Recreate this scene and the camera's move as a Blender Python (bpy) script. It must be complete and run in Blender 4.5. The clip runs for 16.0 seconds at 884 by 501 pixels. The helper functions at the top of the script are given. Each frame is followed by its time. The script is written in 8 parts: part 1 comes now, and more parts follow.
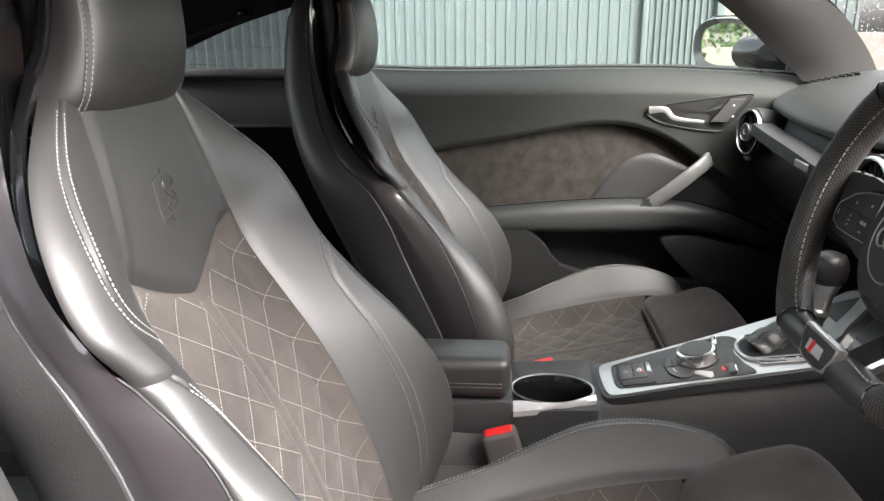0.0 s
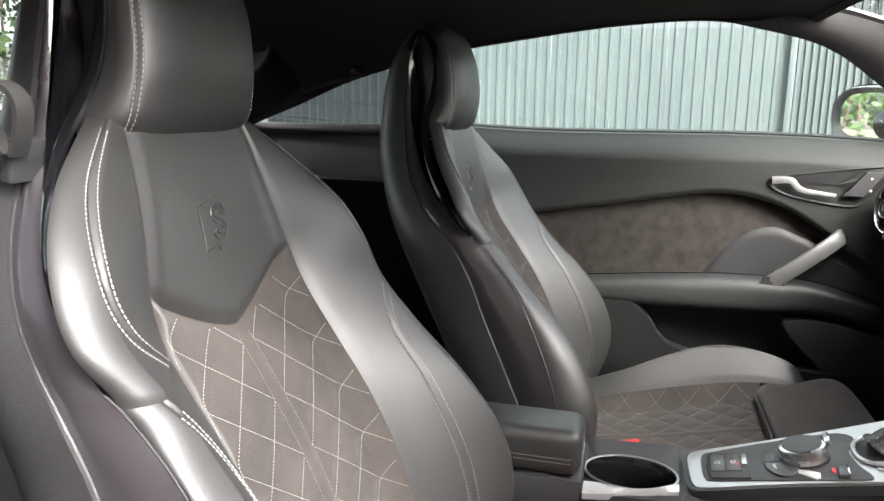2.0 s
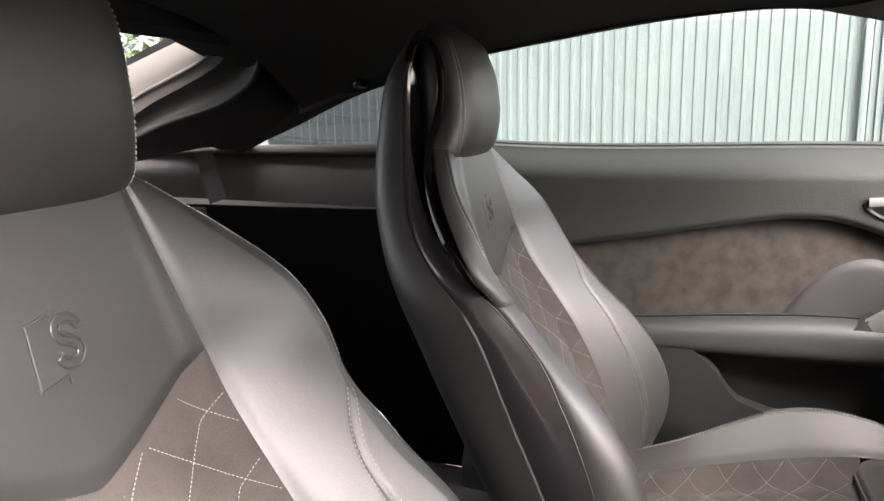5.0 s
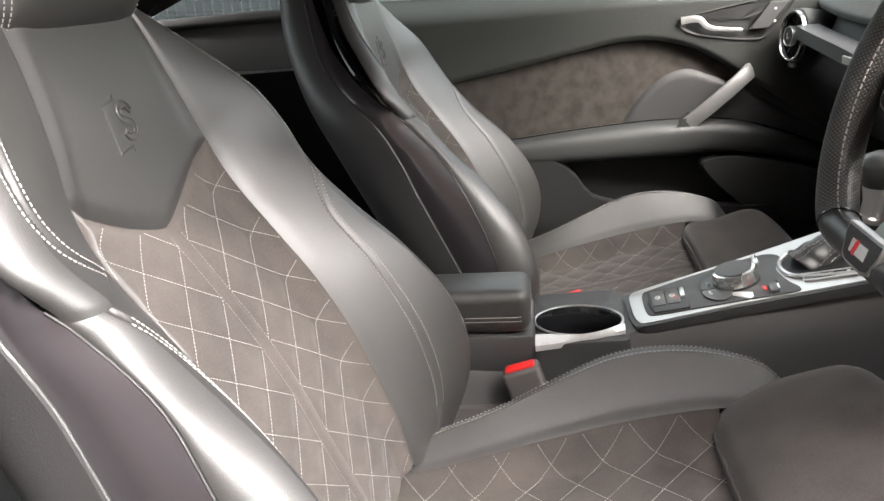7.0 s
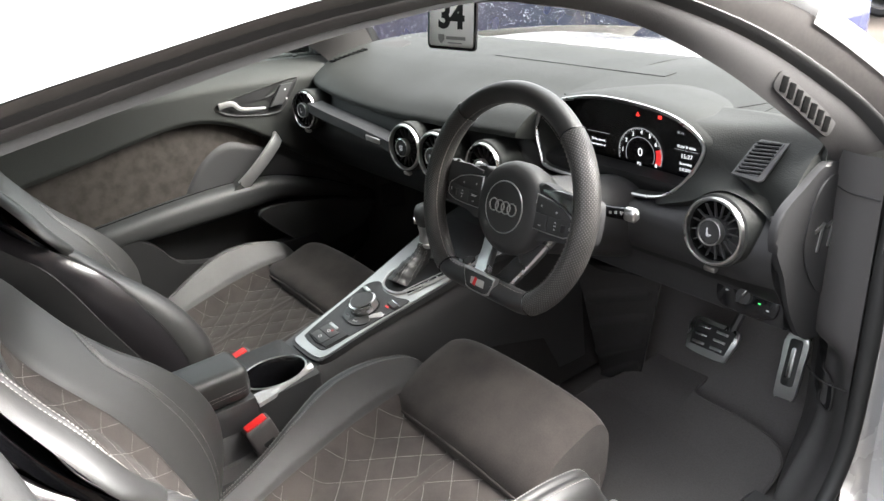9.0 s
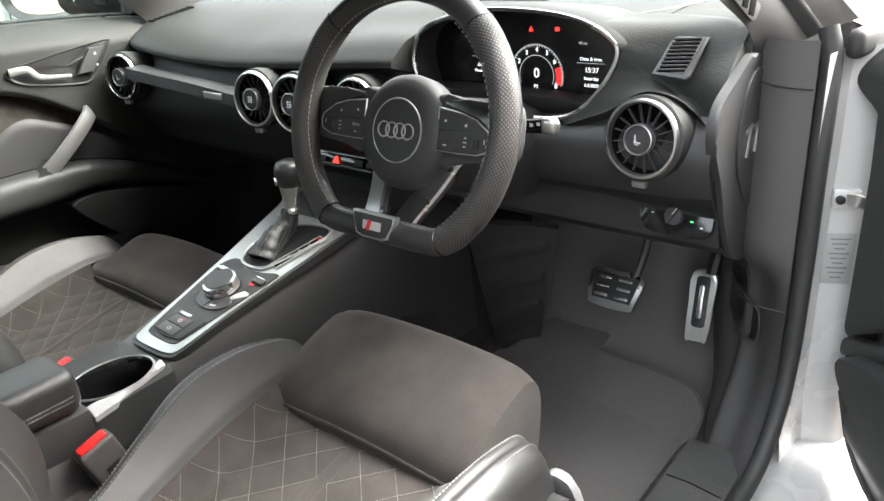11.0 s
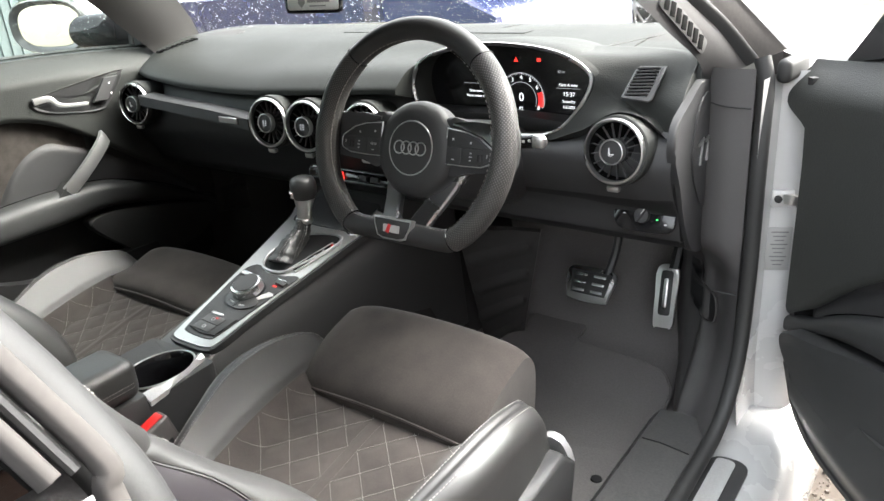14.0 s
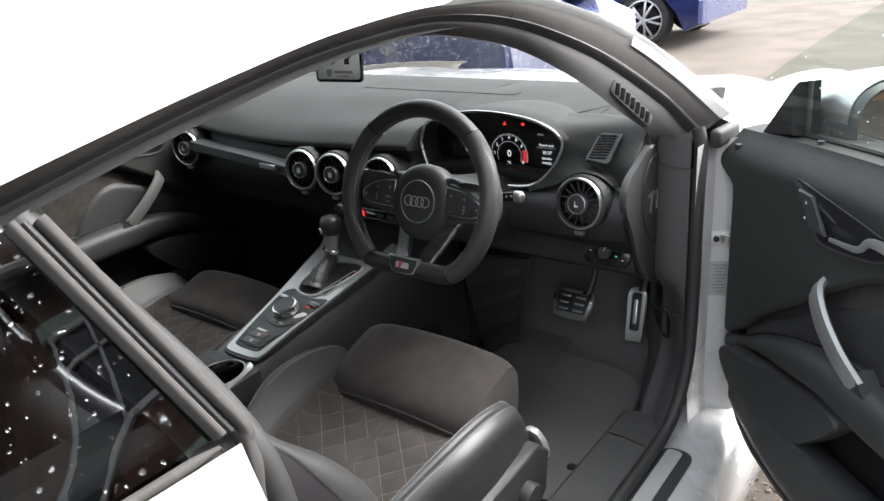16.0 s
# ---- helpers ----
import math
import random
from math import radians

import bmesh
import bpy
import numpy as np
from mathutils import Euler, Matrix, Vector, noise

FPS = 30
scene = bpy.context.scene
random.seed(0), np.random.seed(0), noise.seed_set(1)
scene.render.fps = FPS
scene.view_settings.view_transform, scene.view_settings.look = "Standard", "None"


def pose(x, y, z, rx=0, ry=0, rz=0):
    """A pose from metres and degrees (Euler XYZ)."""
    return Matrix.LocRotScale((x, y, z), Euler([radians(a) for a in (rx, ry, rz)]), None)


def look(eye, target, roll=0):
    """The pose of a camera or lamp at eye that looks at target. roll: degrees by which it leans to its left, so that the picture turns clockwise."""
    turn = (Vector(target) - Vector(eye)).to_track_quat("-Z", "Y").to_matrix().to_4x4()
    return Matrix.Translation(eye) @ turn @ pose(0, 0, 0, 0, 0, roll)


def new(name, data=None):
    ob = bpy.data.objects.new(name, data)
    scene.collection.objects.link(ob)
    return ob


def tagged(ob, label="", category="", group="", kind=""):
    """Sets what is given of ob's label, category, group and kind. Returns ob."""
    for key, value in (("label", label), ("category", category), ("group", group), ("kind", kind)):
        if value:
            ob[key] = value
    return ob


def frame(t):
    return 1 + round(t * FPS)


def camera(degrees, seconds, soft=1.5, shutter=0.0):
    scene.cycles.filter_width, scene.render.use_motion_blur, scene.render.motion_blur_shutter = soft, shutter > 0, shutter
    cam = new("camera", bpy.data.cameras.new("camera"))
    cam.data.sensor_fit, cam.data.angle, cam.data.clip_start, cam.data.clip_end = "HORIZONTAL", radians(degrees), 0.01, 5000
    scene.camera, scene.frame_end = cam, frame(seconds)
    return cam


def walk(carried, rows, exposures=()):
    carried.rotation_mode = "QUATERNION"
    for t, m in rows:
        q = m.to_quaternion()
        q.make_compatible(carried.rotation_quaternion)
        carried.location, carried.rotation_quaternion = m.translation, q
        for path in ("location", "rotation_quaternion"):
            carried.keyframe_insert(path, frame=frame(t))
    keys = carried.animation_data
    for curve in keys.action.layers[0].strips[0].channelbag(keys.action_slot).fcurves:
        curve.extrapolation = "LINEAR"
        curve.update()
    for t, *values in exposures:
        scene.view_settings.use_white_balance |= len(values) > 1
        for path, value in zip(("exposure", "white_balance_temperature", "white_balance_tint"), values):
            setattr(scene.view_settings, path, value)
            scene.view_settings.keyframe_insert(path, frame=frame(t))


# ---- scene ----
SKY, SUN = 0.28, 0.36
cam = camera(61.8, 16.0)
EXPOSURES = [(0.0, 2.92, 6600, 12), (3.2, 2.92, 6500, 11), (5.5, 3.32, 6900, 21), (7.0, 3.10, 6700, 13), (8.0, 3.24, 6700, 13), (9.0, 2.82, 6550, 10), (12.0, 3.38, 6550, 8), (13.5, 3.38, 6550, 8), (14.5, 2.60, 6520, 8), (16.0, 2.16, 6330, 9)]
PATH = [
    (0, (1.045, 0.081, 1.078), (-0.866, -0.073, 0.507), -0.6),
    (0.5, (1.04, 0.113, 1.059), (-0.87, -0.217, 0.564), -0.0),
    (1, (1.018, 0.13, 1.045), (-0.883, -0.307, 0.603), 0.5),
    (1.5, (0.995, 0.148, 1.04), (-0.902, -0.336, 0.634), 0.9),
    (2, (0.989, 0.151, 1.043), (-0.907, -0.357, 0.658), 0.9),
    (2.5, (0.998, 0.142, 1.041), (-0.897, -0.376, 0.663), 0.7),
    (3, (1.015, 0.133, 1.049), (-0.876, -0.394, 0.668), 0.6),
    (3.2, (1.016, 0.125, 1.06), (-0.876, -0.402, 0.681), 0.6),
    (5.3, (0.704, 0.139, 1.074), (-1.136, -0.532, 0.667), -1.5),
    (5.5, (0.71, 0.136, 1.047), (-1.123, -0.527, 0.598), -2.0),
    (6, (0.791, 0.148, 1.004), (-1.038, -0.473, 0.486), -3.7),
    (6.5, (0.898, 0.141, 1.003), (-0.939, -0.359, 0.389), -4.6),
    (7, (0.983, 0.132, 1.022), (-0.874, -0.165, 0.341), -5.4),
    (7.5, (1.026, 0.062, 1.092), (-0.836, 0.175, 0.372), -4.9),
    (8, (1.069, -0.055, 1.162), (-0.717, 0.423, 0.401), -5.3),
    (8.5, (1.122, -0.185, 1.249), (-0.529, 0.612, 0.451), -5.4),
    (9, (1.158, -0.238, 1.287), (-0.33, 0.822, 0.472), -4.9),
    (9.2, (1.165, -0.262, 1.279), (-0.266, 0.869, 0.458), -4.8),
    (11.3, (0.946, -0.171, 1.107), (-0.237, 1.227, 0.304), -4.5),
    (11.5, (0.92, -0.144, 1.119), (-0.255, 1.258, 0.311), -4.6),
    (12, (0.866, -0.09, 1.132), (-0.292, 1.317, 0.307), -4.6),
    (12.5, (0.829, -0.048, 1.129), (-0.319, 1.361, 0.293), -4.7),
    (13, (0.83, -0.057, 1.141), (-0.311, 1.36, 0.309), -5.0),
    (13.5, (0.92, -0.186, 1.16), (-0.214, 1.25, 0.354), -4.9),
    (14, (1.042, -0.372, 1.161), (-0.084, 1.092, 0.394), -4.6),
    (14.5, (1.099, -0.465, 1.171), (-0.02, 1.016, 0.428), -4.5),
    (15, (1.124, -0.508, 1.185), (0.012, 0.985, 0.455), -4.5),
    (15.5, (1.173, -0.552, 1.246), (0.049, 0.927, 0.505), -4.8),
    (16, (1.22, -0.544, 1.314), (0.053, 0.896, 0.562), -5.2),
]
walk(cam, [(t, look(eye, target, roll)) for t, eye, target, roll in PATH], EXPOSURES)

# ---- daylight: overcast sky, one wide soft sun ----
world = bpy.data.worlds.new("overcast_sky")
scene.world = world
world.use_nodes = True
wn, wl = world.node_tree.nodes, world.node_tree.links
wn.clear()
sky = wn.new("ShaderNodeTexSky")
sky.sky_type, sky.sun_disc = "NISHITA", False
sky.sun_elevation, sky.sun_rotation = radians(43), radians(46)
sky.air_density, sky.dust_density, sky.ozone_density = 1.0, 6.0, 1.0
grey = wn.new("ShaderNodeHueSaturation")
grey.inputs["Saturation"].default_value = 0.22
bg = wn.new("ShaderNodeBackground")
bg.inputs["Strength"].default_value = SKY
wout = wn.new("ShaderNodeOutputWorld")
wl.new(sky.outputs[0], grey.inputs["Color"])
wl.new(grey.outputs[0], bg.inputs["Color"])
wl.new(bg.outputs[0], wout.inputs["Surface"])
sun_data = bpy.data.lights.new("sun", "SUN")
sun_data.energy, sun_data.angle, sun_data.color = SUN, radians(80), (1.0, 0.94, 0.88)
sun = new("sun", sun_data)
sun.matrix_world = look((4.4, 4.4, 6.2), (0, 0.2, 0.6))


# ---- materials ----
def material(name, color, rough=0.5, metal=0.0, spot=0.0, spot_scale=6.0, grain=0.0, grain_scale=300.0, bump=0.0, rough_var=0.0,
             sheen=0.0, coat=0.0, spec=0.5, tex="noise", alt=None, crease=0.0, crease_scale=40.0):
    m = bpy.data.materials.new(name)
    m.use_nodes = True
    n, l = m.node_tree.nodes, m.node_tree.links
    b = n["Principled BSDF"]
    b.inputs["Base Color"].default_value = (*color, 1)
    b.inputs["Roughness"].default_value = rough
    b.inputs["Metallic"].default_value = metal
    b.inputs["Specular IOR Level"].default_value = spec
    b.inputs["Sheen Weight"].default_value = sheen
    b.inputs["Sheen Roughness"].default_value = 0.4
    b.inputs["Coat Weight"].default_value = coat
    b.inputs["Coat Roughness"].default_value = 0.05
    co = n.new("ShaderNodeTexCoord")

    def noise_tex(scale, detail=4.0):
        t = n.new("ShaderNodeTexNoise")
        t.inputs["Scale"].default_value, t.inputs["Detail"].default_value = scale, detail
        l.new(co.outputs["Object"], t.inputs["Vector"])
        return t.outputs["Fac"]

    def ranged(src, lo, hi, a=0.3, z=0.7):
        r = n.new("ShaderNodeMapRange")
        for key, val in (("From Min", a), ("From Max", z), ("To Min", lo), ("To Max", hi)):
            r.inputs[key].default_value = val
        l.new(src, r.inputs["Value"])
        return r.outputs["Result"]

    big = noise_tex(spot_scale, 5.0)
    if tex == "voronoi":
        v = n.new("ShaderNodeTexVoronoi")
        v.inputs["Scale"].default_value = grain_scale
        l.new(co.outputs["Object"], v.inputs["Vector"])
        fine = v.outputs["Distance"]
    else:
        fine = noise_tex(grain_scale, 3.0)
    if spot or grain:
        mix = n.new("ShaderNodeMix")
        mix.data_type = "RGBA"
        mix.inputs[6].default_value = (*color, 1)
        c2 = alt or tuple(min(1.0, c * 1.6 + 0.01) for c in color)
        mix.inputs[7].default_value = (*c2, 1)
        add = n.new("ShaderNodeMath")
        add.operation, add.use_clamp = "ADD", True
        l.new(ranged(big, 0.0, spot), add.inputs[0])
        l.new(ranged(fine, 0.0, grain), add.inputs[1])
        l.new(add.outputs[0], mix.inputs[0])
        l.new(mix.outputs[2], b.inputs["Base Color"])
    if rough_var:
        l.new(ranged(big, max(0.02, rough - rough_var), min(1.0, rough + rough_var)), b.inputs["Roughness"])
    if bump:
        bn = n.new("ShaderNodeBump")
        bn.inputs["Strength"].default_value, bn.inputs["Distance"].default_value = bump, 0.0006
        l.new(fine, bn.inputs["Height"])
        l.new(bn.outputs[0], b.inputs["Normal"])
    if crease:       # soft wrinkles under the grain
        wr = n.new("ShaderNodeTexNoise")
        wr.inputs["Scale"].default_value, wr.inputs["Detail"].default_value, wr.inputs["Distortion"].default_value = crease_scale, 3.0, 1.6
        l.new(co.outputs["Object"], wr.inputs["Vector"])
        b2 = n.new("ShaderNodeBump")
        b2.inputs["Strength"].default_value, b2.inputs["Distance"].default_value = crease, 0.004
        l.new(wr.outputs["Fac"], b2.inputs["Height"])
        if bump:
            l.new(bn.outputs[0], b2.inputs["Normal"])
        l.new(b2.outputs[0], b.inputs["Normal"])
    return m


def glow(name, color, strength=1.0):
    m = bpy.data.materials.new(name)
    m.use_nodes = True
    b = m.node_tree.nodes["Principled BSDF"]
    b.inputs["Base Color"].default_value = (0.01, 0.01, 0.01, 1)
    b.inputs["Emission Color"].default_value = (*color, 1)
    b.inputs["Emission Strength"].default_value = strength
    return m


def glass(name, color=(1, 1, 1), rough=0.0):
    """Thin pane: clear straight through with a glossy reflection."""
    m = bpy.data.materials.new(name)
    m.use_nodes = True
    n, l = m.node_tree.nodes, m.node_tree.links
    n.clear()
    out, mix = n.new("ShaderNodeOutputMaterial"), n.new("ShaderNodeMixShader")
    tr, gl, lw = n.new("ShaderNodeBsdfTransparent"), n.new("ShaderNodeBsdfGlossy"), n.new("ShaderNodeLayerWeight")
    pw, fr = n.new("ShaderNodeMath"), n.new("ShaderNodeMath")
    pw.operation, fr.operation = "POWER", "MULTIPLY_ADD"
    pw.inputs[1].default_value, fr.inputs[1].default_value, fr.inputs[2].default_value = 4.5, 0.92, 0.075
    lw.inputs["Blend"].default_value = 0.5
    l.new(lw.outputs["Facing"], pw.inputs[0])
    l.new(pw.outputs[0], fr.inputs[0])
    tr.inputs["Color"].default_value = (*color, 1)
    gl.inputs["Roughness"].default_value = rough
    l.new(fr.outputs[0], mix.inputs[0])
    l.new(tr.outputs[0], mix.inputs[1])
    l.new(gl.outputs[0], mix.inputs[2])
    l.new(mix.outputs[0], out.inputs["Surface"])
    return m


LEATHER = material("black_nappa_leather", (0.0185, 0.018, 0.0176), 0.49, spot=0.12, spot_scale=5, bump=0.12, grain_scale=800, rough_var=0.025, tex="voronoi", spec=0.78, crease=0.07, crease_scale=26)
LEATHER_SMOOTH = material("smooth_wheel_leather", (0.028, 0.028, 0.028), 0.38, bump=0.15, grain_scale=600, tex="voronoi", rough_var=0.06)
SUEDE = material("dark_grey_suede", (0.032, 0.0285, 0.027), 0.95, spot=0.8, spot_scale=16, grain=0.5, grain_scale=520, bump=0.25, sheen=0.2, alt=(0.056, 0.049, 0.045), spec=0.1)
SUEDE_DOOR = material("dark_grey_door_suede", (0.027, 0.024, 0.022), 0.95, spot=1.0, spot_scale=38, grain=0.3, grain_scale=900, bump=0.25, sheen=0.2, alt=(0.050, 0.044, 0.040), spec=0.1)
SOFT = material("soft_touch_dash_plastic", (0.025, 0.0265, 0.025), 0.62, bump=0.5, grain_scale=460, tex="voronoi", rough_var=0.04, spec=0.26)
HARD = material("hard_black_plastic", (0.028, 0.028, 0.029), 0.55, bump=0.3, grain_scale=700, tex="voronoi", rough_var=0.05)
# black plastic, taken darker so that cavities read as shaded
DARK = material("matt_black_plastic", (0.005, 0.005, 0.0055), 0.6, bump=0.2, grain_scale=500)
PIANO = material("gloss_grey_trim", (0.022, 0.0195, 0.022), 0.30, 0.1, spot=0.2, rough_var=0.04, coat=1.0)
BACK_SHELL = material("matt_seat_shell_plastic", (0.022, 0.0215, 0.022), 0.48, bump=0.25, grain_scale=700, tex="voronoi", rough_var=0.06)
BLACKGLOSS = material("gloss_black_plastic", (0.006, 0.006, 0.007), 0.12, rough_var=0.04)
ALU = material("brushed_aluminium", (0.62, 0.62, 0.61), 0.30, 1.0, rough_var=0.08, grain=0.3, grain_scale=400, alt=(0.5, 0.5, 0.5))
ALU_SATIN = material("satin_aluminium", (0.55, 0.55, 0.54), 0.36, 1.0, rough_var=0.06)
CHROME = material("chrome", (0.75, 0.75, 0.75), 0.10, 1.0, rough_var=0.04)
CARPET = material("charcoal_carpet", (0.100, 0.094, 0.091), 1.0, spot=0.5, spot_scale=7, grain=0.8, grain_scale=330, bump=1.0, alt=(0.125, 0.117, 0.114), spec=0.1)
THREAD = material("pale_grey_thread", (0.25, 0.24, 0.23), 0.8, grain=0.4, grain_scale=1500)
THREAD_BROWN = material("brown_grey_thread", (0.11, 0.10, 0.094), 0.8)
THREAD_DARK = material("grey_thread", (0.30, 0.28, 0.26), 0.8)
RED = material("red_release_button", (0.55, 0.02, 0.02), 0.4, rough_var=0.05)
RUBBER = material("black_rubber_seal", (0.018, 0.018, 0.018), 0.6, bump=0.3, grain_scale=300, rough_var=0.1)
RUBBER_GREY = material("weathered_grey_seal", (0.040, 0.037, 0.035), 0.8, spot=0.6, spot_scale=25, grain=0.2, grain_scale=200, alt=(0.070, 0.064, 0.060), rough_var=0.1, spec=0.3)
PAINT = material("white_car_paint", (0.42, 0.42, 0.415), 0.25, rough_var=0.05, coat=0.8, spot=0.15, alt=(0.38, 0.38, 0.375))
HEADLINER = material("black_headliner_cloth", (0.009, 0.009, 0.0095), 0.95, grain=0.4, grain_scale=800, bump=0.4)
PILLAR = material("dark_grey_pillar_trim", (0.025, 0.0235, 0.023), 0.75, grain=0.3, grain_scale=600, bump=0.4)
# kick panel plastic with the door-side light put into its colour
KICK_LIT = material("lit_kick_plastic", (0.058, 0.055, 0.055), 0.55, grain=0.3, grain_scale=600, bump=0.4, spot=0.25, spot_scale=9, rough_var=0.06, alt=(0.075, 0.072, 0.071))
CONSOLE = material("satin_console_plastic", (0.048, 0.0475, 0.048), 0.40, bump=0.2, grain_scale=700, tex="voronoi", rough_var=0.06)
PALE_TRIM = material("pale_grey_pillar_trim", (0.105, 0.100, 0.092), 0.6, grain=0.2, grain_scale=600, bump=0.3)
SCREEN = material("black_display_glass", (0.004, 0.004, 0.005), 0.16, rough_var=0.03)
# near-black that paints shade into hollows and the rear lower panels
SHADE_BLACK = material("painted_shade_black", (0.002, 0.002, 0.002), 0.9, spec=0.1)
SYMBOL = material("grey_white_symbol", (0.42, 0.42, 0.41), 0.5)
WHEEL_HUB = material("grained_hub_plastic", (0.030, 0.030, 0.030), 0.52, bump=0.25, grain_scale=900, tex="voronoi", rough_var=0.03, spec=0.4)
WHITE_PRINT = material("white_print", (0.6, 0.6, 0.6), 0.5)
SILL = material("scuffed_sill_plastic", (0.028, 0.028, 0.029), 0.5, spot=0.35, spot_scale=45, grain=0.3, grain_scale=250, bump=0.4, rough_var=0.12, alt=(0.085, 0.083, 0.080))
GLASS_SCREEN = glass("tinted_windscreen_glass", (0.78, 0.79, 0.77))
GLASS_TINT = glass("greenish_side_glass", (0.80, 0.88, 0.84))
SILVER = material("satin_silver_plastic", (0.45, 0.45, 0.45), 0.38, 0.35, rough_var=0.06, grain=0.2, grain_scale=300)
BUCKLE = material("grey_buckle_plastic", (0.060, 0.055, 0.054), 0.55, bump=0.3, grain_scale=600)
GLASS_DARK = glass("dark_privacy_glass", (0.16, 0.17, 0.175))
ALU_BRIGHT = material("silver_lacquered_handle", (0.46, 0.46, 0.455), 0.40, 0.8, rough_var=0.06, grain=0.15, grain_scale=300, alt=(0.6, 0.6, 0.6))
MIRROR = material("mirror_glass", (0.85, 0.87, 0.86), 0.02, 1.0)
WATER = material("rain_water", (1, 1, 1), 0.0)
WATER.node_tree.nodes["Principled BSDF"].inputs["Transmission Weight"].default_value = 1.0
WATER.node_tree.nodes["Principled BSDF"].inputs["IOR"].default_value = 1.33


def perforated(name, color, dot, cell):
    """Leather with a regular grid of punched holes, the light on them painted as paler dots; the grid lies on the
    mesh's uv map, in metres.
    """
    m = material(name, color, 0.42, rough_var=0.05)
    n, l = m.node_tree.nodes, m.node_tree.links
    b = n["Principled BSDF"]
    uv = n.new("ShaderNodeUVMap")
    v = n.new("ShaderNodeTexVoronoi")
    v.voronoi_dimensions = "2D"
    v.inputs["Scale"].default_value, v.inputs["Randomness"].default_value = 1.0 / cell, 0.0
    rot = n.new("ShaderNodeMapping")
    rot.inputs["Rotation"].default_value = (0, 0, radians(45))
    l.new(uv.outputs[0], rot.inputs["Vector"])
    l.new(rot.outputs[0], v.inputs["Vector"])
    r = n.new("ShaderNodeMapRange")
    for key, val in (("From Min", 0.20), ("From Max", 0.34), ("To Min", 1.0), ("To Max", 0.0)):
        r.inputs[key].default_value = val
    l.new(v.outputs["Distance"], r.inputs["Value"])
    mix = n.new("ShaderNodeMix")
    mix.data_type = "RGBA"
    mix.inputs[6].default_value, mix.inputs[7].default_value = (*color, 1), (*dot, 1)
    l.new(r.outputs[0], mix.inputs[0])
    l.new(mix.outputs[2], b.inputs["Base Color"])
    bn = n.new("ShaderNodeBump")
    bn.inputs["Strength"].default_value, bn.inputs["Distance"].default_value = 0.6, 0.0006
    bn.invert = True
    l.new(r.outputs[0], bn.inputs["Height"])
    l.new(bn.outputs[0], b.inputs["Normal"])
    return m


LEATHER_WHEEL = perforated("perforated_wheel_leather", (0.024, 0.023, 0.022), (0.085, 0.081, 0.077), 0.0033)


# ---- mesh helpers ----
BASE = {}


def thing(name, base, label, category, group="", kind=""):
    e = new(name)
    e.location, e.empty_display_size = base, 0.05
    BASE[e] = Vector(base)
    return tagged(e, label, category, group, kind)


def finish(name, bm, mat, base, smooth=True, angle=38):
    bmesh.ops.remove_doubles(bm, verts=bm.verts, dist=1e-5)
    bmesh.ops.recalc_face_normals(bm, faces=bm.faces)
    for v in bm.verts:
        v.co -= base
    me = bpy.data.meshes.new(name)
    bm.to_mesh(me)
    bm.free()
    me.materials.append(mat)
    if smooth:
        me.polygons.foreach_set("use_smooth", [True] * len(me.polygons))
        me.set_sharp_from_angle(angle=radians(angle))
    return me


def uv_part(name, rings, mat, parent, label=""):
    """Closed-section tube of rings with a uv map in metres, along and round."""
    me = bpy.data.meshes.new(name)
    n = len(rings[0])
    verts = [p - BASE[parent] for r in rings for p in r]
    faces, uvs, along = [], [], 0.0
    for k in range(len(rings) - 1):
        step = sum((rings[k + 1][i] - rings[k][i]).length for i in range(n)) / n
        girth = 0.0
        for i in range(n):
            j = (i + 1) % n
            w = (rings[k][j] - rings[k][i]).length
            faces.append((k * n + i, k * n + j, (k + 1) * n + j, (k + 1) * n + i))
            uvs += [(along, girth), (along, girth + w), (along + step, girth + w), (along + step, girth)]
            girth += w
        along += step
    me.from_pydata(verts, [], faces)
    layer = me.uv_layers.new(name="UVMap")
    for i, q in enumerate(uvs):
        layer.data[i].uv = q
    me.materials.append(mat)
    me.polygons.foreach_set("use_smooth", [True] * len(me.polygons))
    ob = new(name, me)
    ob.parent = parent
    BASE[ob] = BASE[parent]
    return tagged(ob, label)


def part(name, bm, mat, parent, label="", smooth=True, kind="", angle=38):
    ob = new(name, finish(name, bm, mat, BASE[parent], smooth, angle))
    ob.parent = parent
    BASE[ob] = BASE[parent]
    return tagged(ob, label, kind=kind)


def solo(name, bm, mat, base, label, category="", group="", kind="", smooth=True, angle=38):
    ob = new(name, finish(name, bm, mat, Vector(base), smooth, angle))
    ob.location = base
    BASE[ob] = Vector(base)
    return tagged(ob, label, category, group, kind)


def spline(pts, n, closed=False):
    """Smooth curve of n+1 points (n if closed) through pts."""
    P = [np.array(p, float) for p in pts]
    m = len(P)
    out = []
    segs = m if closed else m - 1
    for i in range(n if closed else n + 1):
        s = i * segs / n
        k = min(int(s), segs - 1)
        f = s - k
        if closed:
            a, b, c, d = P[(k - 1) % m], P[k % m], P[(k + 1) % m], P[(k + 2) % m]
        else:
            b, c = P[k], P[k + 1]
            a = P[k - 1] if k > 0 else 2 * b - c
            d = P[k + 2] if k + 2 < m else 2 * c - b
        q = 0.5 * (2 * b + (c - a) * f + (2 * a - 5 * b + 4 * c - d) * f * f + (3 * b - a - 3 * c + d) * f ** 3)
        out.append(Vector(q) if len(q) == 3 else tuple(q))
    return out


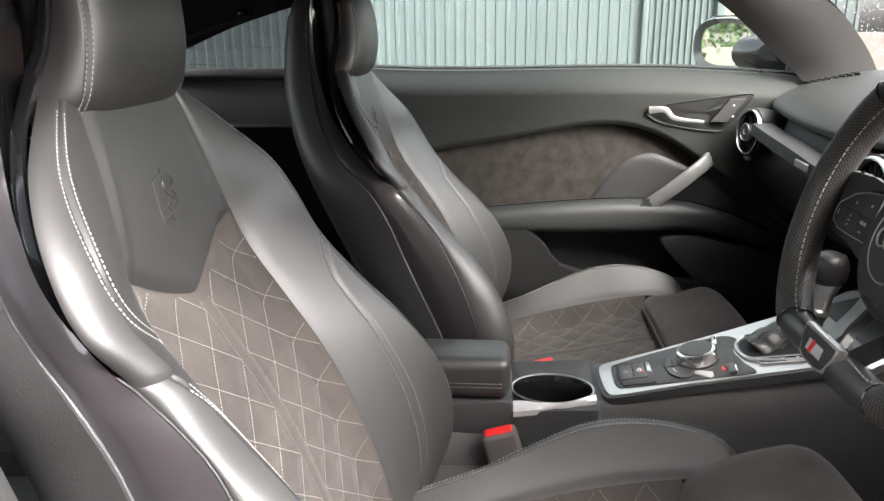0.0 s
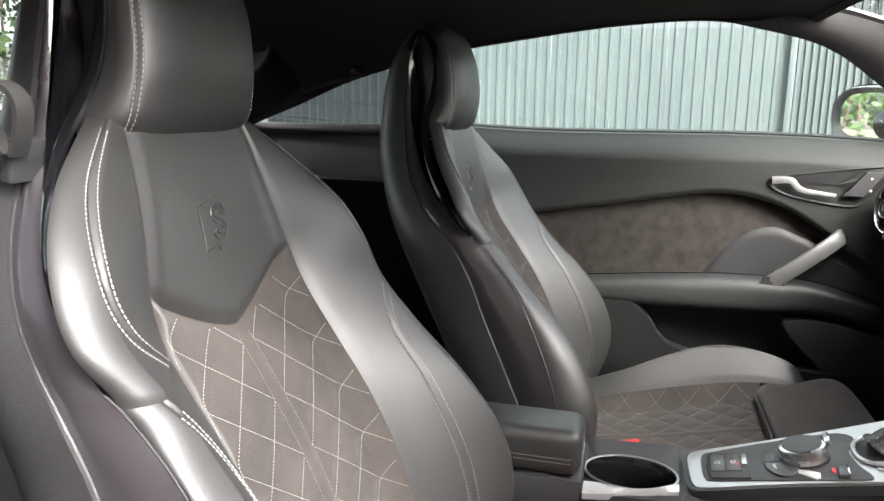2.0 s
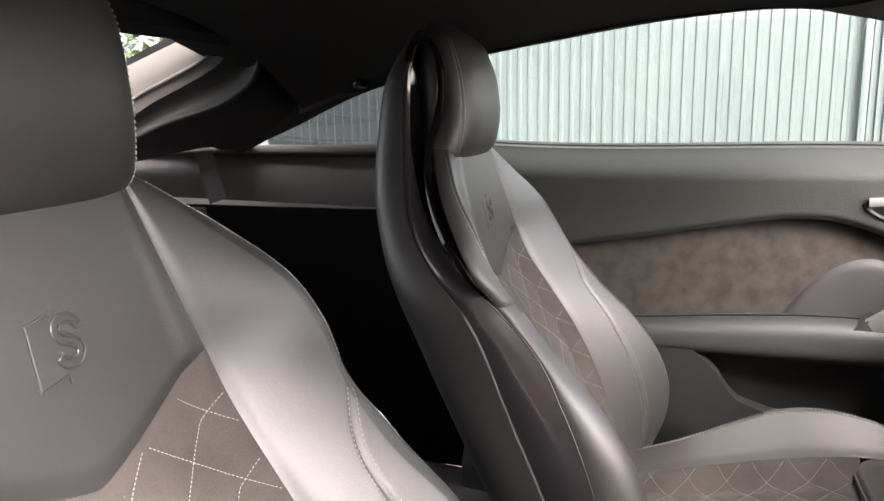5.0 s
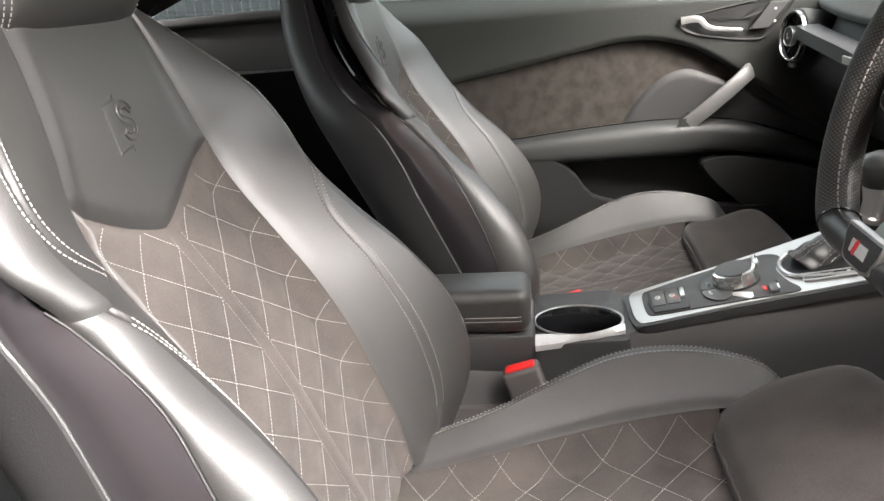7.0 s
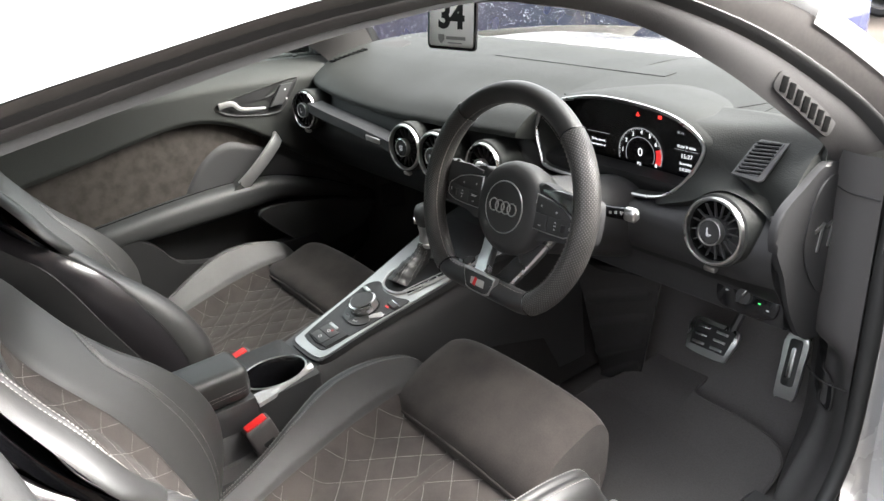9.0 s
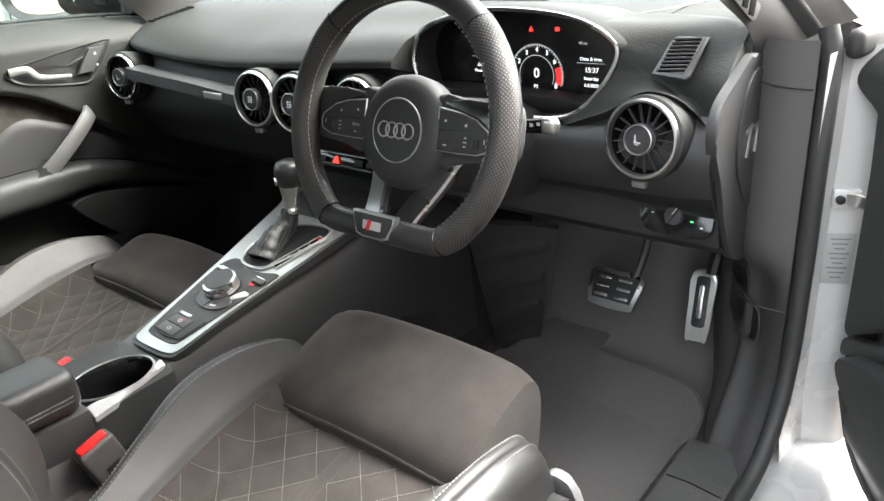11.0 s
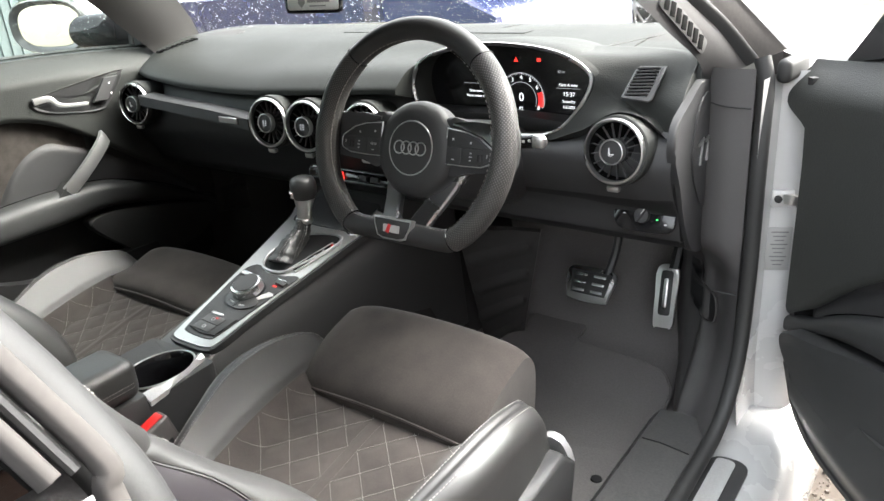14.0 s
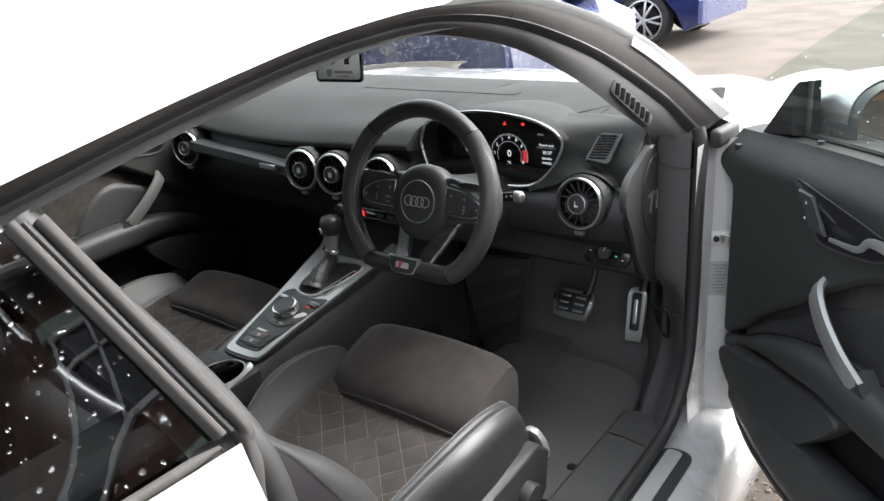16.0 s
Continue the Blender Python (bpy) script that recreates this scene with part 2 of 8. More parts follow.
def spline4(pts, n):
    """The same for points of any length, as tuples."""
    first = spline([p[:3] for p in pts], n)
    rest = spline([(p[3], 0.0, 0.0) for p in pts], n)
    return [(q.x, q.y, q.z, r.x) for q, r in zip(first, rest)]


def table(xs, ys):
    """A smooth function through the points (xs ascending), flat steps kept."""
    xs, ys = np.array(xs, float), np.array(ys, float)
    d = np.gradient(ys, xs)

    def f(x):
        x = min(max(x, xs[0]), xs[-1])
        k = min(max(int(np.searchsorted(xs, x)) - 1, 0), len(xs) - 2)
        h = xs[k + 1] - xs[k]
        t = (x - xs[k]) / h
        return float((2 * t ** 3 - 3 * t * t + 1) * ys[k] + (t ** 3 - 2 * t * t + t) * h * d[k] + (3 * t * t - 2 * t ** 3) * ys[k + 1] + (t ** 3 - t * t) * h * d[k + 1])

    return f


def clamp01(t):
    return min(1.0, max(0.0, t))


def smooth01(t):
    t = clamp01(t)
    return t * t * (3 - 2 * t)


def grid(fn, nu, nv, thick=0.0):
    """Sheet of fn(u, v), u and v in 0..1; with thick, a solid that far behind the sheet's face."""
    bm = bmesh.new()
    rows = [[bm.verts.new(fn(i / nu, j / nv)) for j in range(nv + 1)] for i in range(nu + 1)]
    for i in range(nu):
        for j in range(nv):
            bm.faces.new((rows[i][j], rows[i + 1][j], rows[i + 1][j + 1], rows[i][j + 1]))
    if thick:
        bm.normal_update()
        bmesh.ops.solidify(bm, geom=bm.faces[:], thickness=thick)
    return bm


def loft(rings, closed=True, cap=True, bm=None):
    bm = bm or bmesh.new()
    vs = [[bm.verts.new(p) for p in r] for r in rings]
    n = len(vs[0])
    for a, b in zip(vs, vs[1:]):
        for i in range(n if closed else n - 1):
            j = (i + 1) % n
            bm.faces.new((a[i], a[j], b[j], b[i]))
    if cap and closed:
        bm.faces.new(vs[0][::-1])
        bm.faces.new(vs[-1])
    return bm


def frames(path, closed=False, up=None):
    """Tangent, side and up along a path."""
    P = [Vector(p) for p in path]
    n = len(P)
    out, ref = [], None
    for i in range(n):
        a = P[i - 1] if closed or i > 0 else P[i]
        b = P[(i + 1) % n] if closed or i < n - 1 else P[i]
        t = (b - a).normalized()
        if up is not None:
            ref = Vector(up)
        elif ref is None:
            ref = Vector((0, 0, 1)) if abs(t.z) < 0.9 else Vector((0, 1, 0))
        side = t.cross(ref).normalized()
        u = side.cross(t).normalized()
        if up is None:
            ref = u
        out.append((P[i], t, side, u))
    return out


def sweep(path, profile, closed=False, up=None, cap=True, scale=None, bm=None):
    """profile: points (side, up), carried along the path."""
    rings = []
    fs = frames(path, closed, up)
    for i, (p, t, s, u) in enumerate(fs):
        k = scale(i / max(1, len(fs) - 1)) if scale else 1.0
        rings.append([p + s * (a * k) + u * (b * k) for a, b in profile])
    if closed:
        rings.append(rings[0])
    return loft(rings, True, cap and not closed, bm)


def circle(r, n=10, sq=1.0, off=0.0):
    return [(r * math.cos(2 * math.pi * i / n + off), r * sq * math.sin(2 * math.pi * i / n + off)) for i in range(n)]


def tube(path, r, n=8, closed=False, up=None, scale=None, bm=None):
    return sweep(path, circle(r, n), closed, up, True, scale, bm)


def place(bm, m):
    bmesh.ops.transform(bm, matrix=m, verts=bm.verts)
    return bm


def join(*bms):
    out = bms[0]
    for b in bms[1:]:
        me = bpy.data.meshes.new("tmp")
        b.to_mesh(me)
        b.free()
        out.from_mesh(me)
        bpy.data.meshes.remove(me)
    return out


def box(c, s, rot=(0, 0, 0), bevel=0.004, seg=2):
    bm = bmesh.new()
    bmesh.ops.create_cube(bm, size=1.0, matrix=Matrix.Diagonal((*s, 1)))
    if bevel:
        bmesh.ops.bevel(bm, geom=bm.edges[:], offset=min(bevel, min(s) * 0.45), segments=seg, profile=0.5, affect="EDGES")
    return place(bm, pose(*c, *rot))


def plate(outline, m, depth, bevel=0.002, seg=2):
    """Flat outline (x, y) raised to depth along z, in the frame m."""
    bm = bmesh.new()
    lo = [bm.verts.new((x, y, 0)) for x, y in outline]
    hi = [bm.verts.new((x, y, depth)) for x, y in outline]
    n = len(lo)
    bm.faces.new(lo[::-1])
    top = bm.faces.new(hi)
    for i in range(n):
        bm.faces.new((lo[i], lo[(i + 1) % n], hi[(i + 1) % n], hi[i]))
    if bevel:
        bmesh.ops.bevel(bm, geom=list(top.edges), offset=bevel, segments=seg, profile=0.5, affect="EDGES")
    return place(bm, m)


def lathe(profile, m, n=32):
    """profile (r, h), turned about the z axis of the frame m."""
    rings = [[Vector((r * math.cos(2 * math.pi * i / n), r * math.sin(2 * math.pi * i / n), h)) for i in range(n)] for r, h in profile]
    return place(loft(rings), m)


def axes(o, x, z):
    """A frame at o with its z axis along z and its x axis near x."""
    z = Vector(z).normalized()
    y = z.cross(Vector(x)).normalized()
    x = y.cross(z)
    return Matrix(((x.x, y.x, z.x, o[0]), (x.y, y.y, z.y, o[1]), (x.z, y.z, z.z, o[2]), (0, 0, 0, 1)))


def dashes(paths, normal, length=0.0048, gap=0.0026, r=0.00055, lift=0.0004):
    """A row of sewn stitches along each path; normal(p) points out of the cloth."""
    verts, faces = [], []
    for path in paths:
        P = [Vector(p) for p in path]
        cum = [0.0]
        for a, b in zip(P, P[1:]):
            cum.append(cum[-1] + (b - a).length)
        if cum[-1] < length:
            continue

        def at(s):
            k = min(max(int(np.searchsorted(cum, s)) - 1, 0), len(P) - 2)
            return P[k].lerp(P[k + 1], clamp01((s - cum[k]) / max(1e-9, cum[k + 1] - cum[k])))

        s = 0.0
        while s + length <= cum[-1]:
            a, b = at(s), at(s + length)
            n = normal((a + b) / 2)
            side = (b - a).normalized().cross(n) * r
            mid = (a + b) / 2
            k = len(verts)
            ring = [(a, 0.2), (mid, 1.6), (b, 0.2)]
            for p, h in ring:
                q = p + n * lift
                verts += [q + side, q + n * r * h, q - side]
            faces += [(k, k + 3, k + 4, k + 1), (k + 1, k + 4, k + 5, k + 2), (k + 3, k + 6, k + 7, k + 4), (k + 4, k + 7, k + 8, k + 5)]
            s += length + gap
    bm = bmesh.new()
    vs = [bm.verts.new(v) for v in verts]
    for f in faces:
        bm.faces.new([vs[i] for i in f])
    return bm


def rounded(w, h, r, n=5):
    """Rounded rectangle outline about the origin."""
    out = []
    for cx, cy, a0 in ((w / 2 - r, h / 2 - r, 0), (-w / 2 + r, h / 2 - r, 90), (-w / 2 + r, -h / 2 + r, 180), (w / 2 - r, -h / 2 + r, 270)):
        for i in range(n + 1):
            a = radians(a0 + 90 * i / n)
            out.append((cx + r * math.cos(a), cy + r * math.sin(a)))
    return out


def text(body, size, m, mat, parent, name="lettering", depth=0.0003, align="CENTER", bold=0.0):
    c = bpy.data.curves.new("lettering", "FONT")
    c.body, c.size, c.align_x, c.align_y, c.extrude, c.offset = body, size, align, "CENTER", depth, bold
    tmp = bpy.data.objects.new("tmp", c)
    scene.collection.objects.link(tmp)
    me = bpy.data.meshes.new_from_object(tmp.evaluated_get(bpy.context.evaluated_depsgraph_get()))
    bpy.data.objects.remove(tmp)
    bpy.data.curves.remove(c)
    bm = bmesh.new()
    bm.from_mesh(me)
    bpy.data.meshes.remove(me)
    return part(name, place(bm, m), mat, parent, smooth=False)


def raindrops(name, fn, count, r0, r1, parent, out, seed, label="", mat=None, sides=7):
    """Domes of rain on the sheet fn(u, v); out points away from the sheet."""
    rng = random.Random(seed)
    verts, faces = [], []
    for _ in range(count):
        u, v = rng.uniform(0.01, 0.985), rng.uniform(0.01, 0.985)
        p, a, b = Vector(fn(u, v)), Vector(fn(u + 0.01, v)), Vector(fn(u, v + 0.01))
        n = (a - p).cross(b - p).normalized()
        if n.dot(Vector(out)) < 0:
            n = -n
        e = (a - p).normalized()
        f = n.cross(e)
        r = r0 + (r1 - r0) * rng.random() ** 2.5
        k, ph, asp = len(verts), rng.random() * 6, rng.uniform(0.75, 1.3)
        for rr, h in ((1.0, 0.05), (0.72, 0.42)):
            for i in range(sides):
                t = ph + 2 * math.pi * i / sides
                verts.append(p + e * (r * rr * asp * math.cos(t)) + f * (r * rr * math.sin(t)) + n * (h * r))
        verts += [p + n * (0.60 * r), p + n * (0.03 * r)]
        for i in range(sides):
            j = (i + 1) % sides
            faces += [(k + i, k + j, k + sides + j, k + sides + i), (k + sides + i, k + sides + j, k + 2 * sides), (k + j, k + i, k + 2 * sides + 1)]
    bm = bmesh.new()
    vs = [bm.verts.new(q) for q in verts]
    for q in faces:
        bm.faces.new([vs[i] for i in q])
    ob = part(name, bm, mat or WATER, parent, label, kind="stuff", angle=80)
    ob.visible_shadow = False
    return ob


# ---- ground and surroundings ----
GROUND = material("worn_tarmac", (0.046, 0.038, 0.032), 0.9, spec=0.2, spot=0.9, spot_scale=1.6, grain=0.5, grain_scale=120, bump=1.0, alt=(0.088, 0.073, 0.061))
FENCE = material("blue_grey_painted_steel", (0.052, 0.068, 0.070), 0.6, spot=0.5, spot_scale=2.0, grain=0.15, grain_scale=60, alt=(0.068, 0.084, 0.084), rough_var=0.1)
solo("ground", grid(lambda u, v: (-150 + 300 * u, -150 + 300 * v, 0.03), 40, 40), GROUND, (0, 0, 0.03), "worn wet brown tarmac yard", "ground", kind="structure")
GRAVEL = material("loose_gravel", (0.075, 0.062, 0.052), 0.9, spot=0.8, spot_scale=30, grain=0.4, grain_scale=200, bump=0.6, alt=(0.17, 0.15, 0.13), spec=0.2)
rng = random.Random(31)
verts, faces = [], []
for _ in range(2600):
    x, y = rng.gauss(1.10, 0.24), rng.gauss(1.25, 0.42)
    r = 0.0025 + 0.011 * rng.random() ** 3
    k, ph = len(verts), rng.random() * 6
    for i in range(6):
        a, q = ph + i * math.pi / 3, rng.uniform(0.7, 1.25)
        verts.append((x + r * q * math.cos(a), y + r * q * math.sin(a), 0.029))
    for i in range(6):
        a, q = ph + i * math.pi / 3 + 0.2, rng.uniform(0.45, 0.8)
        verts.append((x + r * q * math.cos(a), y + r * q * math.sin(a), 0.030 + r * rng.uniform(0.5, 0.8)))
    faces += [(k + i, k + (i + 1) % 6, k + 6 + (i + 1) % 6, k + 6 + i) for i in range(6)] + [tuple(k + 6 + i for i in range(6))]
stone_mesh = bpy.data.meshes.new("gravel")
stone_mesh.from_pydata([(x - 1.1, y - 1.3, z - 0.03) for x, y, z in verts], [], faces)
stone_mesh.materials.append(GRAVEL)
gravel = new("gravel", stone_mesh)
gravel.location = (1.1, 1.3, 0.03)
tagged(gravel, "loose brown and grey gravel on broken tarmac", "gravel", kind="stuff")
fence = thing("metal_fence", (-3.4, 0, 0.03), "tall blue-grey corrugated steel sheet fence", "fence", kind="structure")


def fence_sheet(y0, y1, pitch, depth, x0):
    n = max(1, int(round((y1 - y0) / pitch)))
    line = []
    for k in range(n):
        for f, d in ((0.0, 0.0), (0.52, 0.0), (0.60, depth), (0.90, depth), (0.98, 0.0)):
            line.append((y0 + (k + f) * (y1 - y0) / n, d))
    part("sheet", loft([[Vector((x0 + d, y, 0.05)) for y, d in line], [Vector((x0 + d, y, 2.1)) for y, d in line]], closed=False), FENCE, fence, smooth=False)


for k in range(6):
    fence_sheet(-2.95 + 0.639 * k, -2.95 + 0.639 * (k + 1), 0.0582, 0.006, -3.4 + 0.004 * (k % 2))
fence_sheet(0.885, 1.275, 0.036, 0.012, -3.39)
fence_sheet(1.50, 2.06, 0.0582, 0.009, -3.42)
part("fence_post", box((-3.375, 0.882, 1.07), (0.03, 0.035, 2.08), (0, 0, 0), 0.004), FENCE, fence)
part("fence_post", box((-3.375, 1.292, 1.07), (0.05, 0.05, 2.14), (0, 0, 0), 0.004), FENCE, fence)

POST_CLOTH = material("grey_lining_cloth", (0.021, 0.021, 0.0207), 0.85, spot=0.3, grain=0.4, grain_scale=700, bump=0.5)

# ---- car body ----
body = thing("coupe", (0, 0, 0.10), "white coupe with black seals, wet with rain, driver's door open", "car")
OUT = [(0.600, -0.62, 1.100), (0.609, -0.53, 1.131), (0.629, -0.334, 1.178), (0.605, -0.099, 1.214), (0.592, 0.08, 1.236), (0.588, 0.28, 1.245), (0.600, 0.48, 1.228), (0.648, 0.700, 1.155), (0.711, 0.816, 1.068), (0.784, 0.897, 0.971)]
INN = [(0.590, -0.61, 1.062), (0.598, -0.50, 1.096), (0.594, -0.307, 1.143), (0.580, -0.157, 1.172), (0.566, 0.009, 1.196), (0.560, 0.15, 1.207), (0.560, 0.30, 1.205), (0.580, 0.46, 1.165), (0.628, 0.575, 1.098), (0.668, 0.675, 1.020), (0.689, 0.735, 0.975), (0.691, 0.772, 0.935)]
NR = 60


def rail(a, lift, sx):
    """A line along the side window's frame; a 0 is its inner edge, 1 its outer edge."""
    o, i = spline(OUT, NR), spline(INN, NR)
    return [Vector((sx * (p.x + (q.x - p.x) * a + lift * 0.75), p.y + (q.y - p.y) * a, p.z + (q.z - p.z) * a + lift * 0.6)) for p, q in zip(i, o)]


for sx in (1, -1):
    strips = [("headliner_rail", 0.00, 0.46, 0.006, PILLAR), ("door_seal", 0.46, 0.62, 0.010, RUBBER), ("drip_strip", 0.62, 1.0, 0.004, RUBBER_GREY)]
    for name, a, b, bulge, mat in strips:
        lines = [rail(a + (b - a) * k / 6, bulge * math.sin(math.pi * k / 6), sx) for k in range(7)]
        bm = loft(lines, closed=False)
        part(name, bm, mat, body)

for sx in (1, -1):
    ends = [rail(0.88 + 0.14 * k / 4, 0.007, sx)[int(NR * 0.80):] for k in range(5)]
    part("pillar_foot", loft(ends, closed=False), PAINT, body)
    part("corner_cover", box((sx * 0.798, 0.848, 0.950), (0.022, 0.095, 0.036), (0, 0, sx * -6), 0.010, 3), RUBBER, body, "black corner cover at the pillar's foot")
    for zj, yj in ((0.905, 0.759), (0.600, 0.7595)):
        part("lining_joint", tube(spline([(sx * 0.690, 0.781, zj + 0.002), (sx * 0.722, yj, zj), (sx * 0.764, yj + 0.001, zj - 0.002)], 8), 0.0012, 5), DARK, body)

zc = table([-1.6, -1.1, -0.7, -0.3, 0.1, 0.35, 0.55, 0.75, 1.0, 1.35], [0.95, 1.13, 1.24, 1.315, 1.335, 1.325, 1.285, 1.20, 1.085, 0.955])
outz = table([p[1] for p in OUT], [p[2] for p in OUT])
outx = table([p[1] for p in OUT], [p[0] for p in OUT])


def roof(u, v, drop=0.0):
    s = 2 * v - 1
    y = -0.60 + (1.16 - 0.13 * s * s) * u
    xe, ze = outx(y), outz(y)
    return Vector((s * (xe + 0.002 - drop * 0.5), y, ze + (zc(y) - ze) * (1 - abs(s) ** 2.6) - drop + 0.001))


part("roof_panel", grid(roof, 40, 48), PAINT, body, "glossy white roof panel with rain drops")
raindrops("rain_drops", roof, 1500, 0.0012, 0.0042, body, (0, 0, 1), 3, "rain drops on the roof")
part("headliner", grid(lambda u, v: roof(u, v, 0.035), 30, 30), HEADLINER, body, "black cloth headliner")
WS = [(0.585, 0.43, 1.243), (0.592, 0.53, 1.222), (0.640, 0.735, 1.150), (0.702, 0.855, 1.063), (0.772, 0.945, 0.965)]
ws = spline(WS, 24)


def screen(u, v):
    s = 2 * v - 1
    e = ws[int(round(u * 24))]
    top, low = Vector((0, 0.56, 1.290)), Vector((0, 1.20, 0.965))
    mid = top.lerp(low, u) + Vector((0, 0, 0.035 * math.sin(math.pi * u)))
    return Vector((s * e.x, mid.y + (e.y - mid.y) * s * s, mid.z + (e.z - mid.z) * s * s))


part("windscreen", grid(screen, 24, 24), GLASS_SCREEN, body, "windscreen covered with rain drops")
ws_smooth = lambda u, v: screen(u, v) if abs(u * 24 - round(u * 24)) < 1e-6 else screen(math.floor(u * 24) / 24, v).lerp(screen(min(1.0, math.floor(u * 24) / 24 + 1 / 24), v), u * 24 - math.floor(u * 24))
raindrops("rain_drops", ws_smooth, 9000, 0.0006, 0.0022, body, (0, 0.4, 1), 5, "rain drops on the windscreen")
for sx in (1, -1):
    o = spline(OUT[5:], 24)
    i = spline(INN[6:], 24)
    out = [[Vector((sx * (p.x + (q.x - p.x) * k / 5 + 0.012 * math.sin(math.pi * k / 5)), p.y + (q.y - p.y) * k / 5, p.z + (q.z - p.z) * k / 5 + 0.012 * math.sin(math.pi * k / 5))) for p, q in zip(o, ws)] for k in range(6)]
    part("pillar_skin", loft(out, closed=False), PAINT, body, "white windscreen pillar")
    inn = [[Vector((sx * (p.x + (q.x - 0.03 - p.x) * k / 5 - 0.010 * math.sin(math.pi * k / 5)), p.y + (q.y - p.y) * k / 5, p.z + (q.z - 0.014 - p.z) * k / 5 - 0.006 * math.sin(math.pi * k / 5))) for p, q in zip(i, ws)] for k in range(6)]
    part("pillar_trim", loft(inn, closed=False), PILLAR, body, "dark grey windscreen pillar trim")
part("header_trim", tube([roof(1.0, i / 20, 0.02) for i in range(21)], 0.022, 8), HEADLINER, body)

# bonnet, wing and scuttle
def bonnet(u, v):
    s = 2 * v - 1
    y = 1.20 + 1.05 * u
    return Vector((s * (0.80 - 0.10 * u), y - 0.05 * s * s, 0.955 - 0.02 * s * s - 0.20 * u ** 2.0 + 0.012 * math.exp(-((abs(s) - 0.75) / 0.1) ** 2)))


part("bonnet", grid(bonnet, 24, 40), PAINT, body, "white bonnet wet with rain")
part("scuttle", box((0, 1.22, 0.935), (1.30, 0.10, 0.02), (0, 0, 0), 0.005), RUBBER, body)
for sx in (1, -1):
    def wing(u, v, sx=sx):
        y = 0.93 + 1.25 * u
        q = v * radians(100)
        return Vector((sx * (0.74 + 0.17 * math.sin(q)), y, 0.965 - 0.12 * u * u - 0.42 * (1 - math.cos(q))))
    part("front_wing", grid(wing, 20, 16), PAINT, body)
    # flank behind the door
    def flank(u, v, sx=sx):
        y = -0.27 - 1.2 * u
        q = v
        zb = 0.965 + 0.05 * u
        z = zb - (zb - 0.25) * v
        return Vector((sx * (0.775 + 0.13 * math.sin(min(1.0, v * 1.3) * radians(90))), y, z))
    part("rear_flank", grid(flank, 20, 24), PAINT, body, "white rear quarter panel")
    # quarter glass behind the door opening
    def quarter(u, v, sx=sx):
        y = -0.285 - 0.50 * u
        zt, xt = outz(y - 0.06 * (1 - u)) - 0.012, outx(y)
        zl, xl = 0.972 + 0.015 * u, 0.760
        zt, xt = zt + (zl + 0.015 - zt) * u ** 3, xt + (xl - 0.01 - xt) * u ** 3
        return Vector((sx * (xl + (xt - xl) * v), y - 0.06 * v * (1 - u), zl + (zt - zl) * v))
    q = part("quarter_glass", grid(quarter, 16, 10), GLASS_DARK, body, "dark rear quarter window with rain drops")
    q.visible_shadow = False
    raindrops("rain_drops", quarter, 620, 0.0006, 0.0026, body, (sx, 0, 0.5), 7)
    flat = lambda w, h: [(h * math.copysign(abs(math.sin(t * math.pi / 10)) ** 0.6, math.sin(t * math.pi / 10)), w * math.copysign(abs(math.cos(t * math.pi / 10)) ** 0.6, math.cos(t * math.pi / 10))) for t in range(20)]
    glass_edge = [quarter(0, 0.93 * (1 - i / 20)) for i in range(21)]
    face = (sx, 0.05, 0.72)
    part("quarter_seal", sweep([p + Vector((0.004 * sx, 0.005, 0.001)) for p in glass_edge], flat(0.0085, 0.0040), up=face), RUBBER_GREY, body, "weathered grey window seal", angle=60)
    turn = [quarter(0, 0) + Vector((sx * a, b, h)) for a, b, h in ((0.009, 0.024, -0.012), (0.014, 0.021, -0.034), (0.017, 0.016, -0.056), (0.019, 0.014, -0.080))]
    outer_line = spline([p + Vector((0.006 * sx, 0.026, -0.001)) for p in glass_edge[::4]] + turn, 48)
    part("quarter_seal", sweep(outer_line, flat(0.0078, 0.0050), up=face, scale=lambda t: 1.0 + 0.35 * smooth01((t - 0.66) / 0.1) - 0.75 * smooth01((t - 0.94) / 0.06)), RUBBER_GREY, body, "weathered grey seal strip with a bent end", angle=60)
    part("seal_groove", tube([p + Vector((0.0045 * sx, 0.0155, 0)) for p in glass_edge], 0.0030, 8), RUBBER, body)
    part("seal_groove", tube([p + Vector((0.0045 * sx, 0.0005, 0.001)) for p in outer_line[30:44]], 0.0022, 8), RUBBER, body)
    part("belt_seal", sweep([quarter(i / 20, 0) + Vector((0.006 * sx, 0, -0.006)) for i in range(21)], flat(0.0115, 0.0050), up=face, scale=lambda t: 1.0 - 0.6 * smooth01((0.04 - t) / 0.04)), RUBBER_GREY, body, "grey rubber strip under the quarter window", angle=60)
    # catch pillar at the rear of the door opening
    pil = spline([(0.600, -0.315, 1.14), (0.66, -0.285, 1.06), (0.725, -0.255, 0.975), (0.765, -0.245, 0.90), (0.785, -0.25, 0.75), (0.790, -0.27, 0.55), (0.785, -0.24, 0.40)], 30)
    part("catch_pillar_seal", tube([Vector((sx * p.x, p.y, p.z)) for p in pil], 0.017, 18), RUBBER, body, "black rubber door seal")
    part("catch_pillar", sweep([Vector((sx * (p.x + 0.005), p.y - 0.034, p.z)) for p in pil], [(-0.017, -0.014), (0.017, -0.014), (0.017, 0.014), (-0.017, 0.014)], up=(1, 0, 0)), PILLAR, body)
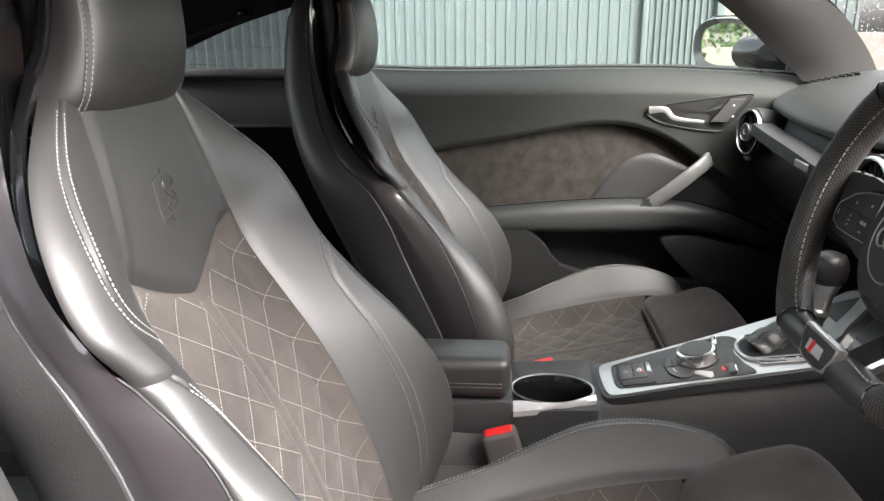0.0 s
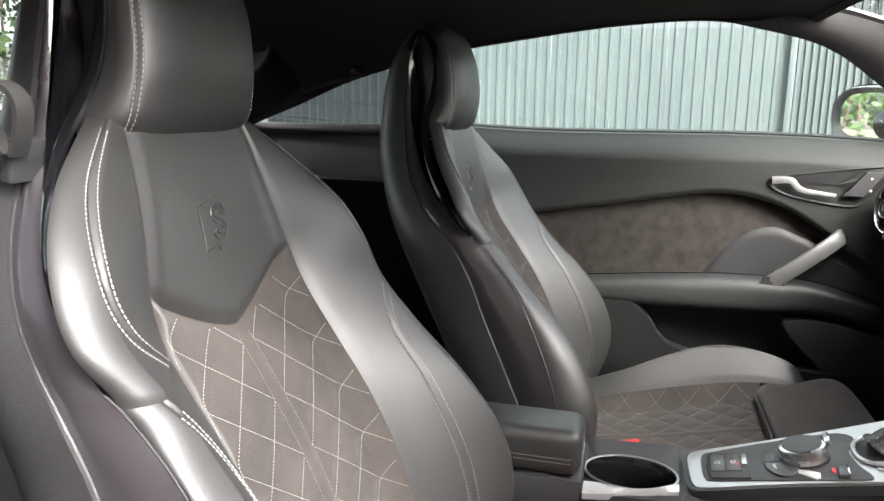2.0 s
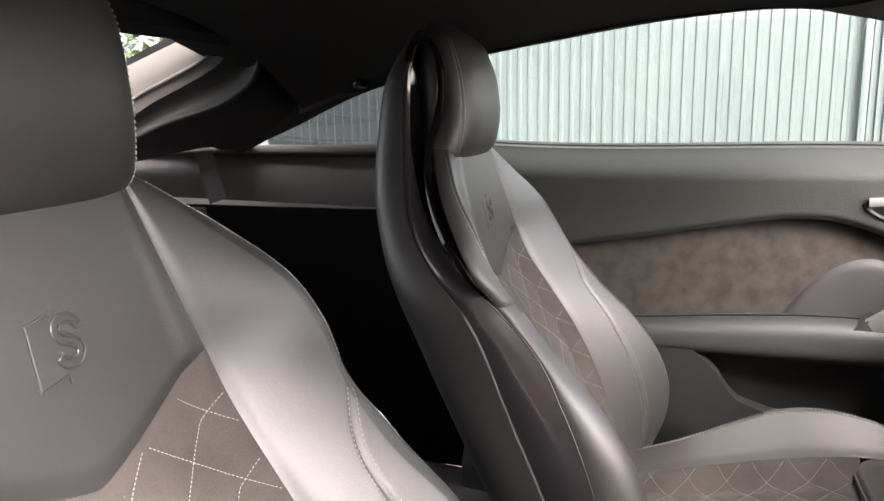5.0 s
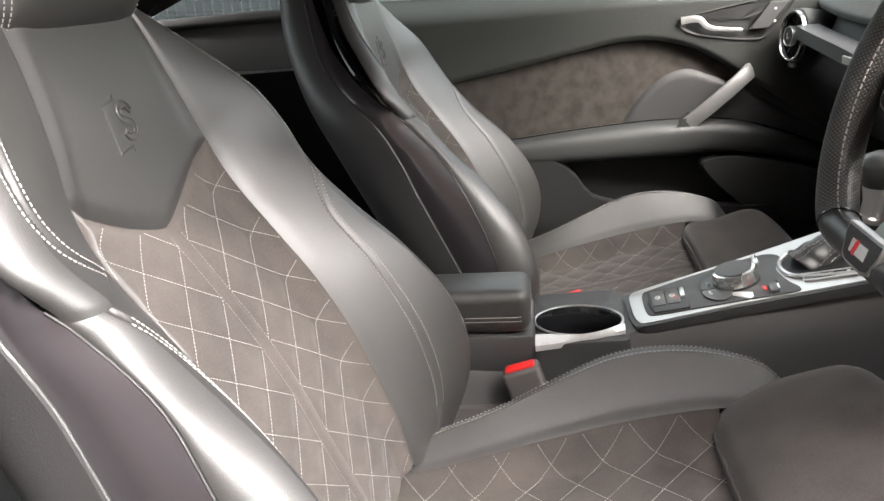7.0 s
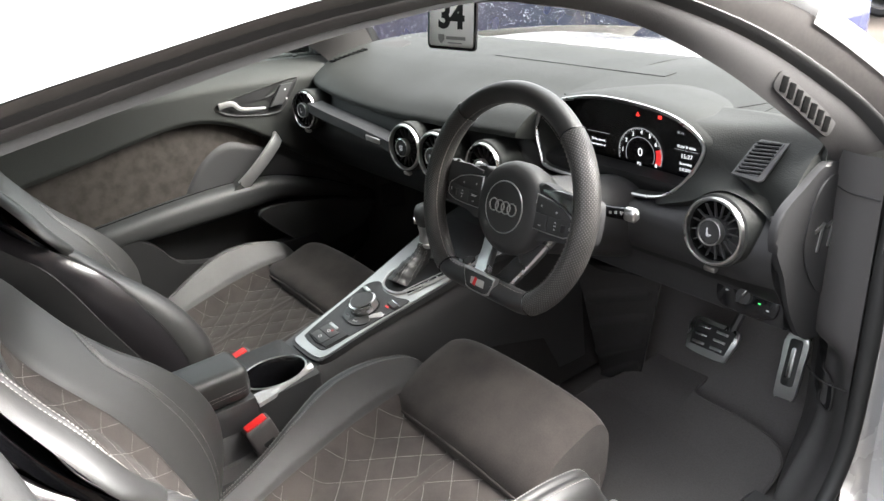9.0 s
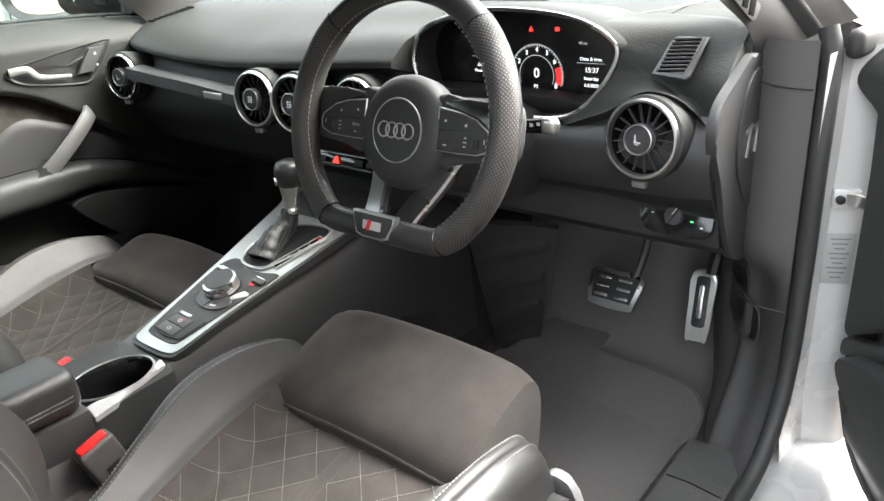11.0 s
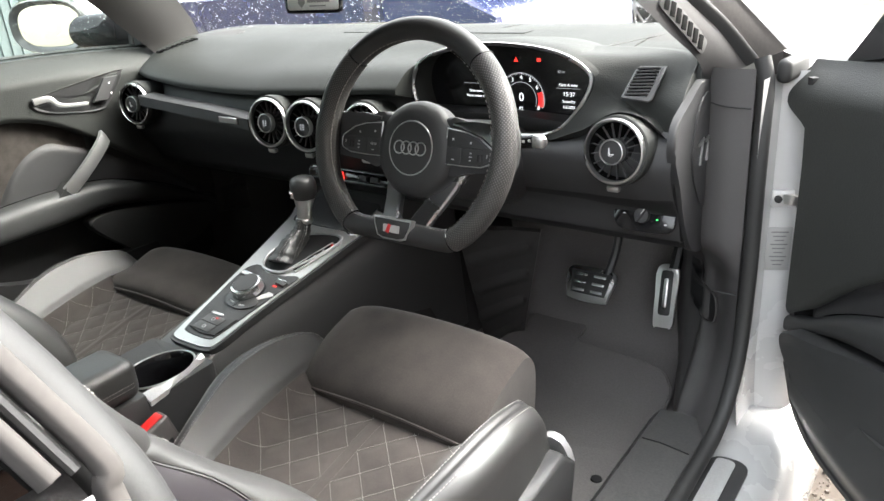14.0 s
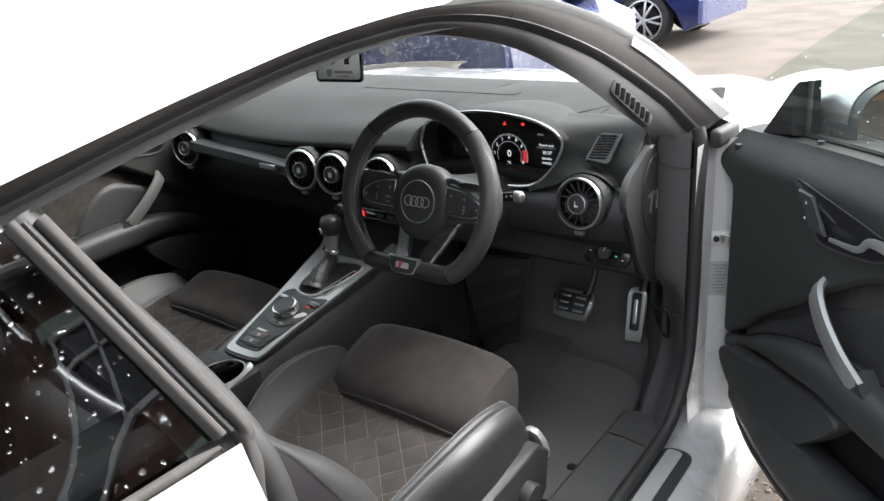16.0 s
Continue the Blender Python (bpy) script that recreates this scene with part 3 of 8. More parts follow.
    # lining between the door seal and the driver's seat
    if sx == 1:
        post = [tuple(q) for q in spline([(0.775, -0.262), (0.735, -0.240), (0.690, -0.228), (0.662, -0.245), (0.660, -0.30), (0.675, -0.40)], 20)]
        low_in = lambda x, z: 0.045 * smooth01((0.90 - z) / 0.3) * smooth01((0.76 - x) / 0.08)
        part("post_lining", loft([[Vector((x - 0.10 * smooth01((z - 0.90) / 0.25) - low_in(x, z), y - 0.03 * smooth01((z - 0.85) / 0.2) + 0.5 * low_in(x, z), z)) for x, y in post] for z in np.linspace(0.37, 0.960, 14)], closed=False), POST_CLOTH, body, "grey cloth-covered pillar lining")
    # sill: trim, seal, scuff plate, white skin
    prof = [(0.640, 0.27), (0.648, 0.345), (0.664, 0.368), (0.70, 0.372), (0.752, 0.368), (0.762, 0.355)]
    part("sill_trim", loft([[Vector((sx * x, y, z)) for x, z in prof] for y in np.linspace(-0.30, 0.72, 12)], closed=False), SILL, body, "scuffed black plastic sill trim")
    skin = [(0.752, 0.345), (0.80, 0.350), (0.86, 0.345), (0.905, 0.315), (0.925, 0.25), (0.925, 0.16), (0.90, 0.12)]
    part("sill_skin", loft([[Vector((sx * (0.752 + (x - 0.752) * (1 - 0.16 * smooth01((y - 0.35) / 0.3))), y, z)) for x, z in skin] for y in np.linspace(-0.30, 1.10, 16)], closed=False), PAINT, body, "white painted sill")
    sealp = spline([(0.764, -0.24, 0.375), (0.764, 0.30, 0.372), (0.766, 0.58, 0.375), (0.772, 0.69, 0.405), (0.777, 0.750, 0.50), (0.777, 0.768, 0.65), (0.776, 0.770, 0.80), (0.774, 0.780, 0.88), (0.770, 0.795, 0.94), (0.760, 0.800, 0.975)], 60)
    part("door_opening_seal", tube([Vector((sx * (p.x + 0.003), p.y, p.z - 0.004)) for p in sealp], 0.0125, 12), RUBBER, body, "black rubber door opening seal")
    plate_o = rounded(0.06, 0.62, 0.02)
    plt = part("scuff_plate", plate(plate_o, axes((sx * 0.805, 0.35, 0.350), (1, 0, 0), (0, 0, 1)), 0.006, 0.002), HARD, body, "black scuff plate on the sill")
    part("scuff_insert", plate(rounded(0.030, 0.57, 0.008), axes((sx * 0.800, 0.365, 0.3565), (1, 0, 0), (0, 0, 1)), 0.003, 0.001), SILVER, plt, "satin silver insert")
    # hinge pillar: white jamb and dark kick panel
    jamb = [(0.778, 0.760), (0.782, 0.815), (0.788, 0.836), (0.812, 0.847), (0.830, 0.856), (0.837, 0.870), (0.845, 0.99)]
    part("hinge_jamb", loft([[Vector((sx * (x + 0.012 * smooth01((0.45 - z) / 0.2)), y, z)) for x, y in jamb] for z in np.linspace(0.33, 0.945, 12)], closed=False), PAINT, body, "white painted hinge pillar")
    kick = [(0.56, 1.08), (0.640, 0.93), (0.672, 0.85), (0.688, 0.785), (0.724, 0.762), (0.766, 0.762)]
    flare = lambda z: smooth01((0.52 - z) / 0.20) ** 1.6
    hollow = table([0.56, 0.640, 0.660, 0.680, 0.700, 0.722, 0.745, 0.766], [0.0, 0.0, 0.025, 0.060, 0.074, 0.064, 0.026, 0.0])
    line = [tuple(q) for q in spline(kick, 24)]
    kick_at = lambda x, y, z: Vector((sx * x, y + hollow(x) * smooth01((0.68 - z) / 0.08) - 0.13 * flare(z) * smooth01((x - 0.60) / 0.08), z))
    # lighter colour for the lit driver's footwell, darker for the shaded passenger's
    part("kick_panel", loft([[kick_at(x, y, z) for x, y in line] for z in np.linspace(0.27, 0.96, 32)], closed=False), KICK_LIT if sx > 0 else PILLAR, body, "dark grey kick panel and pillar lining")
    kick_y = table([q[0] for q in line], [q[1] for q in line])
    edge = spline([(0.664, 0.585), (0.676, 0.570), (0.694, 0.562), (0.712, 0.553), (0.719, 0.535), (0.717, 0.508), (0.704, 0.496), (0.684, 0.502), (0.664, 0.520)], 40)
    rim_line = [kick_at(q[0], kick_y(q[0]), q[1]) + Vector((-0.002 * sx, -0.004, 0)) for q in edge]
    deep = [kick_at(0.645, kick_y(0.645), q[1]) + Vector((-0.004 * sx, -0.003, 0)) for q in edge]
    # no hollow here: a black patch on the panel paints the pocket's shade
    part("pocket_shade", loft([rim_line, [a.lerp(b, 0.5) + Vector((-0.002 * sx, -0.002, 0)) for a, b in zip(rim_line, deep)], deep], closed=False), DARK, body, "rounded kick panel pocket, its inner shade painted as a black patch")
    part("pocket_rim", tube(rim_line, 0.0022, 6), PILLAR, body)
    part("sill_joint", tube([(sx * 0.668, 0.624, 0.3690), (sx * 0.70, 0.622, 0.3722), (sx * 0.748, 0.62, 0.3684)], 0.0012, 5), BLACKGLOSS, body)

chk = part("door_check", box((0.803, 0.8405, 0.745), (0.034, 0.010, 0.028), (0, 0, 24), 0.003), SILVER, body, "metal door check on the hinge pillar")
part("check_bolt", lathe([(0.006, 0.0), (0.006, 0.006), (0.001, 0.008)], axes((0.7975, 0.834, 0.745), (1, 0.4, 0), (0.41, -0.91, 0)), 12), DARK, chk)
part("check_strap", sweep(spline([(0.808, 0.836, 0.745), (0.818, 0.832, 0.747), (0.830, 0.838, 0.742), (0.850, 0.848, 0.736)], 12), [(-0.003, -0.008), (0.003, -0.008), (0.003, 0.008), (-0.003, 0.008)], up=(0, 0, 1)), ALU_SATIN, chk, "bent steel check strap")
PLATE_GREY = material("grey_foil_plate", (0.27, 0.27, 0.265), 0.5)
PLATE_INK = material("faded_plate_ink", (0.13, 0.13, 0.13), 0.6)
stk = part("data_plate", box((0.8045, 0.8424, 0.656), (0.038, 0.002, 0.076), (0, 0, 24.5), 0.0008), PLATE_GREY, body, "grey data plate with printed lines")
for k in range(9):
    part("printed_line", box((0.8050, 0.8412, 0.686 - 0.0072 * k), (0.026 - 0.006 * (k % 3), 0.0012, 0.0018), (0, 0, 24.5), 0), PLATE_INK, stk, smooth=False)
CARPET_DARK = material("black_tunnel_carpet", (0.042, 0.040, 0.040), 1.0, grain=0.5, grain_scale=900, bump=0.9, spec=0.1)
# floor and bulkhead
prof = spline([(-1.3, 0.42), (-0.60, 0.40), (-0.45, 0.30), (0.0, 0.278), (0.5, 0.278), (0.85, 0.285), (0.98, 0.33), (1.10, 0.48), (1.16, 0.75), (1.14, 0.93)], 40)
solo("floor", loft([[Vector((x, y, z)) for y, z in prof] for x in np.linspace(-0.72, 0.72, 20)], closed=False), CARPET, (0, 0, 0.27), "charcoal carpet footwell floor", "car floor", kind="structure")
tun = [(-0.150, 0.27), (-0.135, 0.40), (-0.10, 0.475), (0.0, 0.49), (0.12, 0.475), (0.155, 0.40), (0.170, 0.27)]
solo("tunnel", loft([[Vector((x, y, z + 0.05 * smooth01((y - 0.3) / 0.5))) for x, z in tun] for y in np.linspace(-0.7, 1.12, 16)], closed=False), CARPET_DARK, (0, 0.2, 0.27), "carpeted transmission tunnel", "tunnel", kind="structure")

# rear of the cabin
for sx in (1, -1):
    lining = thing("rear_side_lining", (sx * 0.68, -0.75, 0.30), "dark grey rear side panel under the quarter window", "side panel")
    part("upper_panel", grid(lambda u, v: (sx * (0.675 + 0.06 * u * u), -0.27 - 1.05 * v, 0.865 + 0.120 * u + 0.02 * v), 8, 10, 0.012), PILLAR, lining, "grained dark upper panel")
    # shade behind the front seats is put into this panel's near-black colour
    part("lower_panel", grid(lambda u, v: (sx * (0.70 - 0.025 * u), -0.27 - 1.05 * v, 0.30 + 0.562 * u), 6, 8, 0.012), SHADE_BLACK, lining)
    part("belt_ledge", box((sx * 0.712, -0.72, 0.982), (0.05, 0.92, 0.022), (0, sx * 14, 0), 0.008, 3), POST_CLOTH, lining, "pale grey window ledge")
    shade = spline([(0.692, -0.830, 0.972), (0.668, -0.740, 1.006), (0.642, -0.644, 1.038), (0.620, -0.56, 1.070), (0.602, -0.485, 1.096), (0.594, -0.40, 1.120)], 18)
    part("quarter_lining", loft([[Vector((sx * (p[0] - 0.10 * k / 4 + 0.012 * math.sin(math.pi * k / 4)), p[1] - 0.01 * k, p[2] + 0.14 * k / 4)) for p in shade] for k in range(5)], closed=False), HEADLINER, lining, "black cloth lining over the quarter window")
    part("coat_hook", box((sx * 0.585, -0.47, 1.118), (0.02, 0.03, 0.018), (0, 0, 0), 0.005, 2), BLACKGLOSS, lining)
GLASS_REAR = glass("tinted_tailgate_glass", (0.42, 0.46, 0.44))
hatch = thing("tailgate", (0, -1.2, 0.95), "sloping tailgate with pale inner trim and wet glass", "tailgate")
hl = lambda a, s: Vector((s * (0.50 - 0.01 * a), -0.70 - 0.75 * a, 1.262 - 0.28 * a))
hg = part("tailgate_glass", grid(lambda u, v: hl(u, 2 * v - 1) + Vector((0, 0, 0.012)), 10, 12), GLASS_REAR, hatch, "wet tailgate glass")
hg.visible_shadow = False
raindrops("rain_drops", lambda u, v: hl(u, 2 * v - 1) + Vector((0, 0, 0.013)), 2600, 0.0012, 0.0036, hatch, (0, 0, 1), 21, "rain drops on the tailgate glass")
RIM_GLASS = [(-1.45, 0.975), (-1.0, 1.136), (-0.895, 1.173), (-0.805, 1.203), (-0.765, 1.216), (-0.745, 1.232), (-0.757, 1.250), (-0.80, 1.262)]
RIM_TRIM = [(-1.45, 0.885), (-0.993, 1.045), (-0.884, 1.091), (-0.77, 1.137), (-0.719, 1.165), (-0.702, 1.198), (-0.715, 1.231), (-0.743, 1.255)]
RIM_SEAL = [(-1.45, 0.850), (-0.991, 1.008), (-0.874, 1.049), (-0.748, 1.082), (-0.676, 1.119), (-0.648, 1.162), (-0.654, 1.206), (-0.678, 1.245)]
RIM_SIDE = [(-1.45, 0.890, 0.68), (-0.95, 0.985, 0.68), (-0.86, 0.985, 0.69), (-0.790, 0.990, 0.69), (-0.70, 1.035, 0.655), (-0.608, 1.076, 0.632), (-0.53, 1.112, 0.608), (-0.45, 1.135, 0.598)]
for sx in (1, -1):
    g = spline([(sx * 0.492, y, z) for y, z in RIM_GLASS], 42)
    t = spline([(sx * 0.505, y, z) for y, z in RIM_TRIM], 42)
    e = spline([(sx * 0.520, y, z) for y, z in RIM_SEAL], 42)
    q = spline([(sx * x, y, z) for y, z, x in RIM_SIDE], 42)
    between = lambda a, b, n, bulge: [[p.lerp(r, k / n) - Vector((sx * bulge * math.sin(math.pi * k / n), 0, 0)) for p, r in zip(a, b)] for k in range(n + 1)]
    part("tailgate_trim", loft(between(g, t, 8, 0.010), closed=False), PALE_TRIM, hatch, "pale grey inner tailgate trim", angle=60)
    part("trim_step", tube([p.lerp(r, 0.72) - Vector((sx * 0.009, 0, 0)) for p, r in zip(g, t)], 0.0035, 8), PALE_TRIM, hatch)
    part("tailgate_seal", loft(between(t, e, 6, -0.016), closed=False), RUBBER, hatch, "black rubber tailgate seal", angle=60)
    part("seal_lip", tube(e, 0.006, 10), RUBBER, hatch)
    part("rear_quarter_lining", loft(between(e, q, 6, 0.004), closed=False), HEADLINER, hatch, "black cloth pillar lining", angle=60)
    edge = [hl(i / 14, sx) for i in range(15)]
    part("tailgate_skin", loft([edge, [p + Vector((sx * 0.06, 0, -0.01)) for p in edge], [p + Vector((sx * 0.14, 0, -0.10)) for p in edge]], closed=False), PAINT, hatch)
part("tailgate_header", tube([hl(0, -1 + i / 6) + Vector((0, 0.03, -0.03)) for i in range(13)], 0.045, 8), HEADLINER, hatch)
part("tailgate_base", box((0, -1.50, 0.78), (1.30, 0.06, 0.30), (0, 0, 0), 0.02), PAINT, hatch)
for sx in (1, -1):
    part("roof_filler", loft([[Vector((sx * x, -0.50 - 0.25 * k, z - 0.02 * k)) for x, z in ((0.0, 1.255), (0.3, 1.245), (0.5, 1.19), (0.60, 1.11))] for k in (0, 1)], closed=False), HEADLINER, hatch)
rear = thing("bench_seat", (0, -0.72, 0.40), "black leather bench seat behind the sport seats", "bench seat")
part("rear_backrest", grid(lambda u, v: (-0.58 + 1.16 * v, -0.70 - 0.18 * u - 0.03 * math.sin(6.28 * v) ** 2, 0.42 + 0.44 * u), 10, 24, 0.03), LEATHER, rear)
part("rear_cushion", box((0, -0.56, 0.40), (1.10, 0.34, 0.10), (4, 0, 0), 0.03, 3), LEATHER, rear)
solo("parcel_shelf", box((0, -1.15, 0.86), (1.20, 0.60, 0.02), (0, 0, 0), 0.005), DARK, (0, -1.15, 0.86), "black parcel shelf behind the rear seat", "parcel shelf")


# ---- sport seats ----
ZB = [0.47, 0.54, 0.60, 0.66, 0.73, 0.79, 0.845, 0.885, 0.93, 0.98, 1.03]
back_c = table(ZB, [-0.055, -0.077, -0.100, -0.122, -0.155, -0.190, -0.221, -0.229, -0.236, -0.246, -0.258])
back_r = table(ZB, [-0.010, 0.018, 0.020, 0.000, -0.047, -0.104, -0.146, -0.172, -0.196, -0.232, -0.262])
back_e = table(ZB, [-0.060, -0.034, -0.036, -0.052, -0.082, -0.116, -0.166, -0.190, -0.216, -0.250, -0.280])
back_xr = table(ZB, [0.208, 0.230, 0.234, 0.228, 0.214, 0.202, 0.204, 0.214, 0.198, 0.152, 0.096])
back_xo = table(ZB, [0.242, 0.268, 0.270, 0.262, 0.248, 0.232, 0.228, 0.242, 0.228, 0.180, 0.108])
back_xq = table(ZB, [0.135, 0.135, 0.134, 0.132, 0.129, 0.127, 0.126, 0.121, 0.109, 0.098, 0.090])
shell_edge = table([0.42, 0.542, 0.60, 0.747, 0.79, 0.846, 0.874, 0.917, 0.997, 1.07, 1.142, 1.19], [-0.018, -0.074, -0.097, -0.162, -0.180, -0.214, -0.246, -0.284, -0.316, -0.326, -0.318, -0.300])
shell_rear = table([0.42, 0.542, 0.667, 0.79, 0.912, 0.986, 1.059, 1.129, 1.19], [-0.118, -0.178, -0.241, -0.303, -0.352, -0.372, -0.372, -0.356, -0.312])
shell_x = table([0.42, 0.54, 0.66, 0.79, 0.846, 0.885, 0.93, 0.98, 1.03, 1.10, 1.15, 1.19], [0.25, 0.266, 0.258, 0.240, 0.234, 0.212, 0.180, 0.146, 0.116, 0.096, 0.088, 0.066])
YC = [-0.10, -0.02, 0.06, 0.13, 0.20, 0.27, 0.33, 0.39, 0.43]
cush_c = table(YC, [0.445, 0.445, 0.453, 0.465, 0.480, 0.495, 0.503, 0.505, 0.505])
cush_r = table(YC, [0.465, 0.495, 0.525, 0.553, 0.576, 0.583, 0.576, 0.553, 0.515])
cush_xr = table(YC, [0.166, 0.168, 0.175, 0.190, 0.204, 0.208, 0.207, 0.203, 0.198])
cush_xo = table(YC, [0.194, 0.196, 0.204, 0.224, 0.246, 0.251, 0.247, 0.238, 0.222])
cush_xq = table(YC, [0.138, 0.141, 0.148, 0.157, 0.165, 0.168, 0.170, 0.170, 0.170])


def back_face(x, z):
    """How far forward the padding stands at x across and height z."""
    q = 0.78 * back_xq(z)
    u = clamp01((abs(x) - q) / (back_xr(z) - q))
    return back_c(z) + (back_r(z) - back_c(z)) * (u ** 1.3 * (1.55 - 0.55 * u) + 0.02 * abs(x) / back_xr(z) * (1 - u))


def back_side(a, z):
    """Bolster from the quilt's edge (a 0) over its crest (a 0.6) to the outer edge (a 1)."""
    xq, xr, xo = back_xq(z), back_xr(z), back_xo(z)
    if a < 0.6:
        x = xq + (xr - xq) * a / 0.6
        return x, back_face(x, z)
    f = (a - 0.6) / 0.4 * radians(90)
    return xr + (xo - xr) * math.sin(f), back_r(z) - (back_r(z) - back_e(z)) * (1 - math.cos(f))


def cush_face(x, y):
    t = abs(x) / cush_xr(y)
    g = max(0.0, (t - 0.62) / 0.38) ** 1.5 + 0.03 * t * t
    return cush_c(y) + (cush_r(y) - cush_c(y)) * min(1.0, g)


def cush_side(a, y):
    xq, xr, xo = cush_xq(y), cush_xr(y), cush_xo(y)
    if a < 0.5:
        x = xq + (xr - xq) * a / 0.5
        return x, cush_face(x, y)
    f = (a - 0.5) / 0.5
    low = 0.40
    if f < 0.5:
        q = f / 0.5 * radians(90)
        return xr + (xo - xr) * math.sin(q), cush_r(y) - 0.035 * (1 - math.cos(q))
    return xo - 0.004 * (f - 0.5), cush_r(y) - 0.035 - (f - 0.5) / 0.5 * (cush_r(y) - 0.035 - low)


def quilt_lines(x, w, pw, ph):
    a, b = x / pw + w / ph, x / pw - w / ph
    return abs(a - round(a)), abs(b - round(b))


def quilt_puff(x, w, pw, ph, strip):
    e = abs(x) - strip
    if e < 0:
        return 0.0022 * (1 - math.exp(-(e / 0.004) ** 2))
    da, db = quilt_lines(e, w, pw, ph)
    k = 1.0 / math.hypot(1 / pw, 1 / ph)
    d = min(min(da, db) * k, e * 0.8)
    return 0.0020 * (1 - math.exp(-(d / 0.0085) ** 2))


def quilt_paths(half, w0, w1, pw, ph, strip, inside):
    """Straight sewing lines of the diamond pattern, cut to the panel; they meet in points on the middle strip."""
    out = []
    for side in (1, -1):
        for sign in (1, -1):
            for k in range(-40, 41):
                run = []
                for i in range(401):
                    w = w0 + (w1 - w0) * i / 400
                    e = pw * (k - sign * w / ph)
                    x = side * (strip + e)
                    if 0.0 < e < half - strip and inside(x, w):
                        run.append((x, w))
                    elif run:
                        if len(run) > 3:
                            out.append(run)
                        run = []
                if len(run) > 3:
                    out.append(run)
    return out


def sport_seat(X0, dy, dz, outer, label, inner_low=0, lean=0.0):
    root = thing("sport_seat", (X0, 0.12 + dy, 0.285), label, "car seat", "front seats")

    def P(x, y, z):
        return Vector((X0 + x, y + dy + lean * max(0.0, z - 0.60), z + dz))

    core = [[P(x, back_c(z) - d, z) for x, d in ((-0.11, 0.014), (0.11, 0.014), (0.11, 0.05), (-0.11, 0.05))] for z in (0.50, 0.60, 0.70, 0.80, 0.90, 1.0)]
    part("backrest_core", loft(core), DARK, root)
    zb = lambda x: 0.833 + 0.057 * min(1.0, (abs(x) / 0.122) ** 1.35)  # lower edge of the smooth shield

    def shield(u, v):
        s = 2 * u - 1
        z0 = zb(s * 0.122)
        z = z0 + (1.024 - z0) * v
        x = s * back_xq(z)
        e = min((1 - abs(s)) * back_xq(z), (z - z0))
        return P(x, back_face(x, z) + 0.006 * (1 - math.exp(-(e / 0.008) ** 2)) - 0.003, z)

    part("shield_panel", grid(shield, 40, 30), LEATHER, root, "smooth black leather upper panel with embossed mark")
    # embossed bracket and letter on the shield
    em = [[(0.006, 0.957), (0.008, 0.952), (0.026, 0.949), (0.026, 0.908), (0.004, 0.911), (0.003, 0.906)]]
    letter = spline([(-0.012, 0.940), (-0.007, 0.946), (0.002, 0.946), (0.006, 0.941), (0.003, 0.935), (-0.006, 0.931), (-0.010, 0.925), (-0.006, 0.919), (0.002, 0.919), (0.007, 0.924)], 40)
    left, right = [], []
    for k, p in enumerate(letter):
        a, b = letter[max(0, k - 1)], letter[min(40, k + 1)]
        tx, tz = b[0] - a[0], b[1] - a[1]
        w = 0.0028 / math.hypot(tx, tz)
        left.append((p[0] - tz * w, p[1] + tx * w))
        right.append((p[0] + tz * w, p[1] - tx * w))
    em.append(left + right[::-1] + left[:1])
    mark = bmesh.new()
    for line in em:
        tube([P(x, back_face(x, z) + 0.0033, z) for x, z in line], 0.0013, 8, bm=mark)
    part("embossed_mark", mark, LEATHER, root)

    PW, PH, ST = 0.065, 0.0588, 0.0095

    def quilt(u, v):
        s = 2 * u - 1
        zt = zb(s * 0.122)
        z = 0.475 + (zt + 0.008 - 0.475) * v
        x = s * (back_xq(z) + 0.006)
        e = max(0.0, min(back_xq(z) - abs(x), zt - z))
        y = back_face(min(abs(x), back_xq(z)), z) + quilt_puff(x, z * 1.12 - 0.033, PW, PH, ST) * (1 - math.exp(-(e / 0.010) ** 2)) - 0.0035 * math.exp(-(e / 0.006) ** 2)
        return P(x, y, z)

    part("quilted_panel", grid(quilt, 110, 150), SUEDE, root, "dark grey suede backrest panel quilted in diamonds")
    up = lambda w: (w + 0.033) / 1.12
    inside = lambda x, w: abs(x) < back_xq(up(w)) - 0.004 and 0.48 < up(w) < zb(x) - 0.004
    rows = quilt_paths(0.14, 0.47 * 1.12 - 0.033, 0.89 * 1.12 - 0.033, PW, PH, ST, inside)
    strip_rows = [[P(e, back_face(e, z) + 0.0004, z) for z in np.linspace(0.475, zb(0) - 0.006, 60)] for e in (ST, -ST)]
    part("strip_stitching", dashes(strip_rows, lambda p: Vector((0, 0.93, 0.37)), 0.0021, 0.0015, 0.00030, 0.0006), THREAD_BROWN, root, kind="stuff")
    part("quilt_stitching", dashes([[P(x, back_face(x, up(w)) + 0.0004, up(w)) for x, w in r] for r in rows], lambda p: Vector((0, 0.93, 0.37)), 0.0021, 0.0015, 0.00034, 0.0008),
         THREAD, root, kind="stuff")
    for sx in (1, -1):
        def wing(u, v, sx=sx):
            z = 0.845 + (1.03 - 0.845) * v
            x, y = back_side(u, z)
            e = min(u * 0.11, (z - 0.845) * 1.5 if sx == 1 else 1.0)
            d = 0.003 * math.exp(-(e / 0.006) ** 2) + (0.0028 if sx == 1 else 0.0) * math.exp(-((u - seam_hi(z)) / 0.016) ** 2)
            return P(sx * x, y - d, z)

        def bolster(u, v, sx=sx):
            z = 0.47 + (0.8455 - 0.47) * v
            x, y = back_side(u, z)
            e = min(u * 0.12, (0.8455 - z) * 1.5 if sx == 1 else 1.0)
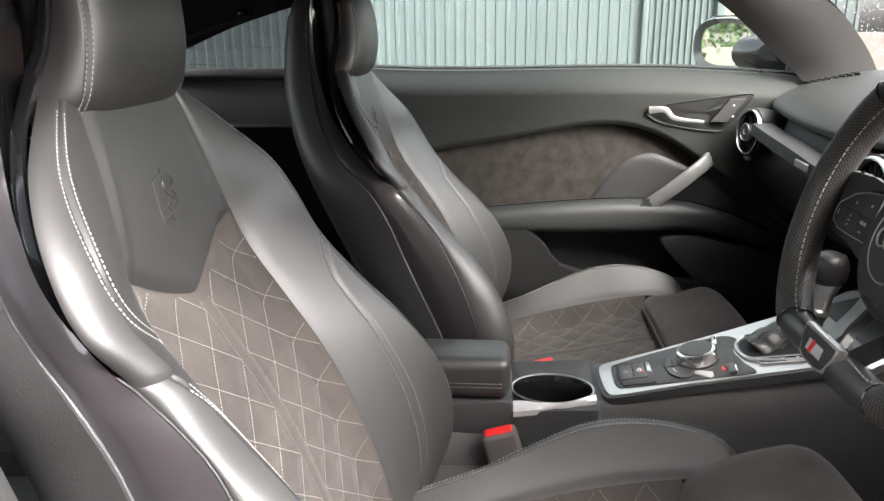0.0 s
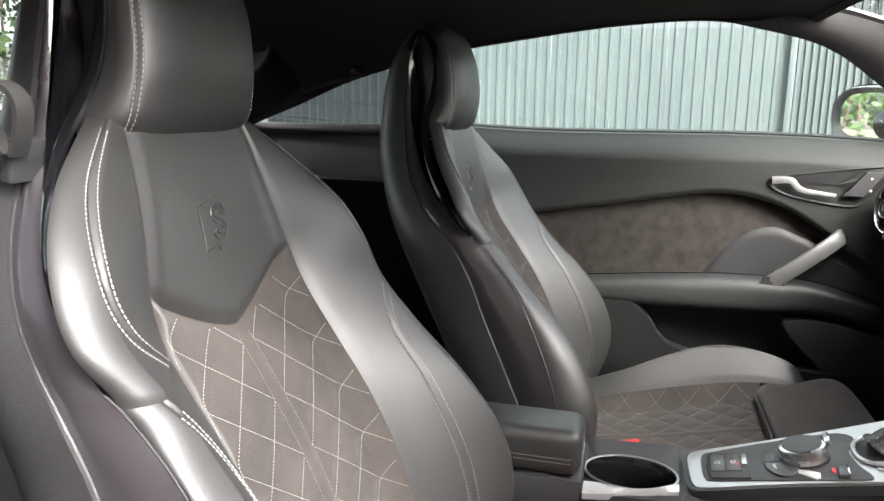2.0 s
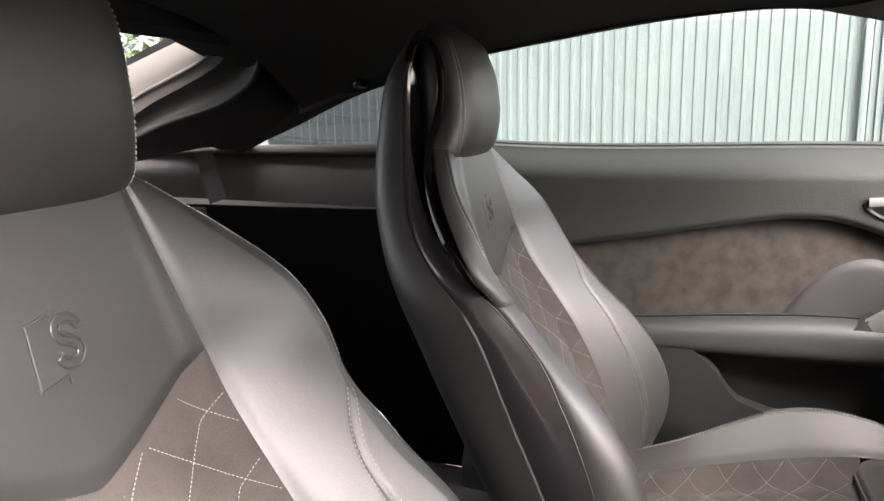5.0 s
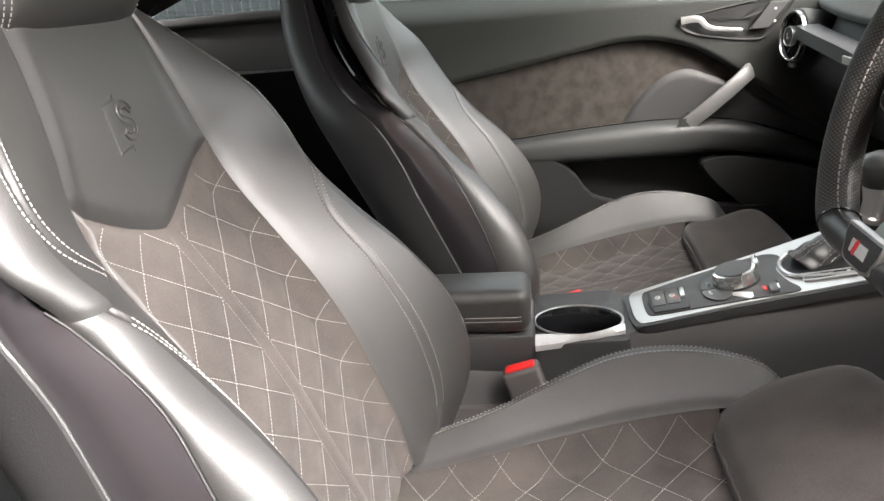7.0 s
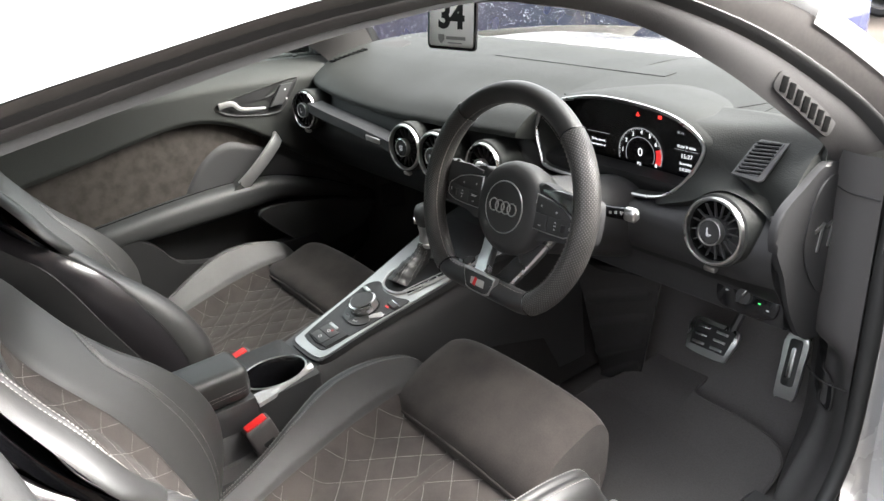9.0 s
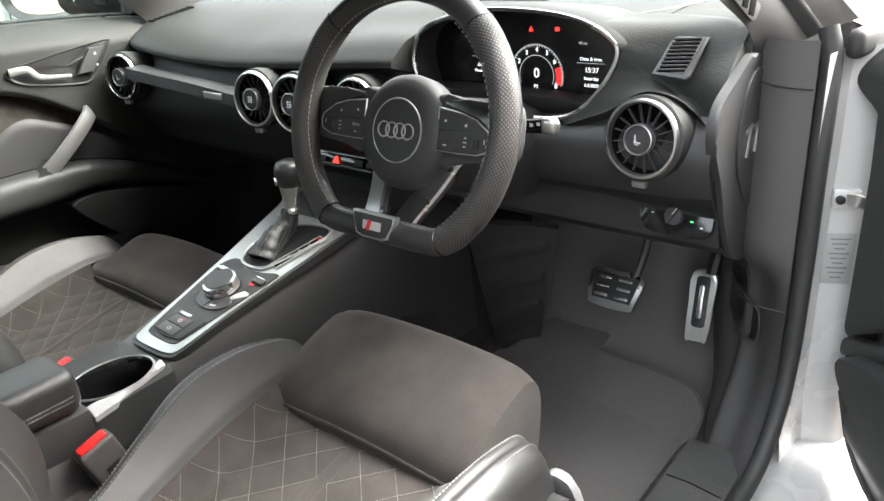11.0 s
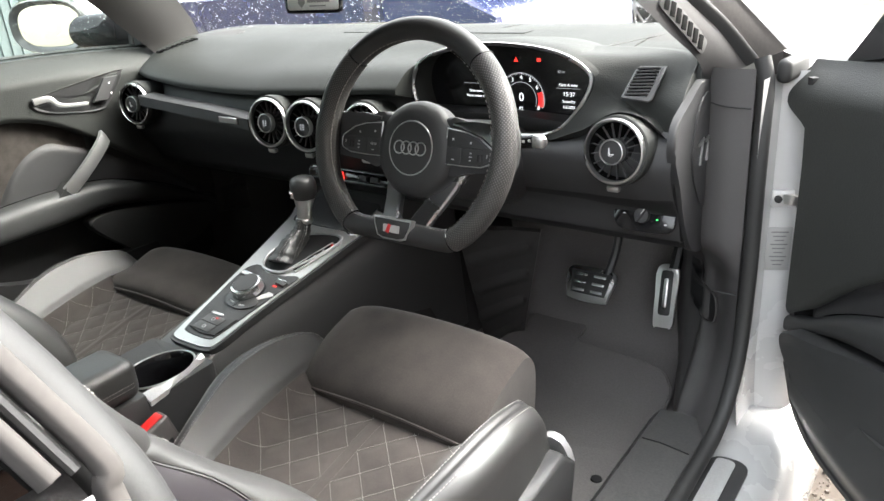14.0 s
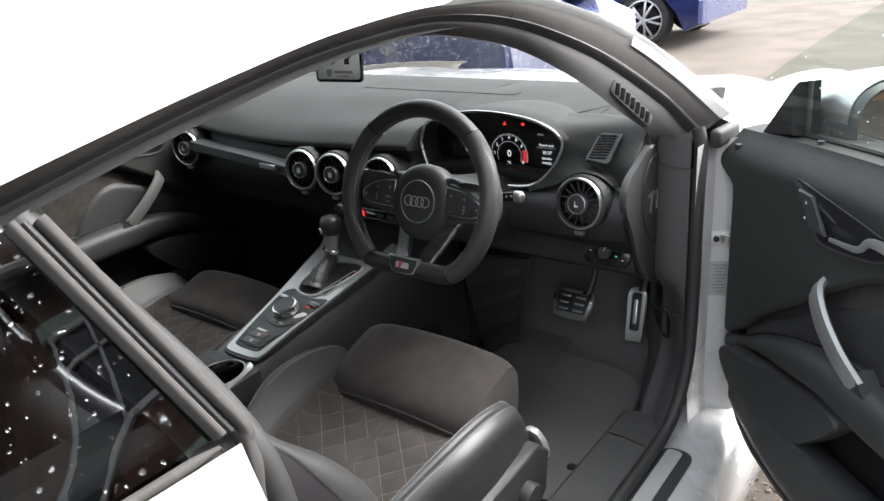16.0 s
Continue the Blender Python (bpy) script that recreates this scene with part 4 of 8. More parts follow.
            d = 0.003 * math.exp(-(e / 0.006) ** 2) + 0.0028 * math.exp(-((u - seam_lo(z)) / 0.014) ** 2)
            return P(sx * x, y - d, z)

        seam_hi = table([0.80, 0.846, 0.87, 0.90, 0.95, 1.03], [0.05, 0.22, 0.42, 0.56, 0.66, 0.74])
        seam_lo = table([0.47, 0.55, 0.62, 0.72, 0.80, 0.845], [0.30, 0.30, 0.30, 0.34, 0.46, 0.66])
        part("shoulder_wing", grid(wing, 96, 60), LEATHER, root, "black leather shoulder wing with double white stitching")
        part("side_bolster", grid(bolster, 96, 90), LEATHER, root, "padded black leather side bolster with double white stitching")
        rows = []
        edge_hi = lambda z: 0.80
        for fn, z0, z1 in ((seam_hi if sx == 1 else edge_hi, 0.852, 1.022), (seam_lo, 0.53, 0.836)):
            for da in ((-0.030, 0.030) if fn is seam_lo else (-0.045, 0.045)) if fn is not edge_hi else (0.0,):
                row = []
                for i in range(61):
                    z = z0 + (z1 - z0) * i / 60
                    x, y = back_side(clamp01(fn(z) + da), z)
                    row.append(P(sx * x, y, z))
                rows.append(row)
        part("seam_stitching", dashes(rows, lambda p, sx=sx: Vector((0.35 * sx, 0.93, 0.1)).normalized(), 0.0030, 0.0015, 0.00058, 0.0004), THREAD, root, kind="stuff")
        # gloss trim up the side, between the leather and the shell; above the fold it narrows to a band
        band = table([0.47, 0.80, 0.848, 0.88, 0.93, 1.0, 1.08, 1.15], [1.0, 1.0, 1.0, 0.66, 0.44, 0.36, 0.30, 0.26])

        def trim(u, v, sx=sx):
            z = 0.44 + (1.150 - 0.44) * v
            ya = shell_edge(z) - 0.001
            yb = (back_e(z) if z < 1.03 else -0.280 - 0.10 * (z - 1.03)) - 0.002
            xb = back_xo(min(z, 0.86)) if z < 0.86 else shell_x(z) + 0.004
            k = u * min(1.0, band(z))
            return P(sx * (shell_x(z) + (xb - shell_x(z)) * k + 0.004 * math.sin(math.pi * u)), ya + (yb - ya) * k, z)

        part("side_trim", grid(trim, 12, 70, 0.004), PIANO, root, "gloss dark grey side trim")
        part("trim_edge", tube([trim(0.0, i / 60) + Vector((0.0012 * sx, 0, 0)) for i in range(61)], 0.0020, 6), BACK_SHELL, root)
        part("trim_lip", tube([trim(1.0, i / 60) for i in range(0, 36)], 0.0012, 6), BACK_SHELL, root)
        top = [(0.093, -0.316, 1.150), (0.092, -0.308, 1.170), (0.092, -0.296, 1.178), (0.093, -0.282, 1.170), (0.094, -0.272, 1.145), (0.094, -0.270, 1.110), (0.098, -0.276, 1.070), (0.110, -0.284, 1.038),
               (0.146, -0.276, 1.000), (0.182, -0.256, 0.955), (0.206, -0.232, 0.915), (0.216, -0.204, 0.878), (0.216, -0.186, 0.856)]
        part("trim_loop", sweep([P(sx * x, y, z) for x, y, z in spline(top, 60)], [(-0.0055, -0.002), (0.0, -0.0035), (0.0055, -0.002), (0.0055, 0.002), (0.0, 0.0035), (-0.0055, 0.002)], up=(sx, 0, 0)), BLACKGLOSS, root, "gloss black loop beside the headrest")

        def recess(u, v, sx=sx):
            z = 0.855 + (1.165 - 0.855) * v
            yb = back_e(z) if z < 1.03 else -0.280 - 0.05 * (z - 1.03)
            x = min(shell_x(z), 0.226) - 0.016
            return P(sx * (x - 0.010 * u), shell_edge(z) + (yb - 0.022 - shell_edge(z)) * u, z)

        part("side_recess", grid(recess, 6, 24, 0.002), BLACKGLOSS, root, "deep black recess in the side trim")

    def shell(u, v):
        z = 0.42 + (1.19 - 0.42) * v
        a = math.pi * u
        xs, ya, yb = shell_x(z), shell_edge(z), shell_rear(z)
        c, s = math.cos(a), math.sin(a)
        return P(xs * math.copysign(abs(c) ** 0.55, c), ya + (yb - ya) * abs(s) ** 0.62, z)

    part("back_shell", grid(shell, 40, 40, 0.006), BACK_SHELL, root, "matt dark grey plastic seat back shell")

    hx = table([1.006, 1.025, 1.05, 1.10, 1.15, 1.185, 1.204], [0.088, 0.093, 0.094, 0.093, 0.088, 0.076, 0.045])
    hf = table([1.006, 1.025, 1.05, 1.10, 1.15, 1.185, 1.204], [-0.262, -0.240, -0.230, -0.226, -0.236, -0.256, -0.285])
    hr = table([1.006, 1.05, 1.12, 1.17, 1.204], [-0.300, -0.312, -0.318, -0.318, -0.310])
    flare = table([1.006, 1.03, 1.06, 1.09, 1.204], [0.030, 0.018, 0.006, 0.0, 0.0])   # the sides run out into the shoulders

    def head(z, a):
        c, s = math.cos(a), math.sin(a)
        ym, yh = (hf(z) + hr(z)) / 2, (hf(z) - hr(z)) / 2
        y = ym + yh * math.copysign(abs(s) ** 0.62, s)
        x = hx(z) * math.copysign(abs(c) ** 0.50, c) * (1 - 0.12 * clamp01((hf(z) - y - 0.03) / 0.06)) + math.copysign(flare(z) * clamp01((hf(z) - y) / 0.05), c)
        return P(x, y, z)

    def seam_dip(a):
        return sum(math.exp(-((a - q) / 0.028) ** 2) for q in (0.52, math.pi - 0.52))

    zs = [1.006 + 0.198 * (i / 30) for i in range(31)]
    angles = [2 * math.pi * i / 96 for i in range(96)]
    headrest = part("headrest", loft([[head(z, a) - Vector((0, 0.0022 * seam_dip(a), 0)) for a in angles] for z in zs]), LEATHER, root, "integrated black leather headrest with double white stitching", angle=60)
    rows = []
    for a0 in (0.46, 0.58, math.pi - 0.46, math.pi - 0.58):
        rows.append([head(z, a0) for z in zs[1:-3]])
    part("headrest_stitching", dashes(rows, lambda p: Vector((0.5 if p.x > X0 else -0.5, 0.86, 0)), 0.0030, 0.0015, 0.00055, 0.0006), THREAD, headrest, kind="stuff")

    # seat cushion
    def flat(x, y):
        z = cush_face(x, y)
        return min(z, cush_c(y) + 0.008) if x * inner_low > 0 else z

    def cushion(u, v):
        y = -0.10 + (0.316 + 0.10) * v
        s = 2 * u - 1
        x = s * (cush_xq(y) + 0.006)
        e = max(0.0, min(cush_xq(y) - abs(x), 0.316 - y))
        return P(x, y, flat(max(-cush_xq(y), min(cush_xq(y), x)), y) + quilt_puff(x, y, 0.062, 0.060, ST) * (1 - math.exp(-(e / 0.010) ** 2)) - 0.0045 * math.exp(-(e / 0.007) ** 2))

    part("cushion_panel", grid(cushion, 90, 100), SUEDE, root, "dark grey suede seat cushion quilted in diamonds")
    rows = quilt_paths(0.17, -0.10, 0.308, 0.062, 0.060, ST, lambda x, w: abs(x) < cush_xq(w) - 0.004)
    strip_rows = [[P(e, y, flat(e, y) + 0.0004) for y in np.linspace(-0.10, 0.305, 60)] for e in (ST, -ST)]
    part("strip_stitching", dashes(strip_rows, lambda p: Vector((0, 0, 1)), 0.0021, 0.0015, 0.00030, 0.0006), THREAD_BROWN, root, kind="stuff")
    part("quilt_stitching", dashes([[P(x, w, flat(x, w) + 0.0004) for x, w in r] for r in rows], lambda p: Vector((0, 0, 1)), 0.0021, 0.0015, 0.00034, 0.0008), THREAD, root, kind="stuff")
    part("cushion_core", box(P(0, 0.14, 0.385), (0.42, 0.46, 0.07), (5, 0, 0), 0.02), DARK, root)
    for sx in (1, -1):
        def cbol(u, v, sx=sx):
            y = -0.10 + 0.53 * v
            x, z = cush_side(u, y)
            if inner_low == sx:      # the cushion stays flat beside the console
                z = min(z, cush_c(y) + 0.010 - 0.06 * smooth01((u - 0.55) / 0.45))
            # the front end rounds off
            f = smooth01((y - 0.36) / 0.07)
            z -= 0.03 * f * f
            e = u * 0.1
            d = 0.004 * math.exp(-(e / 0.006) ** 2) + 0.0022 * math.exp(-((u - 0.5425) / 0.014) ** 2)
            return P(sx * x, y, z - d)

        part("cushion_bolster", grid(cbol, 96, 60), LEATHER, root, "black leather cushion bolster with double white stitching")
        tip = [cbol(i / 24, 1.0) for i in range(25)]
        low = [Vector((p.x, p.y + 0.004, 0.40 + dz)) for p in tip]
        part("bolster_end", loft([tip, low], closed=False), LEATHER, root)
        rows = [[cbol(a, 0.10 + 0.88 * i / 60) for i in range(61)] for a in (0.50, 0.585)]
        part("seam_stitching", dashes(rows, lambda p, sx=sx: Vector((0.5 * sx, 0, 0.86)), 0.0036, 0.0018, 0.0008, 0.0009), THREAD, root, kind="stuff")
    # thigh support
    prof = spline([(0.303, 0.46), (0.306, 0.515), (0.322, 0.541), (0.36, 0.558), (0.41, 0.577), (0.445, 0.584), (0.468, 0.570), (0.478, 0.535), (0.470, 0.480), (0.455, 0.455)], 36)
    lift = -0.020 if inner_low else 0.016      # the two supports are set differently
    prof = [(y + max(0.0, lift) * 0.6 * smooth01((y - 0.36) / 0.08), z + lift * smooth01((z - 0.47) / 0.07) * smooth01((y - 0.30) / 0.08)) for y, z in [(q[0], q[1]) for q in prof]]
    rings = []
    for i in range(25):
        s = 2 * i / 24 - 1
        k = 1 - 0.09 * abs(s) ** 9
        sag = -0.010 * s * s
        rings.append([P(s * 0.173, 0.39 + (y - 0.39) * k, 0.50 + (z - 0.50) * k + sag) for y, z in prof])
    part("thigh_support", loft(rings), SUEDE, root, "smooth dark grey suede thigh support")
    part("support_base", box(P(0, 0.385, 0.452), (0.350, 0.160, 0.085), (0, 0, 0), 0.012, 3), SUEDE, root)
    part("welt", tube([r[4] + Vector((0, -0.001, 0.001)) for r in rings[1:-1]], 0.0022, 6), SUEDE, root)
    # outer valance with its controls, and rails on the floor
    val = [(-0.20, 0.33), (-0.20, 0.44), (-0.10, 0.455), (0.10, 0.455), (0.30, 0.47), (0.40, 0.475), (0.435, 0.44), (0.42, 0.36), (0.36, 0.325), (0.10, 0.315)]
    for sx in (1, -1):
        m = axes(P(sx * 0.238, 0, 0), (0, sx, 0), (sx, 0, 0))
        part("valance", plate([(y * sx, z) for y, z in val], m, 0.026, 0.008, 3), HARD, root)
        part("seat_rail", box(P(sx * 0.20, 0.15, 0.305 - dz), (0.045, 0.62, 0.035), (0, 0, 0), 0.004), DARK, root)
        part("seat_leg", box(P(sx * 0.20, 0.12, 0.345 - dz / 2), (0.03, 0.40, 0.07), (0, 0, 0), 0.006), DARK, root)
    if outer:
        strap = spline([(0.168, -0.291, 1.002), (0.171, -0.281, 1.022), (0.174, -0.277, 1.040), (0.177, -0.283, 1.051), (0.180, -0.294, 1.054), (0.181, -0.305, 1.047), (0.179, -0.307, 1.032), (0.175, -0.302, 1.016), (0.170, -0.295, 1.003)], 48)
        pts3 = [P(outer * a, b, c) for a, b, c in strap]
        rings = []
        for i, p in enumerate(pts3):
            t = (pts3[min(i + 1, len(pts3) - 1)] - pts3[max(i - 1, 0)]).normalized()
            n = t.cross(Vector((1, 0, 0))).normalized() * 0.0020
            w = Vector((0.008, 0, 0))
            rings.append([p - w + n, p + n * 1.2, p + w + n, p + w - n, p - w - n])
        part("belt_guide", loft(rings), LEATHER, root, "black leather belt guide loop", angle=60)
        part("guide_bracket", box(P(outer * 0.154, -0.300, 0.998), (0.030, 0.011, 0.034), (-14, 0, 0), 0.003, 2), HARD, root, "grey plastic belt guide bracket")
        part("height_knob", lathe([(0.001, 0.02), (0.021, 0.02), (0.024, 0.016), (0.024, 0), (0.001, 0)], axes(P(outer * 0.264, 0.345, 0.405), (0, 1, 0), (outer, 0, 0)), 28), HARD, root, "round black lumbar control")
        lever = part("height_lever", plate(spline([(-0.05, 0.0), (-0.02, 0.014), (0.05, 0.020), (0.062, 0.010), (0.05, -0.006), (-0.02, -0.012)], 30, True), axes(P(outer * 0.266, 0.22, 0.395), (0, 1, 0.25), (outer, 0, 0)), 0.020, 0.006, 3), HARD, root, "black seat height lever")
        part("lever_insert", plate(spline([(-0.03, 0.002), (-0.01, 0.010), (0.04, 0.014), (0.048, 0.008), (0.03, 0.0)], 24, True), axes(P(outer * 0.287, 0.22, 0.395), (0, 1, 0.25), (outer, 0, 0)), 0.003, 0.001), ALU_SATIN, lever, "satin silver insert")
        part("tilt_lever", plate(spline([(-0.016, -0.04), (0.014, -0.04), (0.022, 0.015), (0.014, 0.038), (-0.008, 0.042), (-0.018, 0.02)], 24, True), axes(P(outer * 0.225, 0.445, 0.425), (1, 0, 0), (0, 1, 0.3)), 0.014, 0.005, 3), SILVER, root, "silver-grey extension lever")
    return root


sport_seat(0.377, 0.0, 0.0, 1, "black leather sport seat with grey diamond-quilted suede, behind the steering wheel")
sport_seat(-0.350, 0.088, -0.015, 0, "black leather sport seat with grey diamond-quilted suede, beside the passenger door", 1, -0.03)


# ---- dashboard ----
dash = thing("dashboard", (0, 0.85, 0.60), "dark grey soft-touch dashboard with round aluminium vents", "dashboard")
XD = [-0.70, -0.62, -0.50, -0.26, 0.0, 0.20, 0.40, 0.56, 0.64, 0.69]
lip_z = table(XD, [0.920, 0.918, 0.912, 0.905, 0.915, 0.925, 0.925, 0.915, 0.910, 0.905])
lip_y = table(XD, [0.70, 0.665, 0.645, 0.632, 0.628, 0.630, 0.640, 0.650, 0.660, 0.690])


def dash_profile(x):
    ly, lz = lip_y(x), lip_z(x)
    if x > 0.5:
        return [(1.16, 0.90), (0.80, 0.90), (0.752, 0.945), (0.768, 0.966), (0.80, 0.977), (0.86, 0.982), (0.98, 0.988), (1.10, 0.984), (1.19, 0.970)]
    return [(1.16, 0.90), (0.80, 0.885), (ly + 0.02, lz - 0.010), (ly, lz), (ly + 0.012, lz + 0.014), (ly + 0.055, lz + 0.036), (0.78, 0.968), (0.86, 0.982), (0.98, 0.988), (1.10, 0.984), (1.19, 0.970)]


def pad(x0, x1, n, name, label):
    rings = [[Vector((x, y, z)) for y, z in spline(dash_profile(float(x)), 44)] for x in np.linspace(x0, x1, n)]
    part(name, loft(rings), SOFT, dash, label, angle=50)


pad(-0.70, 0.196, 36, "upper_dash", "grained dark grey upper dash pad")
pad(0.515, 0.69, 14, "dash_end_pad", "grained dark grey dash pad beside the instruments")
mid = [[Vector((x, y, z)) for y, z in ((1.16, 0.90), (0.80, 0.90), (0.76, 0.975), (0.86, 0.984), (0.98, 0.988), (1.10, 0.984), (1.19, 0.970))] for x in np.linspace(0.190, 0.555, 8)]
part("dash_middle", loft(mid), SOFT, dash, "grained dark grey dash behind the instruments", angle=50)
lower = []
for x in np.linspace(-0.69, 0.69, 47):
    x = float(x)
    k = smooth01((x - 0.18) / 0.02) * smooth01((0.56 - x) / 0.02)
    top = lip_z(x) - 0.012
    pr = [(0.80, 0.88), (lip_y(x) + 0.06, top - 0.03 * k), (lip_y(x) + 0.030 + 0.03 * k, top - 0.02 - 0.050 * k), (0.652, 0.80), (0.685, 0.74), (0.71, 0.695), (0.80, 0.66), (0.98, 0.70), (1.10, 0.80)]
    lower.append([Vector((x, y, z)) for y, z in spline(pr, 30)])
# the unlit passenger footwell's shade is put into the lower dash colour
part("lower_dash", loft(lower), DARK, dash, "lower dash with glovebox, near-black to paint its shade", angle=50)
# long trim blade between the vents
blade = [(-0.001, 0.013), (-0.018, 0.010), (-0.020, -0.012), (0.0, -0.020), (0.02, -0.015), (0.02, 0.012)]
path = spline([(-0.58, 0.632, 0.872), (-0.45, 0.618, 0.868), (-0.30, 0.608, 0.862), (-0.16, 0.602, 0.852)], 20)
part("trim_blade", loft([[p + Vector((0, a, b)) for a, b in blade] for p in path]), HARD, dash, "dark trim blade along the dash")
part("badge", box((-0.222, 0.583, 0.856), (0.060, 0.004, 0.012), (0, 0, -3), 0.001), ALU_SATIN, dash, "small satin silver badge")


def vent(c, ax, mark=None):
    m = axes(c, (1, 0, 0), ax)
    v = part("air_vent", loft([[m @ Vector((r * math.cos(t * math.pi / 22), r * math.sin(t * math.pi / 22), h)) for t in range(44)] for r, h in ((0.046, -0.075), (0.053, -0.012), (0.0525, 0.000), (0.047, 0.004))], cap=False), SOFT, dash, "round air vent in a grained housing")
    part("vent_bore", loft([[m @ Vector((r * math.cos(t * math.pi / 20), r * math.sin(t * math.pi / 20), h)) for t in range(40)] for r, h in ((0.0465, 0.0041), (0.0425, -0.002), (0.041, -0.030), (0.012, -0.031))], cap=False), SHADE_BLACK, v)
    part("vent_ring", loft([[m @ Vector((r * math.cos(t * math.pi / 28), r * math.sin(t * math.pi / 28), h)) for t in range(56)] for r, h in ((0.0432, -0.002), (0.0438, 0.007), (0.0450, 0.0090), (0.0475, 0.0085), (0.0490, 0.005), (0.0490, -0.003))], cap=False), ALU, v, "satin aluminium ring")
    for k in range(17):
        part("blade", place(box((0.0305, 0, -0.006), (0.025, 0.0013, 0.005), (0, 0, 0), 0.0, 1), m @ pose(0, 0, 0, 0, 0, 360 * k / 17)), CONSOLE, v)
    part("hub", lathe([(0.018, -0.03), (0.0185, 0.010), (0.0165, 0.013), (0.001, 0.0135)], m, 32), HARD, v)
    part("hub_ring", loft([[m @ Vector((r * math.cos(t * math.pi / 20), r * math.sin(t * math.pi / 20), h)) for t in range(40)] for r, h in ((0.0170, 0.0125), (0.0178, 0.0142), (0.0188, 0.0138), (0.0192, 0.011), (0.0192, 0.004))], cap=False), ALU_SATIN, v)
    part("vent_tab", place(box((0, -0.056, -0.004), (0.020, 0.010, 0.010), (20, 0, 0), 0.003), m), ALU_SATIN, v)
    if mark:
        part("hub_mark", place(mark[1](), m @ pose(0, 0, 0.0136)), mark[0], v, smooth=False)
    return v


LAMP_RED = glow("red_lamp", (1.0, 0.04, 0.03), 0.25)
LAMP_GREEN = glow("green_lamp", (0.10, 1.0, 0.25), 0.2)
LAMP_AMBER = glow("amber_lamp", (1.0, 0.40, 0.05), 0.2)
DISPLAY_WHITE = glow("display_white", (0.85, 0.88, 0.92), 0.22)
DISPLAY_GREY = glow("display_grey", (0.40, 0.42, 0.45), 0.14)
DISPLAY_RED = glow("display_red", (0.75, 0.03, 0.03), 0.16)
seat_mark = lambda: join(tube(spline([(-0.0035, 0.006, 0.0004), (-0.0030, 0.001, 0.0004), (-0.0015, -0.003, 0.0004), (0.002, -0.0035, 0.0004), (0.0045, -0.003, 0.0004)], 12), 0.0009, 6), tube([(-0.0042, -0.0010, 0.0004), (-0.0030, -0.0052, 0.0004), (0.0020, -0.0060, 0.0004)], 0.0006, 6))
dial_mark = lambda: join(*[box((-0.003 + 0.006 * (k % 2), 0.004 - 0.004 * (k // 2), 0.0004), (0.003, 0.0022, 0.0008), (0, 0, 0), 0) for k in range(6)])
for c, ax, mk in (((-0.612, 0.622, 0.860), (0.18, -1, 0.08), (WHITE_PRINT, seat_mark)), ((-0.105, 0.592, 0.858), (0.10, -1, 0.10), (DISPLAY_GREY, dial_mark)), ((0.0, 0.592, 0.858), (0.10, -1, 0.10), (DISPLAY_GREY, dial_mark)),
                  ((0.14, 0.600, 0.860), (0.0, -1, 0.10), None), ((0.612, 0.622, 0.860), (-0.06, -1, 0.14), (WHITE_PRINT, seat_mark))):
    vent(c, ax, mk)
# defroster slots at the far end, side grille, speaker panel and seams on the pad
for k in range(8):
    part("defroster_slot", box((-0.655 + 0.004 * k, 0.745 + 0.0125 * k, 0.9615 + 0.0028 * k), (0.020, 0.0045, 0.006), (10, 0, 24), 0.001), BLACKGLOSS, dash)
GM = axes((0.619, 0.7085, 0.9440), (1, 0.02, 0), (0.05, -0.53, 0.85))
gr = part("side_grille", plate([(-0.024, -0.036), (0.019, -0.040), (0.024, -0.034), (0.025, 0.036), (-0.017, 0.034), (-0.021, 0.028)], GM, 0.003, 0.001), CONSOLE, dash, "slatted side window vent")
part("grille_well", plate([(-0.020, -0.032), (0.015, -0.032), (0.020, 0.032), (-0.014, 0.031), (-0.021, -0.010)], GM @ pose(0, 0, 0.0025), 0.0012, 0.0), BLACKGLOSS, gr)
for k in range(9):
    part("slat", place(box((-0.001, -0.028 + 0.007 * k, 0.0045), (0.034, 0.0024, 0.004), (35, 0, 8), 0.0005, 1), GM), HARD, gr)
part("speaker_panel", grid(lambda u, v: Vector((-0.19 + 0.48 * v, 0.925 + 0.055 * u - 0.02 * v * u, 0.9862 + 0.0008 * u)), 3, 10, 0.0015), SOFT, dash, "flat speaker panel on top of the dash")
for sx in (1, -1):
    part("corner_speaker", plate(spline([(-0.05, -0.03), (0.04, -0.04), (0.055, 0.03), (-0.03, 0.05)], 30, True), axes((sx * 0.60, 0.90, 0.9825), (1, 0, 0), (0, -0.10, 1)), 0.003, 0.001), PILLAR, dash, "corner speaker cover")
part("pad_seam", tube(spline([(0.455, 0.742, 0.984), (0.50, 0.80, 0.981), (0.545, 0.87, 0.984), (0.59, 0.95, 0.988)], 14), 0.0011, 5), BLACKGLOSS, dash)
# driver's knee panel and end cap
knee = []
for x in np.linspace(0.185, 0.692, 24):
    x = float(x)
    w = smooth01((x - 0.46) / 0.1)
    pr = [(0.680 + 0.02 * (1 - w), 0.880 - 0.03 * (1 - w)), (0.652 - 0.014 * w, 0.845), (0.648, 0.800), (0.672, 0.765), (0.686, 0.740), (0.692, 0.712), (0.705, 0.700), (0.80, 0.68)]
    knee.append([Vector((x, y - 0.004, z)) for y, z in spline(pr, 26)])
part("knee_panel", loft(knee, closed=False), HARD, dash, "black plastic panel under the wheel")
